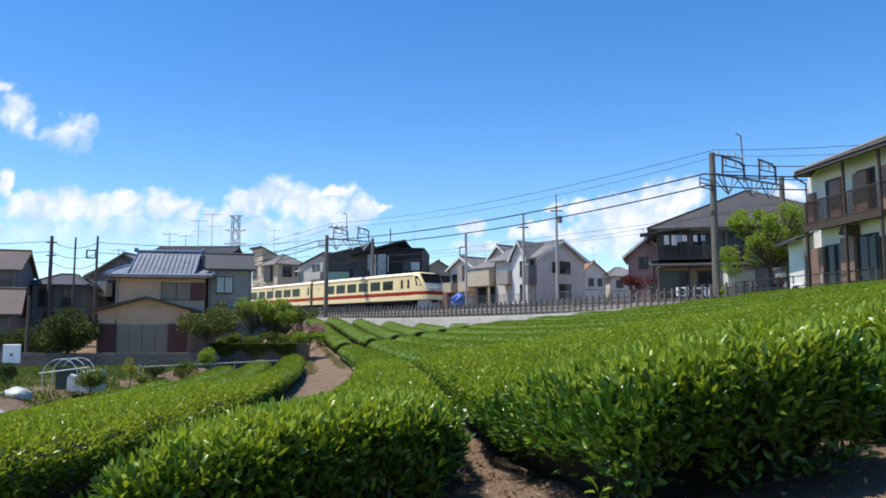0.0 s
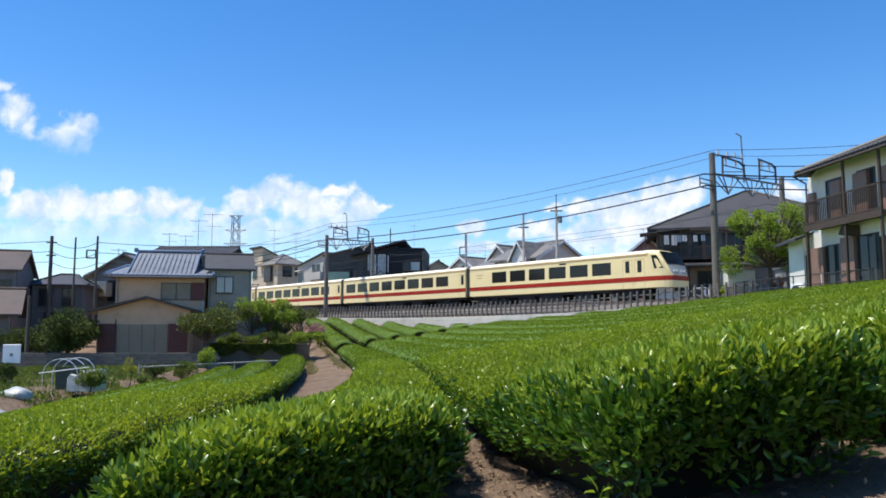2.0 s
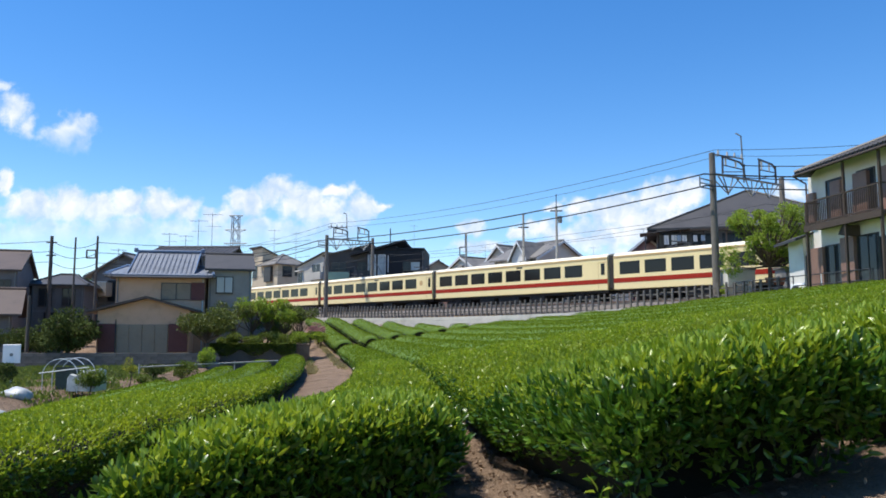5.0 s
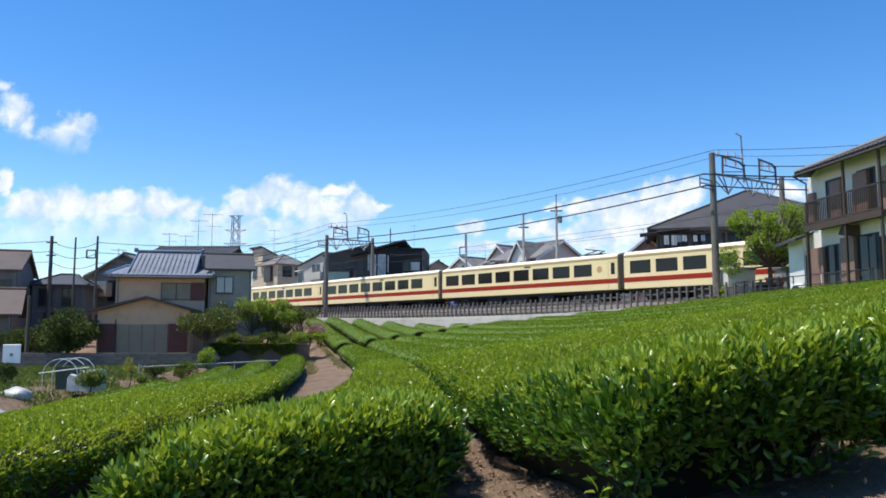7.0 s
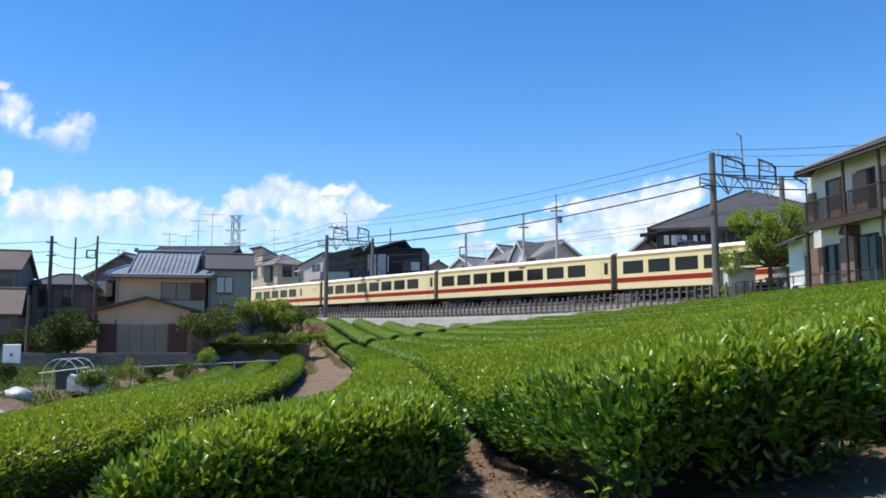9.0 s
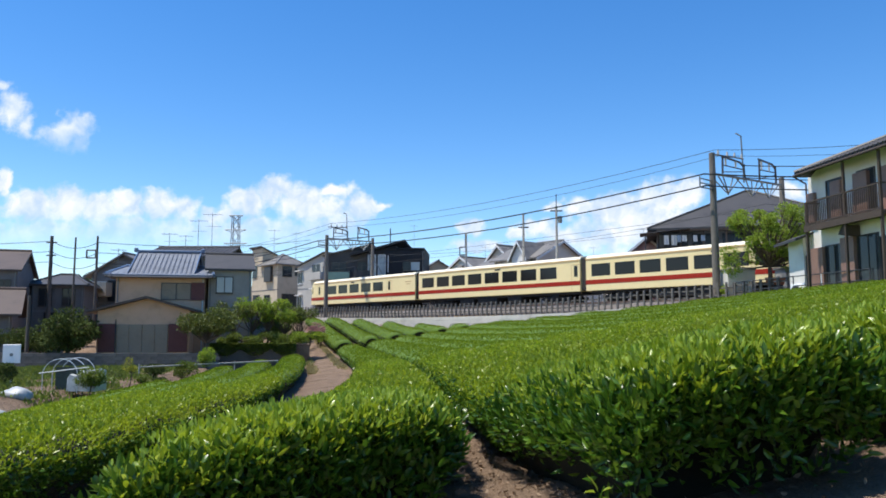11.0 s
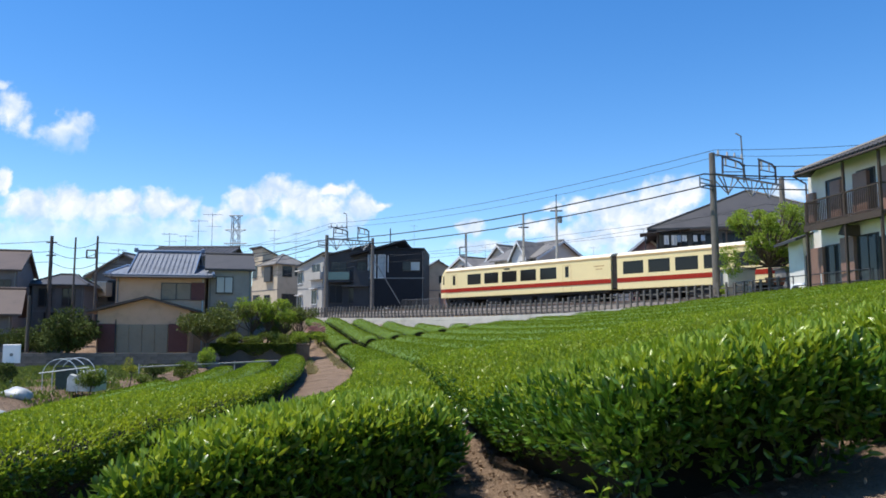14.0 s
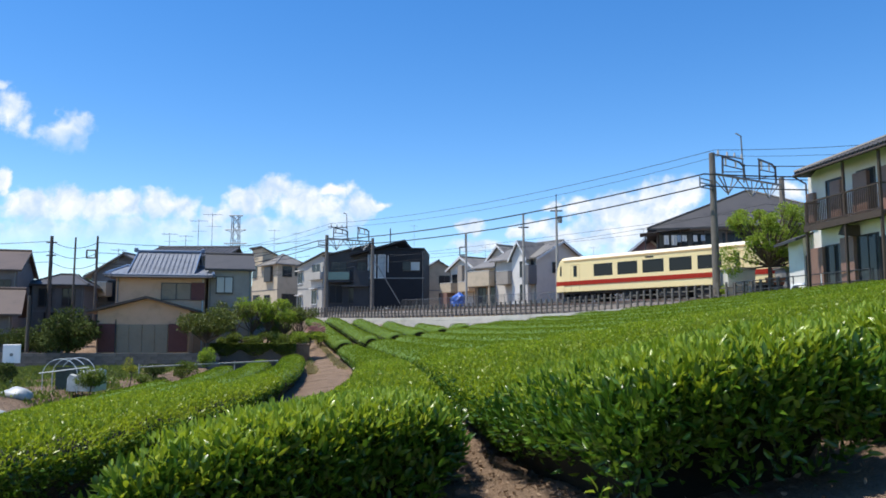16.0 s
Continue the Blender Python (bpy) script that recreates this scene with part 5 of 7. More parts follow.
def build_houses():
    G = dict(glass=M_GLASS_L)
    W = dict(frame_m=M_FRAME_W)
    # two-storey house with blue tiled hip roof
    ho = house("beige two-storey house with a glazed blue-grey tiled roof", -18.1, 50, -1.75, 12, 5.4, 7.5, 5.42, M_BEIGE, "hip", 0.72, 0.6, M_BLUETILE,
               [("front", 0.95, 3.85, 1.75, 1.0, dict(glass=M_SHUTTER, bars=1, shutter=(0.85, M_MAROON), sill=False))], ridge=5.6, rib_m=M_BLUERIDGE)
    # stepped gable on top of the hipped skirt
    zt, zr = 5.5, 7.2
    for sy in (-1, 1):
        bm = B()
        slab(bm, [(-2.05, sy * 3.55, 5.52), (2.05, sy * 3.55, 5.52), (2.05, 0, zr), (-2.05, 0, zr)][::sy * -1 or 1], 0.14)
        top = part("gable_roof", bm, M_BLUETILE, ho)
        bm = B()
        for i in range(15):
            x = -2.03 + 0.29 * i
            rod(bm, (x, sy * 4.3, 5.33), (x, 0, zr + 0.02), 0.024, n=6)
        for x in (-3.2, -2.9, -2.6, -2.3, 2.3, 2.6, 2.9, 3.2):
            rod(bm, (x, sy * 4.32, 5.36), (x, sy * (3.0 + 2.6 * (abs(x) - 2.3)), 5.62 - 0.35 * (abs(x) - 2.3)), 0.04, n=6)
        tagged(part("tiling", bm, M_BLUETILE, top), kind="stuff")
        for sx in (-1, 1):
            part("verge_tiles", rod(B(), (sx * 2.05, sy * 3.6, 5.58), (sx * 2.05, 0, zr + 0.06), 0.05, n=8), M_BLUERIDGE, top)
    bm = box(B(), -2.2, 2.2, -0.14, 0.14, zr, zr + 0.17, 0.04)
    part("ridge", bm, M_BLUERIDGE, ho)
    for sx in (-1, 1):
        part("ridge_end_tile", box(B(), sx * 2.2 - 0.12, sx * 2.2 + 0.12, -0.2, 0.2, zr + 0.0, zr + 0.3, 0.05), M_BLUERIDGE, ho)
        part("gable_wall", prism(B(), [(-2.3, 5.4), (2.3, 5.4), (2.3, 5.6), (0, zr - 0.1), (-2.3, 5.6)], -0.1, 0.1), M_BEIGE, ho).matrix_local = pose(sx * 1.8, 0, 0, 0, 0, 90)
    part("porch_wall", prism(B(), [(-3.2, -1), (2.1, -1), (2.1, 3.06), (-0.4, 3.77), (-3.2, 3.0)], -6.2, -3.75), M_BEIGE, ho)
    bm = B()
    slab(bm, [(-3.85, -6.75, 3.0), (-0.4, -6.75, 3.92), (-0.4, -3.7, 3.92), (-3.85, -3.7, 3.0)], 0.14)
    slab(bm, [(-0.4, -6.75, 3.92), (2.6, -6.75, 3.1), (2.6, -3.7, 3.1), (-0.4, -3.7, 3.92)], 0.14)
    part("porch_roof", bm, M_BROWNTILE, ho)
    for a, b in ((-2.1, -1.38), (-1.36, -0.64), (-0.62, 0.1), (0.12, 0.85)):
        part("storm_shutter", box(B(), a, b, -6.27, -6.2, 0.42, 2.2, 0.01), M_SHUTTER, ho)
    part("shutter_box", box(B(), 0.9, 2.0, -6.34, -6.2, 0.55, 2.25, 0.015), M_MAROON, ho, "dark red shutter box")
    part("shutter_box", box(B(), -3.1, -2.15, -6.34, -6.2, 0.55, 2.25, 0.015), M_MAROON, ho, "dark red shutter box")
    part("downpipe", rod(B(), (-2.12, -6.38, 0.2), (-2.12, -6.38, 2.5), 0.035, n=6), M_STEEL_D, ho)
    part("downpipe", rod(B(), (2.6, -3.85, 0.2), (2.6, -3.85, 5.2), 0.04, n=6), M_PIPE, ho)
    part("gutter", rod(B(), (-3.25, -4.4, 5.22), (3.25, -4.4, 5.22), 0.06, n=6), M_STEEL_D, ho)
    # its neighbours behind
    house("grey house with a slate gable roof behind the blue-roofed house", -14.1, 51.6, -1.0, 17, 2.75, 5, 5.2, M_GREYWALL, "gable_x", 1.1, 0.25, M_DARKTILE,
          [("front", -0.35, 3.6, 1.0, 1.0, dict(glass=M_GLASS_L))])
    house("tall house with dark tiled gable roof behind the blue-roofed house", -20.6, 62, -0.5, 0, 6.0, 7, 6.55, M_GREY_D, "gable_x", 1.0, 0.4, M_DARKTILE, ribs=0.35)
    # corner house: tower with a shed roof beside a hipped wing, turned with the line
    ho = thing("house", "tall beige house with a shed-roofed tower and a hipped wing", "house", pose(-27.55, 120.13, 2.9, 0, 0, -50), group="houses along the railway")
    part("wall", box(B(), -4.18, 4.18, 0.0, 4.2, -1, 7.6), M_BEIGE_P, ho)
    tw = part("tower_wall", prism(B(), [(-0.05, 7.5), (4.3, 7.5), (4.3, 8.3), (-0.05, 10.1)], 0.7, 4.18), M_BEIGE_P, ho)
    tw.matrix_local = pose(0, 0, 0, 0, 0, 90)
    part("tower_roof", slab(B(), [(-4.5, -0.5, 10.4), (-0.4, -0.5, 10.4), (-0.4, 4.7, 8.25), (-4.5, 4.7, 8.25)], 0.16), M_DARKTILE, ho)
    part("wall_band", box(B(), -4.2, 4.2, -0.03, 0.1, 3.4, 3.52), M_GREY_D, ho)
    roof_part(ho, "hip", 4.9, 4.3, 7.6, 1.35, 0.55, M_GREYTILE, 0.6, off=(1.75, 2.1), name="wing_roof")
    for f, u, z, w, hh in (("front", -3.2, 5.6, 1.5, 2.1), ("front", 1.6, 5.0, 1.9, 2.0), ("front", -2.6, 1.2, 2.2, 1.6), ("front", 1.0, 1.3, 1.8, 1.4), ("front", -2.9, 8.6, 1.3, 0.8)):
        window(ho, f, u, z, w, hh, 4.18, 0.0)
    for u, z, w, hh in ((1.6, 5.5, 1.5, 1.5), (3.4, 5.7, 0.9, 1.2), (2.0, 1.0, 2.4, 1.8)):
        window(ho, "right", u, z, w, hh, 4.18, 0)
    part("bay_window", box(B(), 0.6, 2.7, -0.45, -0.07, 4.7, 7.0, 0.03), M_FRAME, ho)
    # white house and black house across the line
    ho = house("white two-storey house with a dark pitched roof across the line", -18.7, 109.6, 2.9, -50, 7.2, 6, 6.4, M_PALE, "mono", 1.6, 0.35, M_DARKTILE,
               [("front", -2.7, 4.0, 1.3, 1.6, W), ("front", 1.2, 1.0, 1.4, 1.9, W), ("front", -2.8, 0.4, 1.2, 1.7, W), ("front", 1.6, 5.4, 2.2, 1.1, W)])
    for u, z, w in ((-2.7, 5.75, 1.6), (1.2, 3.05, 1.7), (-2.8, 2.25, 1.5)):
        part("window_hood", box(B(), u - w / 2, u + w / 2, -3.5, -3.0, z, z + 0.12), M_WHITE, ho)
    part("balcony_wall", box(B(), 0.2, 3.5, -3.5, -3.06, 4.3, 5.35, 0.02), M_PALE, ho)
    ho = house("black metal-clad modern house with a sloping flat roof", -5.4, 90, 2.9, -3, 6.4, 9, 6.6, M_BLACK, "flat", 0, 0.05, M_BLACK,
               [("front", -2.85, 3.4, 0.85, 2.6, dict(frame_m=M_FRAME_W, glass=M_GLASS_L, bars=0)), ("front", -1.7, 3.4, 0.8, 2.6, dict(frame_m=M_FRAME_W, glass=M_GLASS_L, bars=0)), ("front", 2.2, 4.2, 1.0, 0.95, dict(frame_m=M_FRAME, glass=M_GLASS_L, bars=0)), ("front", 1.2, 4.2, 0.8, 0.95, dict(bars=0))])
    bm = B()
    slab(bm, [(-5.4, -5.0, 6.1), (1.0, -5.0, 7.75), (1.0, 4.6, 7.75), (-5.4, 4.6, 6.1)], 0.24)
    part("sloping_roof", bm, M_BLACK, ho)
    part("upper_storey", prism(B(), [(-3.4, 5.85), (0.0, 5.85), (0.0, 7.1), (-3.4, 6.25)], -4.45, 4.3), M_BLACK, ho)
    part("box_window", box(B(), -1.0, -0.9, -4.7, -4.5, 4.0, 5.9), M_FRAME_W, ho)
    part("roof_mast", rod(B(), (-0.9, -3, 7.0), (-0.9, -3, 9.3), 0.07, n=6), M_STEEL_D, ho)
    ho = house("dark house with a sea-green glass balcony beside the black house", -11.2, 91, 2.9, -3, 5.2, 8, 6.0, M_CHAR, "mono", 1.35, 0.3, M_DARKTILE,
               [("front", -1.3, 0.5, 1.5, 2.0), ("front", 0.8, 0.5, 1.2, 2.0), ("front", -1.0, 3.3, 1.7, 2.0), ("front", 1.7, 3.4, 1.0, 1.8)])
    bl = balcony(ho, -2.4, 0.5, -5.2, -4.0, 3.0, 1.1, M_STEEL_D, slats=0.5)
    part("glass_panel", box(B(), -2.35, 0.45, -5.23, -5.205, 3.12, 4.0), M_GREENGLASS, bl)
    part("stair_wall", box(B(), 0.9, 2.7, -4.9, -4.0, 0.0, 4.2), M_CHAR, ho)
    part("carport_roof", box(B(), -0.4, 2.7, -5.6, -3.9, 2.3, 2.45), M_STEEL_D, ho)
    part("brace", rod(B(), (3.2, -5.4, 5.6), (6.4, -5.6, 0.3), 0.06, n=6), M_STEEL, ho)
    # row of houses in the middle
    house("tan house with a grey gable roof", -0.6, 102, 2.9, 10, 4.6, 8, 5.0, M_BEIGE_P, "gable_y", 1.4, 0.4, M_GREYTILE, [("front", 0.8, 3.4, 1.4, 1.0), ("front", 0.8, 0.6, 1.4, 1.5)])
    ho = house("white gabled house with pale bargeboards", 2.21, 89.46, 2.9, -50, 4.3, 8, 4.4, M_WHITE, "gable_y", 1.25, 0.4, M_GREYTILE,
               [("front", -1.2, 2.6, 0.9, 1.1), ("front", 1.15, 2.7, 0.28, 1.3), ("front", 1.6, 2.7, 0.28, 1.3), ("right", -2.2, 2.9, 1.2, 1.0)], trim=M_FRAME_W)
    part("pilaster", box(B(), -0.4, 0.4, -4.4, -4.0, 0.0, 4.7, 0.02), M_GREYWALL, ho, "tan wall panel between the windows")
    for a, b in ((-2.4, -0.6), (0.8, 2.4)):
        balcony(ho, a, b, -5.2, -4.0, 1.75, 0.95, M_BEIGE_P, solid=True)
    part("porch_wall", box(B(), -2.4, -1.2, -5.3, -4.0, -0.6, 1.6, 0.02), M_BROWN, ho, "brown porch wall")
    ho = house("long beige house with a grey roof and balcony parapet", 4.9, 82.3, 2.9, -50, 4.4, 6, 4.0, M_BEIGE_P, "gable_x", 1.2, 0.4, M_GREYTILE, [("front", -1.1, 0.2, 1.2, 1.7), ("front", 0.9, 0.2, 1.4, 2.0), ("front", 1.5, 2.9, 0.7, 0.9), ("right", -1.5, 2.7, 1.0, 1.1), ("right", -1.2, 0.4, 1.2, 1.6)])
    balcony(ho, -2.4, 1.2, -4.2, -3.0, 2.0, 1.45, M_BEIGE_P, solid=True)
    part("balcony_post", box(B(), 1.1, 1.25, -4.2, -4.05, -0.5, 2.0), M_BEIGE_P, ho)
    house("small gabled house with pale eaves", 6.36, 87.64, 2.9, -50, 3.2, 8, 5.4, M_WHITE_G, "gable_y", 1.4, 0.4, M_GREYTILE, [("front", 0, 3.6, 0.8, 1.0, W), ("right", -2.5, 3.4, 1.4, 1.2)], trim=M_FRAME_W)
    # large pale house: gable end towards the field, cross gable towards the line
    ho = house("large pale house with a steep slate gable and a cross gable", 9.19 - 1.9, 76.52 + 2.26, 2.9, -50, 5.9, 7.33, 4.55, M_WHITE_G, "gable_x", 1.75, 0.4, M_GREYTILE,
               [("right", -0.95, 3.1, 0.7, 0.95), ("right", 0.55, 3.05, 1.5, 1.15), ("right", 0.4, 0.5, 1.9, 1.4), ("front", 2.3, 2.9, 0.6, 1.2)], ridge=0.0)
    wx = 1.2                     # the cross gable's middle
    wing = part("wing_wall", prism(B(), [(wx - 1.0, -1), (wx + 1.0, -1), (wx + 1.0, 4.5), (wx, 6.0), (wx - 1.0, 4.5)], -4.3, 0.0), M_WHITE, ho)
    bm = B()
    for sx in (-1, 1):
        slab(bm, [(wx + sx * 1.3, -4.6, 4.25), (wx, -4.6, 6.2), (wx, 0.0, 6.2), (wx + sx * 1.3, 0.0, 4.25)], 0.14)
    part("wing_roof", bm, M_GREYTILE, ho)
    bm = B()
    for sx in (-1, 1):
        slab(bm, [(wx + sx * 1.3, -4.66, 4.25), (wx, -4.66, 6.2), (wx, -4.61, 6.2), (wx + sx * 1.3, -4.61, 4.25)], 0.26)
    part("bargeboard", bm, M_FRAME_W, ho)
    for sy in (-1, 1):
        part("bargeboard", slab(B(), [(3.36, sy * 4.06, 4.3), (3.36, 0, 6.35), (3.4, 0, 6.35), (3.4, sy * 4.06, 4.3)], 0.24), M_FRAME_W, ho)
    for z in (0.2, 2.5):
        part("pane", box(B(), wx + 0.1, wx + 0.6, -4.33, -4.305, z, z + 1.6), M_GLASS, wing)
    balcony(ho, wx - 2.6, wx - 1.1, -4.8, -3.7, 2.0, 1.2, M_GREYWALL, solid=True)
    balcony(ho, wx + 1.05, 2.95, -4.8, -3.7, 1.9, 1.75, M_GREY_D, solid=True)
    part("balcony_post", box(B(), 2.7, 2.85, -4.8, -4.65, -0.5, 1.8), M_WHITE_G, ho)
    house("distant white house with an orange-brown roof", 21.3, 110, 3.5, 10, 3.4, 7, 4.9, M_WHITE_G, "gable_y", 1.5, 0.4, M_ORANGE, [("front", -0.4, 3.0, 0.7, 1.0), ("front", 0.9, 3.0, 0.6, 1.0)])
    house("distant pale house behind the track", 26.0, 112, 3.5, 0, 4.0, 7, 4.6, M_WHITE_G, "hip", 1.3, 0.4, M_GREYTILE, [("front", -0.6, 2.9, 0.9, 1.0)], ridge=1.0)
    house("dusty pink gabled house", 18.9, 72, 2.9, -16, 3.4, 7, 4.4, M_PINK, "gable_y", 1.4, 0.5, M_GREYTILE, [("front", -0.3, 3.0, 0.8, 1.0), ("front", 0.8, 0.7, 1.2, 1.2)], trim=M_FRAME_W)
    # large traditional house with hanging washing
    ho = house("dark traditional two-storey house with a charcoal hip roof", 24.8, 61, 2.6, -14, 15.0, 9, 6.2, M_GREY_D, "hip", 3.0, 0.9, M_DARKTILE,
               [("front", -6.2, 3.4, 1.8, 1.8), ("front", -4.0, 3.4, 1.8, 1.8), ("front", -1.7, 3.4, 1.8, 1.8), ("front", -5.5, 0.5, 2.4, 1.8), ("front", -2.0, 0.5, 2.4, 1.8), ("front", 1.2, 3.4, 1.6, 1.6)], ridge=0.6)
    balcony(ho, -7.6, -0.8, -6.2, -4.5, 3.2, 0.9, M_BROWNWOOD, slats=0.14)
    part("lean_roof", slab(B(), [(-8.4, -7.2, 2.55), (0.0, -7.2, 2.55), (0.0, -4.4, 3.15), (-8.4, -4.4, 3.15)], 0.12), M_DARKTILE, ho)
    for px in (-8.0, -5.4, -2.4):
        part("veranda_post", box(B(), px - 0.07, px + 0.07, -6.9, -6.76, 0, 2.5), M_BROWNWOOD, ho)
    part("ground_floor_wall", box(B(), -7.7, -0.5, -5.3, -4.4, 0, 2.5), M_SHUTTER, ho)
    for u, w in ((-6.4, 2.2), (-3.9, 1.5), (-1.7, 1.6)):
        window(ho, "front", u, 0.15, w, 2.0, 7.5, 5.3, sill=False)
    for px in (-7.6, -5.9, -4.2, -2.5, -0.85):
        part("balcony_post", box(B(), px - 0.06, px + 0.06, -6.18, -6.06, 3.2, 5.5), M_BROWNWOOD, ho)
    part("balcony_beam", box(B(), -7.7, -0.7, -6.2, -6.04, 5.3, 5.45), M_BROWNWOOD, ho)
    part("awning_roof", slab(B(), [(-9.0, -6.6, 5.15), (-5.2, -6.6, 5.5), (-5.2, -4.4, 5.5), (-9.0, -4.4, 5.15)], 0.06), M_STEEL_D, ho)
    part("awning_post", rod(B(), (-8.6, -6.4, 2.8), (-8.6, -6.4, 5.15), 0.05, n=6), M_STEEL_D, ho)
    # houses at the low side; the dark wall colour stands in for shade on their fronts
    house("brown-roofed grey house at the edge of the village", -32.9, 55, -0.5, 20, 5.0, 8, 5.0, M_GREY_D, "gable_x", 1.6, 0.3, M_BROWNTILE, [("front", 1.7, 3.0, 0.8, 1.2), ("front", -0.5, 3.0, 1.2, 1.0)])
    house("dark two-storey house with balconies", -30.6, 62, -0.5, 15, 3.8, 7, 4.3, M_GREY_D, "hip", 0.9, 0.4, M_DARKTILE, [("front", -0.9, 2.6, 0.9, 1.3), ("front", 0.8, 2.6, 0.9, 1.3), ("front", 0, 0.4, 1.8, 1.6)], ridge=1.2)
    house("low brown-roofed house at the village edge", -31.2, 50, -1.5, 25, 6.4, 6, 2.9, M_GREY_D, "gable_x", 1.5, 0.6, M_BROWNTILE, [("front", 0.8, 0.8, 1.6, 1.2), ("front", -1.5, 0.8, 1.2, 1.2)])
    ho = house("brown-roofed house with a pale balcony", -28.6, 70, 0.0, -4, 6.2, 7, 5.2, M_GREY_D, "gable_y", 1.8, 0.5, M_GREYTILE, [("front", -0.8, 2.8, 1.4, 1.8), ("front", 1.2, 3.0, 1.0, 1.2)])
    balcony(ho, -4.1, -1.2, -4.6, -3.5, 3.3, 1.1, M_BEIGE_P, solid=True)
    for x, y, z, h, w in ((-21.9, 62, 6.2, 1.7, 0.6), (-20.6, 62, 6.6, 1.1, 0.55), (-19.6, 62, 6.6, 2.4, 0.7), (-19.4, 65, 7.1, 2.9, 0.8), (-23.0, 55, 3.6, 2.3, 0.5), (-17.0, 78, 8.0, 2.3, 0.6), (-14.8, 78, 7.2, 2.8, 0.5),
                          (-3.5, 94, 9.5, 3.5, 0.4), (5.3, 97, 7.8, 2.9, 0.5), (20.2, 78, 8.4, 2.0, 0.5), (22.3, 115, 9.6, 3.0, 0.8)):
        antenna(x, y, z, h, w)


def build_far_village():
    """Plain far houses and trees that close the view between the near ones."""
    random.seed(5)
    for i, x in enumerate(range(-78, 90, 9)):
        y = 135 + (i * 37) % 25
        wm = (M_WHITE_G, M_BEIGE_P, M_GREYWALL)[i % 3]
        rm = (M_GREYTILE, M_BROWNTILE, M_DARKTILE)[(i * 2) % 3]
        house("distant two-storey house beyond the railway", x + random.uniform(-2, 2), y, 3.0, random.uniform(-15, 15), 6.5, 7, 4.6, wm, ("gable_x", "hip", "gable_y")[i % 3], 1.6, 0.4, rm,
              [("front", -1.5, 3.0, 1.3, 1.1), ("front", 1.4, 3.0, 1.3, 1.1), ("front", 0.2, 0.6, 1.8, 1.6)], ridge=2.0)
    for x in (-66, -47, -38, -30.5):
        y = 78 + (x % 7)
        tree("tree", "dark broadleaf tree among the distant houses", "tree", x, y, 1.6, 4.2, random_blobs(0, 0, 3.0, 2.0, 1.6, 1.4, 10, 1.0), 2200, 0.3, M_DARKTREE, 0.15)


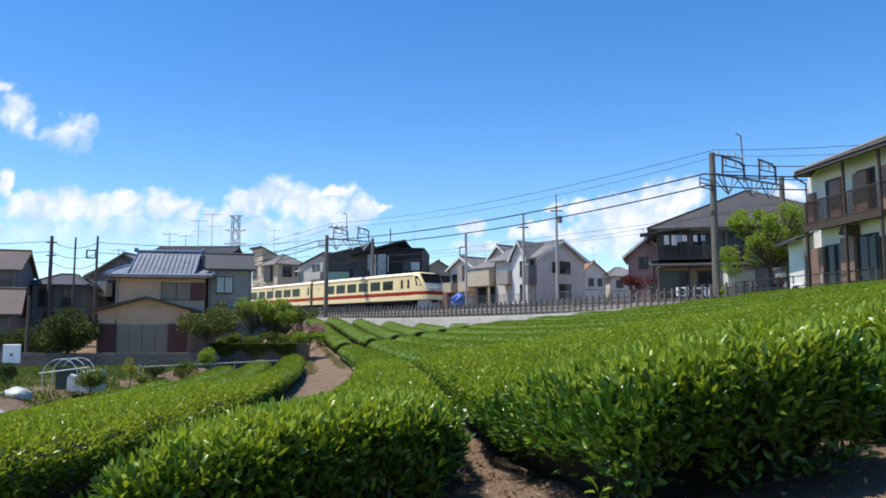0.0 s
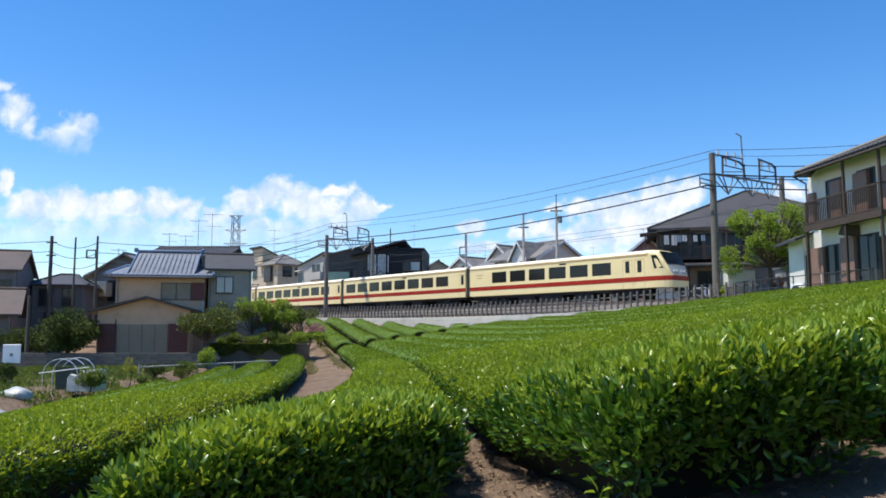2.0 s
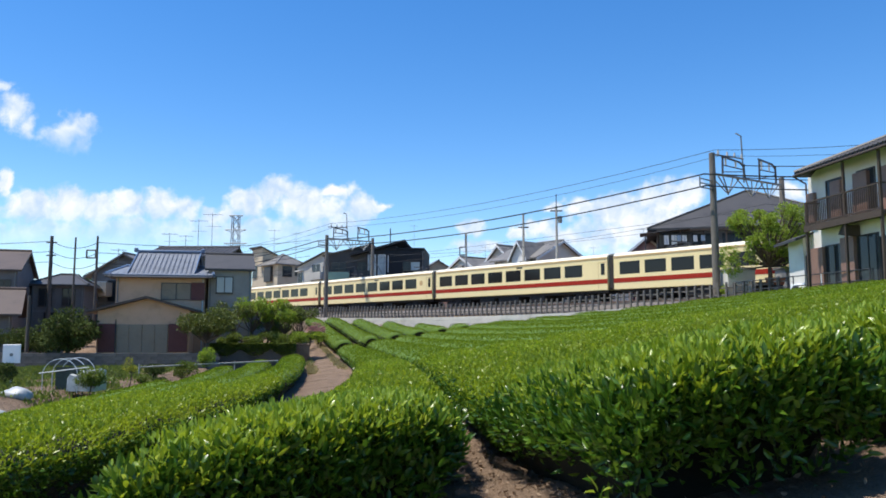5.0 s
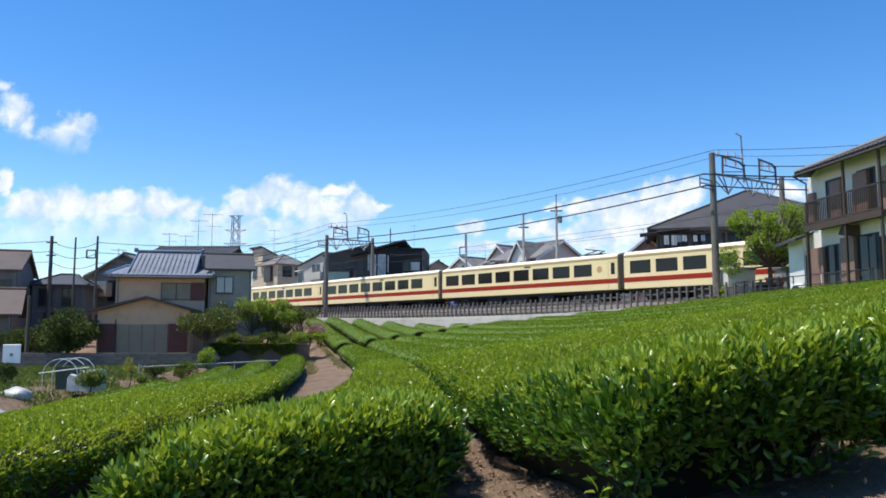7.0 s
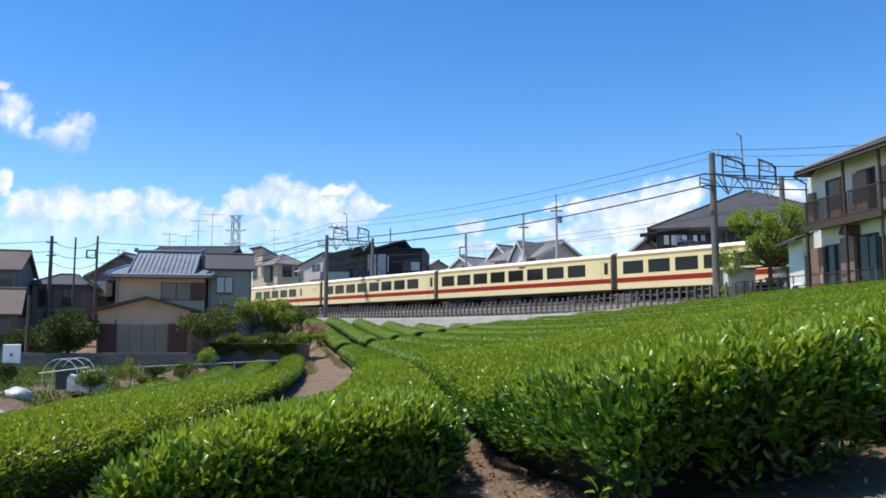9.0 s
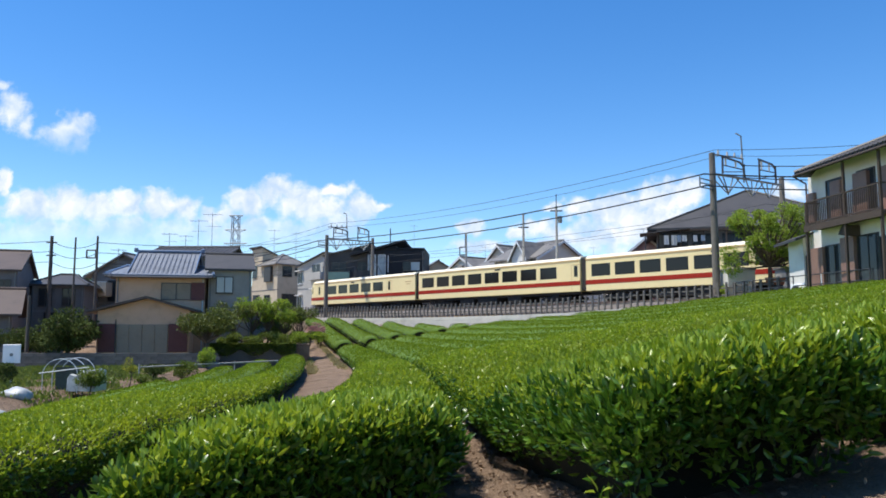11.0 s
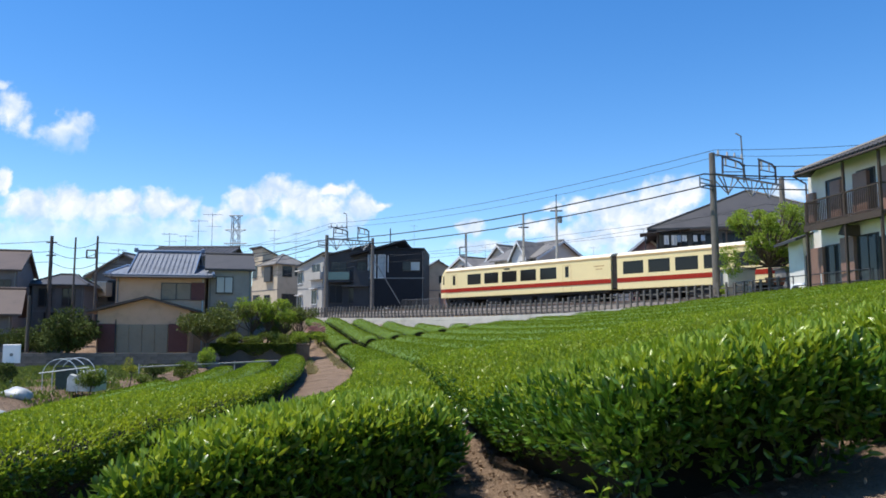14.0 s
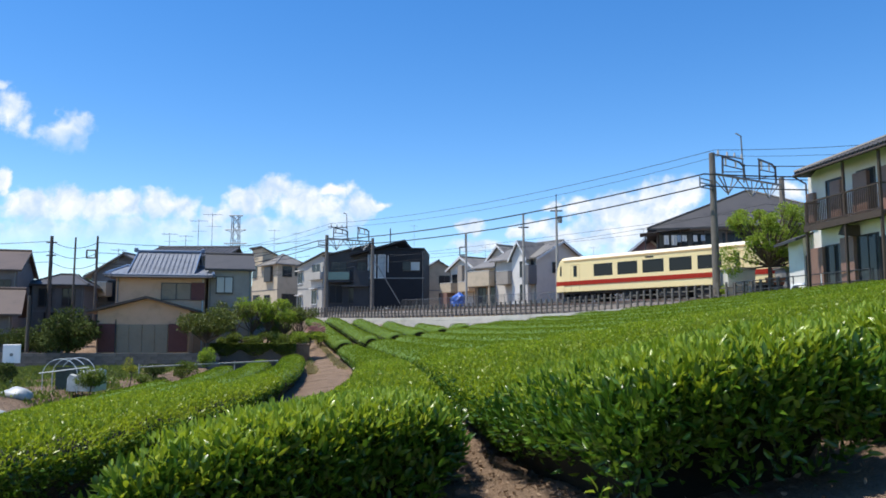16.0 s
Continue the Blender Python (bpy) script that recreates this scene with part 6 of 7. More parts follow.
def build_right_house():
    """White house with brown shutters and a long balcony on the high side of the field."""
    # local x runs from the far corner towards the viewer, the front faces the tea field
    ho = thing("house", "white two-storey house with brown shutters and a dark balcony", "house", pose(17.95, 37.8, 2.0, 0, 0, -82.8), group="houses along the railway")
    L = 11.0
    part("wall", box(B(), 0.0, L, 0.0, 7.0, -1.2, 5.78), M_WHITE, ho)
    bm = B()
    slab(bm, [(0.25, -0.85, 5.66), (L + 0.6, -0.85, 5.6), (L - 2.5, 3.5, 7.4), (3.4, 3.5, 7.4)], 0.14)
    slab(bm, [(L + 0.6, 7.9, 5.85), (-0.6, 7.9, 5.85), (3.4, 3.5, 7.4), (L - 2.5, 3.5, 7.4)], 0.14)
    slab(bm, [(0.25, 7.9, 5.66), (0.25, -0.85, 5.66), (3.4, 3.5, 7.4)], 0.14)
    roof = part("roof", bm, M_DARKTILE, ho)
    bm = B()
    for x in np.arange(0.35, L + 0.5, 0.3):
        k = min(1.0, max(0.05, (x - 0.15) / 3.25))
        rod(bm, (x, -0.87, 5.68), (x, -0.85 + 4.35 * k, 5.68 + 1.73 * k), 0.08, n=6)
    tagged(part("tiling", bm, M_DARKTILE, roof), kind="stuff")
    part("ridge_tiles", rod(rod(B(), (0.25, -0.85, 5.72), (3.4, 3.5, 7.5), 0.12), (3.4, 3.5, 7.5), (L - 2.5, 3.5, 7.5), 0.14), M_DARKTILE, roof)
    part("solar_heater", box(B(), 5.2, 7.4, 0.5, 1.9, 6.75, 7.35, 0.08), M_STEEL, ho, "grey rooftop water heater")
    part("gutter", rod(B(), (0.25, -0.92, 5.54), (L + 0.6, -0.92, 5.5), 0.06, n=8), M_BROWNWOOD, ho)
    part("downpipe", rod(rod(B(), (0.28, -0.88, 5.5), (-0.05, -0.08, 5.25), 0.04, n=6), (-0.05, -0.08, 5.25), (-0.05, -0.08, -0.3), 0.04, n=6), M_BROWNWOOD, ho)
    # upper windows with shutter boxes
    wl = []
    for u, sh in ((1.35, 0), (3.6, 0)):
        window(ho, "front", u + 0.7, 3.3, 1.1, 1.75, 0, 0, glass=M_GLASS, bars=1, sill=False)
    for u, w, z, h in ((0.05, 0.62, 3.25, 1.45), (1.95, 0.75, 3.2, 1.75), (3.6, 0.95, 3.15, 1.85), (5.4, 0.9, 3.1, 1.85)):
        part("shutter_box", box(B(), u, u + w, -0.2, -0.0, z, z + h, 0.02), M_BROWN, ho, "reddish brown shutter box")
    bl = balcony(ho, 0.85, 6.2, -0.8, 0.0, 3.0, 1.15, M_BROWNWOOD, slats=0.13)
    part("fascia_board", box(B(), 0.81, 6.24, -0.85, -0.8, 2.72, 3.02), M_BROWNWOOD, bl)
    for u in (0.87, 3.75, 6.1):
        part("balcony_post", box(B(), u, u + 0.1, -0.8, -0.7, -1.0, 4.1 if u < 1 else 5.5), M_BROWNWOOD, ho)
    # ground floor
    for u, w, z, h in ((0.12, 1.05, 0.0, 2.0), (2.5, 0.95, -0.1, 2.35)):
        part("shutter_box", box(B(), u, u + w, -0.2, 0.0, z, z + h, 0.02), M_BROWN, ho, "reddish brown shutter box")
    window(ho, "front", 1.85, -0.1, 1.25, 2.1, 0, 0, glass=M_GLASS, bars=1, sill=False)
    window(ho, "front", 4.2, -0.2, 1.3, 2.4, 0, 0, glass=M_GLASS, bars=1, sill=False)
    window(ho, "front", 5.6, -0.2, 1.2, 2.2, 0, 0, glass=M_GLASS, bars=1, sill=False)
    part("dark_hood", prism(B(), [(3.0, 2.35), (3.7, 2.2), (3.7, 2.7), (3.35, 2.75)], -0.6, 0.0), M_BROWNWOOD, ho)
    # low wing with a lean-to roof at the far end
    part("wing_wall", prism(B(), [(-1.3, -1.4), (-0.02, -1.4), (-0.02, 2.6), (-1.3, 2.45)], -0.4, 3.0), M_WHITE, ho)
    part("wing_roof", slab(B(), [(-1.7, -0.95, 2.38), (0.25, -0.95, 2.5), (0.25, -0.02, 2.85), (-1.7, -0.02, 2.73)], 0.12), M_DARKTILE, ho)
    part("wing_window", box(B(), -0.02, 0.03, -0.3, -0.06, 0.2, 1.7), M_GLASS, ho)


# ---- plants ----
def crown_points(n, blobs, hollow=0.45):
    """Points in the shells of several uneven clumps."""
    out, nr = [], []
    per = np.array([b[3] * b[4] * b[5] for b in blobs]) ** 0.67
    per = (per / per.sum() * n).astype(int) + 1
    for (x, y, z, rx, ry, rz), k in zip(blobs, per):
        d = rng.normal(0, 1, (k, 3))
        d /= np.linalg.norm(d, axis=1, keepdims=True)
        r = rng.uniform(hollow, 1.08, (k, 1)) ** 0.6
        lump = 1 + 0.18 * np.sin(d[:, :1] * 7 + x) * np.cos(d[:, 1:2] * 6 + z) + 0.12 * np.sin(d[:, 2:] * 11 + y)
        out.append(np.array([x, y, z]) + d * r * lump * np.array([rx, ry, rz]))
        nr.append(d + [0, 0, 0.3])
    return np.concatenate(out), np.concatenate(nr)


def tree(name, label, category, x, y, z, h, blobs, n, leaf, m, trunk=0.12, limbs=True):
    """Tapered trunk, limbs to each clump, crown of many leaves. blobs in metres from the foot."""
    t = thing(name, label, category, Matrix.Translation((x, y, z)))
    bm = B()
    fork = Vector((0.05, 0, h * 0.38))
    rod(bm, (0, 0, -0.3), fork * 0.5 + Vector((0.06, 0, 0)), trunk * 1.2, trunk, 9)
    rod(bm, fork * 0.5 + Vector((0.06, 0, 0)), fork, trunk, trunk * 0.8, 9)
    part("trunk", bm, M_BARK, t, smooth=True)
    if limbs:
        for bx, by, bz, rx, ry, rz in blobs:
            bm = B()
            tip = Vector((bx, by, bz))
            mid = fork.lerp(tip, 0.5) + Vector((random.uniform(-.15, .15), random.uniform(-.15, .15), -0.1))
            rod(bm, fork, mid, trunk * 0.55, trunk * 0.35, 6)
            rod(bm, mid, tip, trunk * 0.35, trunk * 0.12, 6)
            for k in range(3):
                rod(bm, tip.lerp(mid, 0.3), tip + Vector((random.uniform(-rx, rx), random.uniform(-ry, ry), random.uniform(0, rz))) * 0.6, trunk * 0.15, trunk * 0.05, 4)
            part("limb", bm, M_BARK, t)
    p, nr = crown_points(n, blobs)
    leaf_mesh("crown", p, nr, leaf, leaf * 0.62, m, t, 0.9, quad=True)
    return t


def random_blobs(cx, cy, cz, rx, ry, rz, k, size):
    out = []
    for _ in range(k):
        a = random.uniform(0, 2 * math.pi)
        r = math.sqrt(random.random()) * 0.8
        e = random.uniform(-0.7, 0.8)
        s = size * random.uniform(0.7, 1.25)
        out.append((cx + math.cos(a) * r * rx, cy + math.sin(a) * r * ry, cz + e * rz * math.sqrt(max(0.1, 1 - r * r)), s, s, s * 0.75))
    return out


def build_plants():
    tree("tree", "young broadleaf tree with bright green leaves beside the house", "tree", 17.6, 42, 1.8, 4.6, random_blobs(0.45, 0, 3.6, 3.0, 1.8, 2.0, 64, 0.36) + [(-1.9, 0.2, 1.7, 0.55, 0.5, 0.5), (-2.1, 0, 2.4, 0.5, 0.5, 0.45), (1.9, 0, 2.2, 0.6, 0.5, 0.4), (-0.8, 0, 2.2, 0.5, 0.4, 0.4), (1.2, 0.2, 1.9, 0.5, 0.4, 0.4), (2.7, 0.2, 3.2, 0.6, 0.5, 0.5), (2.4, 0.2, 2.6, 0.5, 0.5, 0.4)], 15000, 0.12, M_TREE, 0.13)
    tree("tree", "dark evergreen garden tree behind the wall", "tree", -22.0, 46, -1.9, 3.4, random_blobs(0.1, 0, 2.0, 1.8, 1.4, 1.4, 22, 0.75), 8000, 0.16, M_DARKTREE, 0.12)
    tree("tree", "clipped garden pine with olive green pads", "tree", -13.9, 46, -1.9, 3.3, random_blobs(0, 0, 2.5, 1.7, 1.2, 0.75, 22, 0.5), 8000, 0.12, M_PINE, 0.13)
    for x, y, z, r, h, k in ((-13.9, 54, -1.6, 1.5, 1.3, 16), (-12.0, 55, -1.4, 1.5, 1.3, 16), (-12.0, 57, -1.1, 1.3, 1.0, 12), (-12.6, 61, -0.4, 1.8, 1.2, 14), (-13.1, 49.0, -0.9, 1.5, 1.1, 20), (-12.1, 49.6, -0.75, 1.7, 1.2, 22), (-11.2, 50.0, -0.65, 1.4, 1.2, 20), (-10.2, 50.3, -0.85, 1.6, 0.9, 20), (-9.3, 50.6, -1.0, 1.5, 0.8, 18)):
        tree("shrub", "spreading garden shrub with olive green leaves", "shrub", x, y, z, 1.9, random_blobs(0, 0, 2.05 if y < 53 else 1.75, r, r * 0.8, h * 0.75, k, 0.34), 2600, 0.12, M_TREE if x in (-12.1, -11.2, -10.2) else M_PINE if x in (-13.1, -9.3) else M_BUSH, 0.06)
    for x, y, z, r in ((-8.9, 57, -0.4, 1.1), (-10.6, 55.5, -0.5, 1.2), (-13.2, 48.1, -0.65, 0.7), (-12.4, 48.0, -0.4, 0.9), (-11.6, 48.4, -0.55, 0.8), (-10.8, 48.9, -0.3, 1.0), (-10.1, 48.8, -0.6, 0.7), (-9.3, 49.3, -0.35, 1.0), (-8.5, 50.0, -0.3, 0.9)):
        tree("shrub", "low clipped shrub on the bank", "shrub", x, y, z - 0.3, 0.6, random_blobs(0, 0, 0.3, r, r * 0.8, 0.22, 11, 0.27), 2000, 0.1, M_BUSH if x < -10 else M_TREE, 0.05)
    tree("azalea", "azalea shrub with faded pink blossom", "shrub", -9.3, 58.5, -0.6, 1.0, random_blobs(0, 0, 0.75, 0.9, 0.6, 0.35, 7, 0.36), 1400, 0.1, M_FLOWER, 0.05)
    tree("japanese_maple", "small dark red maple in front of the pink house", "tree", 15.6, 64, 2.4, 2.2, random_blobs(0.3, 0, 1.8, 1.7, 1.0, 0.5, 16, 0.4), 3600, 0.11, M_MAPLE, 0.07)
    for x, y, z, r, hh, m in ((-16.5, 29.5, -2.0, 0.45, 0.75, M_DARKTREE), (-12.55, 28.0, -2.1, 0.36, 0.8, M_BUSH), (-11.9, 36.5, -2.0, 0.5, 0.5, M_BUSH), (-11.3, 37.5, -2.0, 0.35, 1.0, M_TREE), (-13.6, 37.0, -2.0, 0.4, 0.3, M_DARKTREE), (-15.4, 27.0, -2.1, 0.5, 0.25, M_BUSH)):
        tree("garden_plant", "leafy vegetable plant in the kitchen garden", "plant", x, y, z, hh * 1.3, random_blobs(0, 0, hh * 0.65, r, r, hh * 0.55, 11, 0.25), 1500, 0.09, m, 0.02)
    random.seed(11)
    for i in range(14):
        x, y = -15.2 + 0.42 * i + random.uniform(-.2, .2), 33 + (i * 5) % 9 + random.uniform(-.5, .5)
        tree("garden_plant", "low leafy vegetable plant in the kitchen garden", "plant", x, y, float(ground_z(x, y)), 0.3, random_blobs(0, 0, 0.16, 0.4, 0.4, 0.12, 5, 0.22), 400, 0.09, (M_DARKTREE, M_BUSH, M_PINE)[i % 3], 0.02)
    # weeds and rough grass on the garden soil and beside the path
    base = thing("weeds", "patchy weeds and rough grass in the kitchen garden", "grass", kind="stuff")
    n = 42000
    x, y = rng.uniform(-27, -8.6, n), rng.uniform(23, 46, n)
    keep = (np.sin(x * 1.7 + 0.6 * y) + np.sin(y * 1.3 - x * 0.4) + rng.normal(0, 0.7, n) > -0.3) & (x < bend(y) - 10.4)
    x2, y2 = rng.uniform(-14, -6.5, 5000), rng.uniform(46, 72, 5000)
    k2 = (x2 < bend(y2) - 2.9) & (across(x2, y2) < -6) & (x2 > bend(y2) - 6.5)
    x, y = np.r_[x[keep], x2[k2]], np.r_[y[keep], y2[k2]]
    p = np.stack([x, y, ground_z(x, y) + 0.06], 1)
    leaf_mesh("blades", p, np.tile([0, 0, 1.0], (len(p), 1)), 0.24, 0.07, M_BUSH, base, 0.5, quad=True)
    verge = thing("dry_grass", "dry straw-coloured grass along the dirt path", "grass", kind="stuff")
    n = 9000
    y = rng.uniform(38, 66, n)
    x = bend(y) + np.where(rng.random(n) < 0.5, rng.normal(-3.1, 0.12, n), rng.normal(-1.6, 0.1, n))
    keep = (np.sin(y * 1.9) + np.sin(y * 0.7 + x * 3) + rng.normal(0, 0.6, n) > 0.0) & (across(x, y) < -6)
    p = np.stack([x[keep], y[keep], ground_z(x[keep], y[keep]) + 0.04], 1)
    leaf_mesh("blades", p, np.tile([0, 0, 1.0], (len(p), 1)), 0.2, 0.05, M_STRAW, verge, 0.7, quad=True)
    creeper = thing("creeper", "green creeper hanging over the bank wall", "plant", kind="stuff")
    n = 5000
    k = rng.random(n)
    p = np.stack([-13.9 + 4.9 * k + 0.04, 46.9 + 1.3 * k - 0.2 - 0.08 * rng.random(n), -0.68 - 0.75 * rng.random(n) ** 1.7 * (0.4 + 0.6 * np.abs(np.sin(9 * k)))], 1)
    leaf_mesh("foliage", p, np.tile([0.2, -0.9, 0.1], (n, 1)), 0.11, 0.07, M_BUSH, creeper, 0.6, quad=True)
    tree("rape_flowers", "clump of yellow flowering rape", "plant", -13.1, 33, -2.0, 0.9, random_blobs(0, 0, 0.6, 0.3, 0.3, 0.4, 9, 0.15), 500, 0.06, M_YELLOW, 0.02)
    tree("shrub", "dark creeper at the foot of the gantry pole", "shrub", 15.9, 44.2, 1.6, 1.2, random_blobs(0, 0, 0.8, 0.3, 0.3, 0.5, 5, 0.3), 700, 0.11, M_TREE, 0.03)
    for x, z in ((-28.4, -1.9), (-26.3, -1.9), (-24.6, -1.9), (-19.7, -1.9)):
        tree("shrub", "dark green hedge shrub behind the garden wall", "shrub", x, 48.6, z, 2.4, random_blobs(0, 0, 1.5, 1.1, 0.8, 0.8, 8, 0.6), 2600, 0.14, M_DARKTREE, 0.06)


# ---- garden and yard things ----
def build_yard():
    w = thing("garden_wall", "stained concrete block garden wall", "wall", Matrix.Translation((-20, 45.5, -2.2)), kind="structure")
    bm = box(B(), -0.395, 0.395, -0.075, 0.075, 0.004, 0.196, 0.008)
    me = mesh_of(bm, "block")
    me.materials.append(M_BLOCK)
    part("mortar_core", box(B(), -12.5, 7.0, -0.06, 0.06, 0, 0.99), M_CONC_D, w)
    for r in range(5):
        for i in range(24):
            ob = new("block", me)
            ob.parent = w
            ob.location = (-12.1 + 0.8 * i + (0.4 if r % 2 else 0), 0, r * 0.2)
    # bank wall below the shrubs beside the path
    bw = part("bank_wall", line_wall(((-13.9, 46.9), (-9.0, 48.2)), -2.3, -0.72, 0.3, 0.04), M_CONC_D)
    tagged(bw, "dark stained concrete bank wall beside the dirt path", "wall", kind="structure")
    bank = part("bank", line_wall(((-13.6, 48.55), (-8.6, 49.9)), -2.3, -0.78, 2.8, 0.04), M_SOIL)
    tagged(bank, "planted soil bank behind the concrete wall", "ground", kind="structure")
    # sign board
    s = thing("sign_board", "white square notice board on a thin post", "sign", Matrix.Translation((-16.45, 30, -2.0)))
    part("board", box(B(), -0.34, 0.34, -0.02, 0.02, 0.82, 1.53, 0.01), M_SIGN, s)
    part("symbol", box(B(), -0.06, 0.06, -0.028, -0.021, 1.08, 1.2), M_STEEL, s)
    part("post", box(B(), -0.03, 0.03, 0.022, 0.07, -0.2, 1.4), M_METAL, s)
    # tunnel frame with net and sheet
    t = thing("garden_tunnel_frame", "arched pipe frame with dark net in the kitchen garden", "garden frame", Matrix.Translation((-13.6, 28, -2.05)))
    for dy in (0, 0.7, 1.4):
        bm = B()
        prev = None
        for i in range(15):
            a = math.pi * i / 14
            p = Vector((-0.62 * math.cos(a), dy, 0.55 + 0.55 * math.sin(a)))
            if prev is not None:
                rod(bm, prev, p, 0.016, n=5)
            prev = p
        rod(bm, (-0.62, dy, -0.1), (-0.62, dy, 0.55), 0.016, n=5)
        rod(bm, (0.62, dy, -0.1), (0.62, dy, 0.55), 0.016, n=5)
        part("hoop", bm, M_PIPE, t)
    part("top_bar", rod(B(), (-0.7, -0.1, 0.6), (1.1, -0.2, 0.82), 0.022, n=6), M_PIPE, t)
    part("net", box(B(), -0.3, 0.55, 0.3, 0.34, 0, 0.8), M_NET, t)
    b = thing("covered_bed", "vegetable bed covered with a white plastic sheet", "garden bed", Matrix.Translation((-12.9, 28.6, -2.1)))
    part("sheet", ring_loft(B(), [[(x, -0.5, 0), (x, -0.45, 0.68 + k), (x, 0, 0.8 + k), (x, 0.45, 0.7), (x, 0.5, 0)] for x, k in ((-0.5, -0.22), (-0.42, -0.1), (-0.2, -0.15), (0.0, -0.05), (0.2, -0.12), (0.42, 0.02), (0.5, -0.1))]), M_NETSHEET, b)
    for x, y, r, hgt in ((-12.9, 22.5, 0.6, 0.3), (-12.4, 23.4, 0.45, 0.26), (-13.8, 25.6, 0.5, 0.3)):
        bm = B()
        bmesh.ops.create_icosphere(bm, subdivisions=3, radius=1)
        for v in bm.verts:
            k = 1 + 0.22 * noise.noise(v.co * 1.9 + Vector((x, y, 0)))
            v.co = Vector((v.co.x * r * k, v.co.y * r * 0.7 * k, max(-0.1, v.co.z * hgt * k)))
        ob = part("plastic_sheet", bm, M_SHEET, smooth=True)
        ob.location = (x, y, float(ground_z(x, y)))
        tagged(ob, "crumpled white plastic sheet over garden soil", "plastic sheet", group="garden sheets")
    # low bamboo rail beside the garden
    f = thing("garden_rail", "low pale rail along the kitchen garden", "fence", Matrix.Translation((-12, 36, -2.0)))
    part("rail", rod(B(), (-1.5, -1, 0.45), (3.6, 4, 0.55), 0.035, n=6), M_POLE, f)
    for k in (0, 0.33, 0.66, 1):
        part("stake", rod(B(), (-1.5 + 5.1 * k, -1 + 5 * k, -0.2), (-1.5 + 5.1 * k, -1 + 5 * k, 0.6), 0.03, n=6), M_POLE, f)
    # block pillar, meter box and wire fence by the tree
    p = thing("concrete_shed", "small pale concrete shed beside the tree", "shed", Matrix.Translation((16.75, 43.6, 1.7)))
    part("wall", box(B(), -0.8, 0.75, 0, 1.2, -0.2, 1.75, 0.02), M_CONC_W, p)
    part("lid", box(B(), -0.85, 0.8, -0.05, 1.25, 1.754, 1.86, 0.02), M_CONC, p)
    p = thing("concrete_shed", "grey block outbuilding behind the tree", "shed", Matrix.Translation((20.3, 43.5, 1.8)))
    part("wall", box(B(), -1.1, 1.3, 0, 1.5, -0.2, 1.75, 0.02), M_CONC, p)
    part("lid", box(B(), -1.2, 1.4, -0.1, 1.6, 1.754, 1.84, 0.02), M_GREYTILE, p)
    f = thing("pipe_fence", "thin steel pipe fence along the top of the field", "fence", Matrix.Translation((17, 41, 1.7)))
    a, b = Vector((-0.9, 2.2, 0)), Vector((1.4, -7.5, 0))
    n = 9
    for i in range(n):
        q = a.lerp(b, i / (n - 1))
        part("post", rod(B(), q + Vector((0, 0, -0.2)), q + Vector((0, 0, 1.05)), 0.03, n=6), M_STEEL_D, f)
    for z in (0.55, 1.02):
        part("rail", rod(B(), a + Vector((0, 0, z)), b + Vector((0, 0, z)), 0.025, n=6), M_STEEL_D, f)
    f = thing("planter", "terracotta trough planter under the tree", "planter", Matrix.Translation((18.1, 42.4, 2.55)))
    part("trough", ring_loft(B(), [[(-0.4, -0.16, 0), (0.4, -0.16, 0), (0.4, 0.16, 0), (-0.4, 0.16, 0)], [(-0.5, -0.2, 0.4), (0.5, -0.2, 0.4), (0.5, 0.2, 0.4), (-0.5, 0.2, 0.4)]]), M_TERRA, f)
    part("stand", box(B(), -0.35, 0.35, -0.14, 0.14, -0.9, -0.004), M_STEEL_D, f)
    # things along the foot of the white house
    ac0 = thing("air_conditioner", "white outdoor air-conditioner unit", "air conditioner", pose(17.62, 38.3, 1.75, 0, 0, -60), group="outdoor units")
    part("casing", box(B(), -0.4, 0.4, -0.32, -0.02, 0, 0.6, 0.02), M_SIGN, ac0)
    part("fan_grille", rod(B(), (-0.1, -0.323, 0.3), (-0.1, -0.335, 0.3), 0.23, n=18), M_STEEL_D, ac0)
    for x, y, m, lab in ((17.6, 34.2, M_TERRA, "terracotta flower pot with a small plant"), (17.3, 36.6, M_SIGN, "white plastic planter with a small plant"), (17.5, 34.7, M_TAN, "yellow-brown flower pot with a small plant")):
        p = thing("flower_pot", lab, "flower pot", Matrix.Translation((x, y, float(ground_z(x, y)) + 0.02)), group="pots by the house")
        part("pot", rod(B(), (0, 0, 0), (0, 0, 0.3), 0.13, 0.18, 14), m, p)
        pts, nr = crown_points(160, [(0, 0, 0.42, 0.18, 0.18, 0.16)], 0.2)
        leaf_mesh("foliage", pts, nr, 0.08, 0.04, M_TREE, p, 0.8, quad=True)
    p = thing("towel", "white towel hung on the pipe fence", "towel", Matrix.Translation((18.0, 36.75, 2.0)))
    part("cloth", box(B(), -0.16, 0.16, -0.03, 0.03, 0.15, 0.75, 0.012), M_CLOTH, p)
    # tarpaulin and small boxes across the line
    for x, y, z, w, h, m, lab in ((1.7, 84, 2.6, 1.6, 1.5, M_TARP, "blue tarpaulin draped over stored goods"),):
        ob = thing("covered_pile", lab, "pile", Matrix.Translation((x, y, z)))
        bm = B()
        bmesh.ops.create_icosphere(bm, subdivisions=3, radius=1)
        for v in bm.verts:
            k = 1 + 0.25 * noise.noise(v.co * 2.3 + Vector((x, 0, 0)))
            v.co = Vector((v.co.x * w * 0.6 * k, v.co.y * 0.6 * k, max(0, (v.co.z * 0.75 + 0.35) * h * 0.9 * k)))
        part("cover", bm, m, ob, smooth=False)
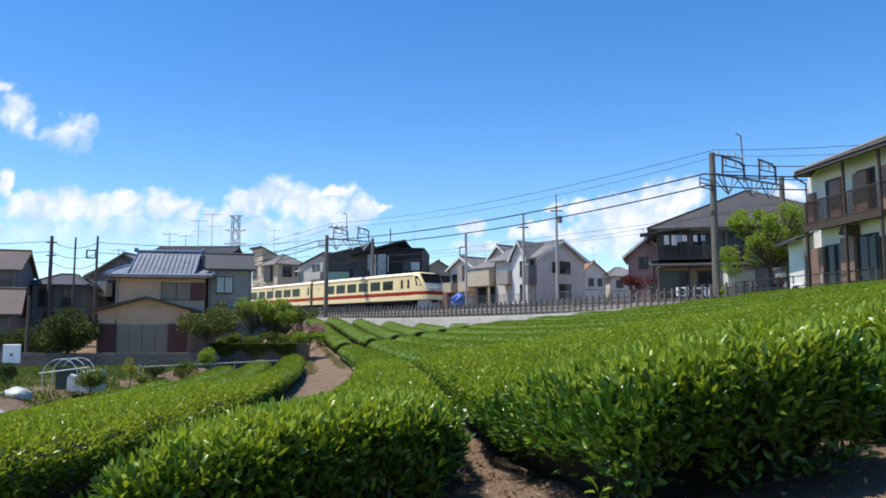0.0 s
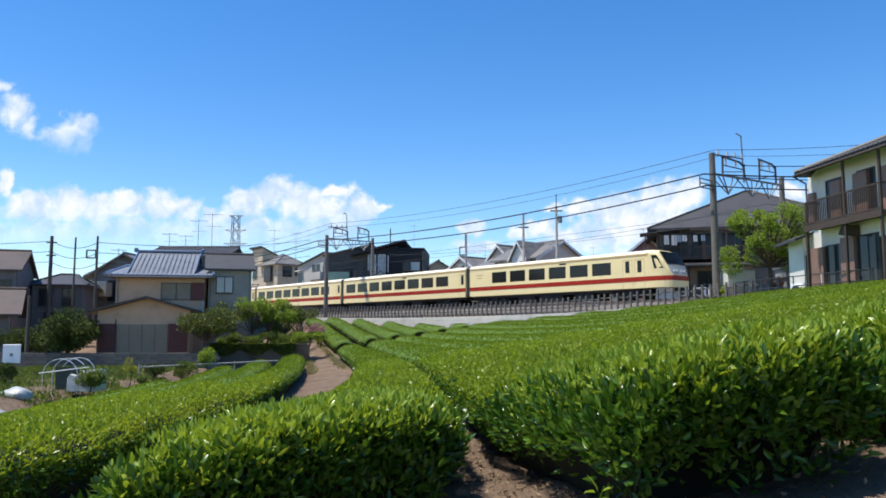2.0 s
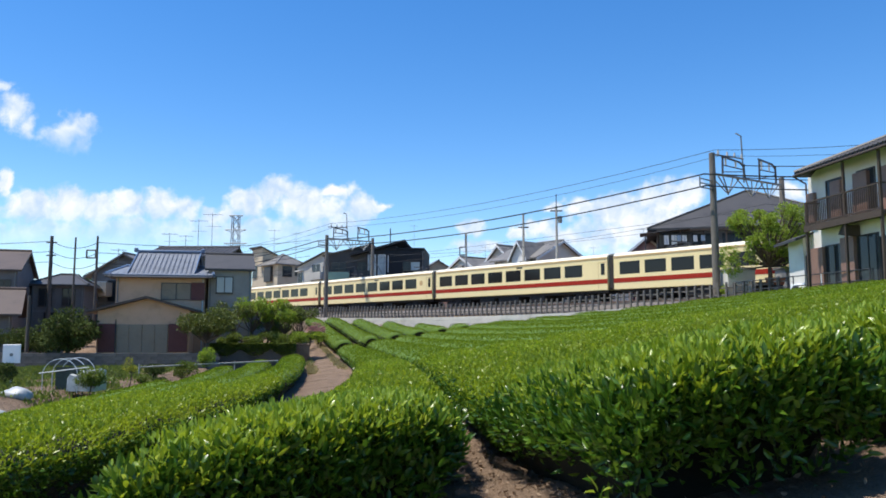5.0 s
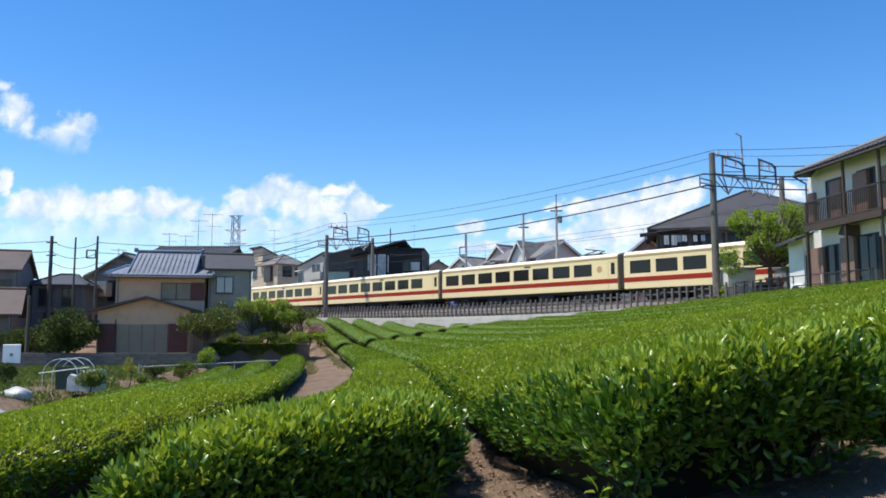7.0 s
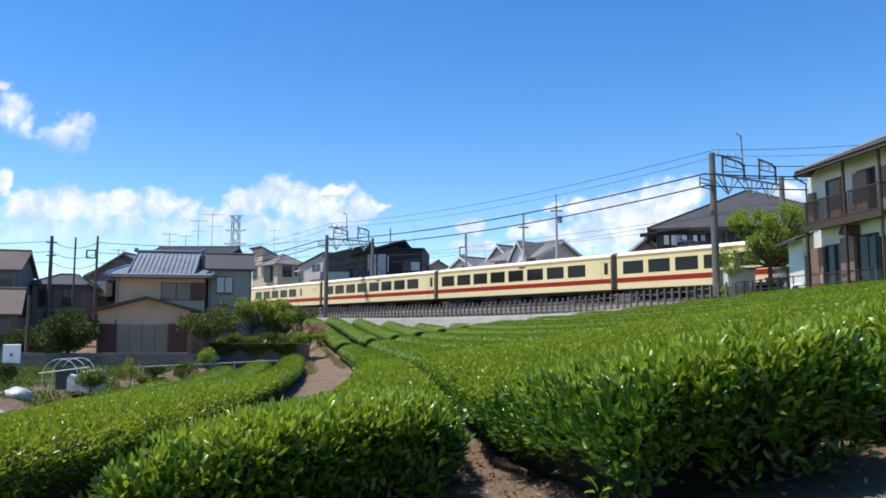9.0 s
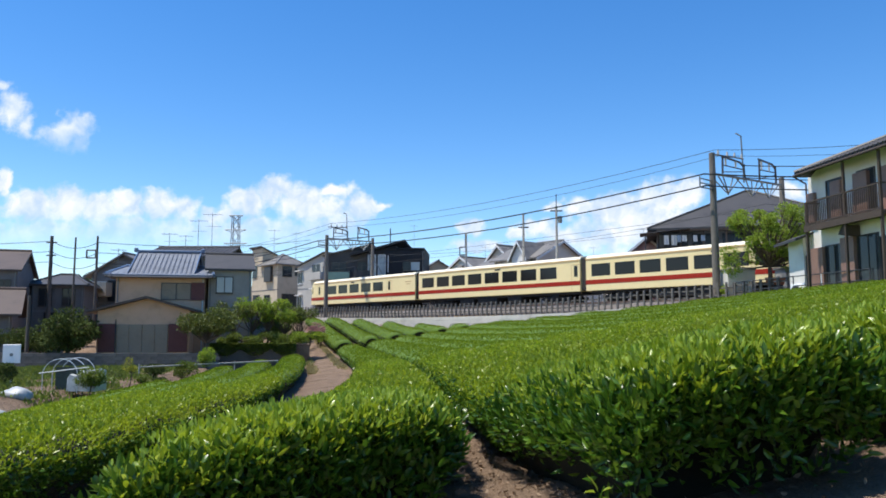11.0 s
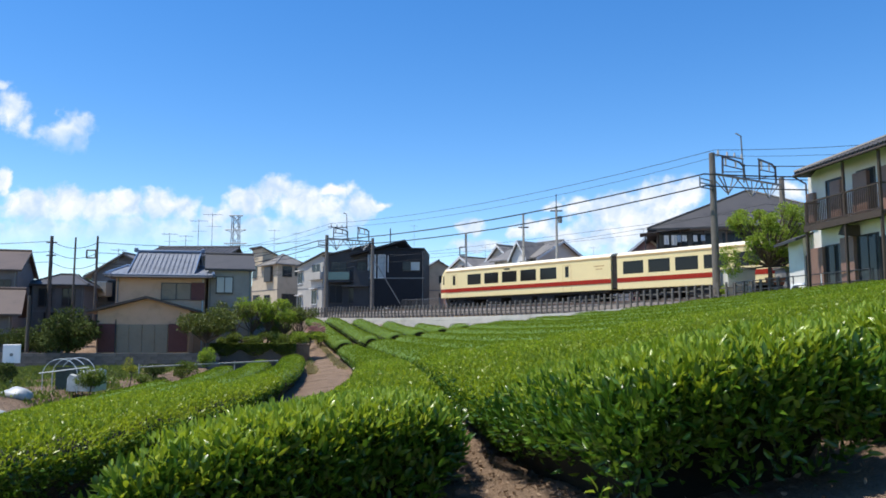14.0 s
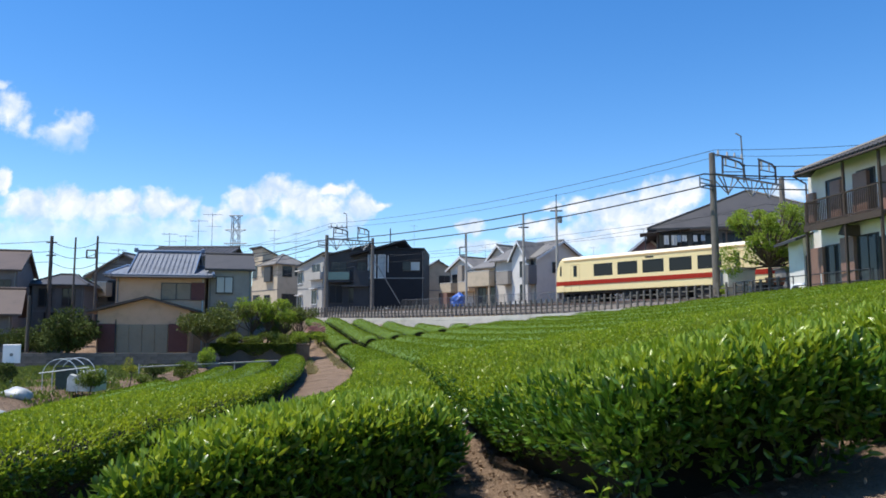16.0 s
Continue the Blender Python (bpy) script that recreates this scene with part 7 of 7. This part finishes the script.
    for x, h in ((-6.6, 0.75), (-6.0, 0.95), (-5.5, 0.7)):
        sk = thing("sack", "white woven sack standing beside the track", "sack", Matrix.Translation((x, 84, float(ground_z(x, 84)))), group="white sacks")
        bm = box(B(), -0.27, 0.27, -0.22, 0.22, 0, h, 0.09)
        for v in bm.verts:
            v.co += Vector((noise.noise(v.co * 3 + Vector((x, 0, 0))), noise.noise(v.co * 3 + Vector((0, x, 0))), noise.noise(v.co * 2 + Vector((0, 0, x))))) * 0.09
        part("bag", bm, M_SHEET, sk)
    ac = thing("air_conditioner", "white outdoor air-conditioner unit", "air conditioner", Matrix.Translation((17.5, 57, 2.6)), group="outdoor units")
    part("casing", box(B(), -0.42, 0.42, -0.16, 0.16, 0, 0.65, 0.02), M_SIGN, ac)
    part("fan_grille", rod(B(), (-0.1, -0.163, 0.33), (-0.1, -0.175, 0.33), 0.25, n=18), M_STEEL_D, ac)
    for x in (18.9, 20.0):
        copy_thing(ac, Matrix.Translation((x, 57.4, 2.6)))
    # washing on the balcony of the dark house
    for i, (x, w, hh, m) in enumerate(((17.35, 0.35, 0.75, M_CLOTH), (17.95, 0.4, 0.8, M_CLOTH), (18.35, 0.3, 0.55, M_CLOTH_B), (18.75, 0.35, 0.5, M_CLOTH), (19.6, 0.3, 0.5, M_CLOTH), (20.2, 0.3, 0.45, M_CLOTH_B))):
        c = thing("laundry", "washing hung to dry on the balcony", "laundry", Matrix.Translation((x, 60.2, 7.5)), group="washing on the line")
        bm = B()
        n = 7
        topv = [bm.verts.new((-w / 2 + w * k / (n - 1), 0.03 * math.sin(k * 1.8), 0)) for k in range(n)]
        lowv = [bm.verts.new((v.co.x * 1.05, v.co.y * 2 - 0.02, -hh)) for v in topv]
        for k in range(n - 1):
            bm.faces.new((topv[k], topv[k + 1], lowv[k + 1], lowv[k]))
        bmesh.ops.solidify(bm, geom=bm.faces[:], thickness=0.02)
        part("cloth", bm, m, c)
        part("hanger", rod(B(), (0, 0, 0), (0, 0, 0.12), 0.01, n=5), M_STEEL_D, c)
    wire("washing_line", [(16.9, 60.2, 7.62), (21.0, 60.2, 7.62)], 0.012, label="thin washing line on the balcony")


def line_wall(pts, z0, z1, t, rise=0.5):
    bm = B()
    (ax, ay), (bx, by) = pts
    d = Vector((by - ay, ax - bx)).normalized() * t / 2
    slab(bm, [(ax - d.x, ay - d.y, z1), (bx - d.x, by - d.y, z1 + rise), (bx + d.x, by + d.y, z1 + rise), (ax + d.x, ay + d.y, z1)], z1 - z0)
    return bm


def build_sprig():
    """A stray tea shoot low at the corner of the hedge."""
    s = thing("tea_shoot", "stray tea shoot with four pale leaves", "plant", Matrix.Translation((0.62, 3.2, -0.78)))
    part("stem", rod(rod(B(), (0.02, 0.12, -0.05), (0.0, 0, 0.1), 0.004, n=5), (0, 0, 0.1), (0.02, -0.02, 0.17), 0.003, n=5), M_TEA_SIDE, s)
    for i, (dx, dz, ln) in enumerate(((-0.5, 1.0, 0.075), (0.8, 0.5, 0.065), (-1.0, 0.25, 0.06), (0.1, -0.8, 0.05))):
        leaf_mesh("leaf", np.array([[0.03 * dx, -0.02, 0.14 + 0.03 * dz]]), np.array([[dx, -0.3, dz]]), ln, 0.03, M_TEA_TOP, s, 0.05)


def build_litter():
    """Clods, twigs and dead leaves on the soil between the rows."""
    n = 5200
    y = 2.6 + 22 * rng.random(n) ** 2.2
    x = np.where(rng.random(n) < 0.6, rng.uniform(-0.15, 0.9, n), rng.uniform(-3.5, -1.3, n)) + bend(y)
    x = np.where((y < 4.5) & (rng.random(n) < 0.3), rng.uniform(0.5, 4, n), x)
    p = np.stack([x, y, ground_z(x, y) + 0.03 * np.sin(x * 2.1 + y) * np.sin(y * 1.7) + 0.012], 1)
    base = thing("soil_litter", "scattered dead leaves and crumbs of dry soil", "litter", kind="stuff")
    flat = np.stack([rng.normal(0, 1, n), rng.normal(0, 1, n), rng.normal(0, 0.25, n)], 1)
    a = rng.random(n) < 0.55
    leaf_mesh("clods", p[a], flat[a], 0.017, 0.015, M_SOIL, base, 0.3, fold=0.6)
    leaf_mesh("dead_leaves", p[~a], flat[~a], 0.05, 0.022, M_DEAD, base, 0.3)


build_ground()
build_track()
build_far_fence()
build_train()
build_overhead()
build_pylon()
build_clouds()
build_houses()
build_far_village()
build_right_house()
build_yard()
build_plants()
build_tea()
build_litter()
build_sprig()
build_fence()


# ---- what moves ----
def motions():
    # seconds and the place along the line of the first coupling
    run = ((0.0, 41.75), (0.5, 34.95), (1.0, 28.3), (1.5, 21.77), (2.0, 15.4), (2.75, 6.2), (3.5, -2.8), (5.0, -20.0), (7.0, -40.9), (8.0, -50.8), (9.0, -60.3), (10.2, -70.75), (11.3, -79.9), (12.0, -85.4), (12.5, -89.25),
           (13.0, -93.0), (13.5, -96.65), (14.0, -100.3), (14.5, -103.85), (15.0, -107.35), (15.5, -110.8), (16.0, -114.2))
    for i, car in enumerate(COACHES):
        rows = []
        for t, s in run:
            p = on_line(s + 20 * (i - 0.5), 1.4, RAIL_Z)
            rows.append((t, pose(p.x, p.y, p.z, 0, 0, HEADING)))
        walk(car, rows)
    for ob, at, drift in CLOUDS:
        walk(ob, [(0.0, Matrix.Translation(at)), (16.0, Matrix.Translation(at + drift))])


motions()
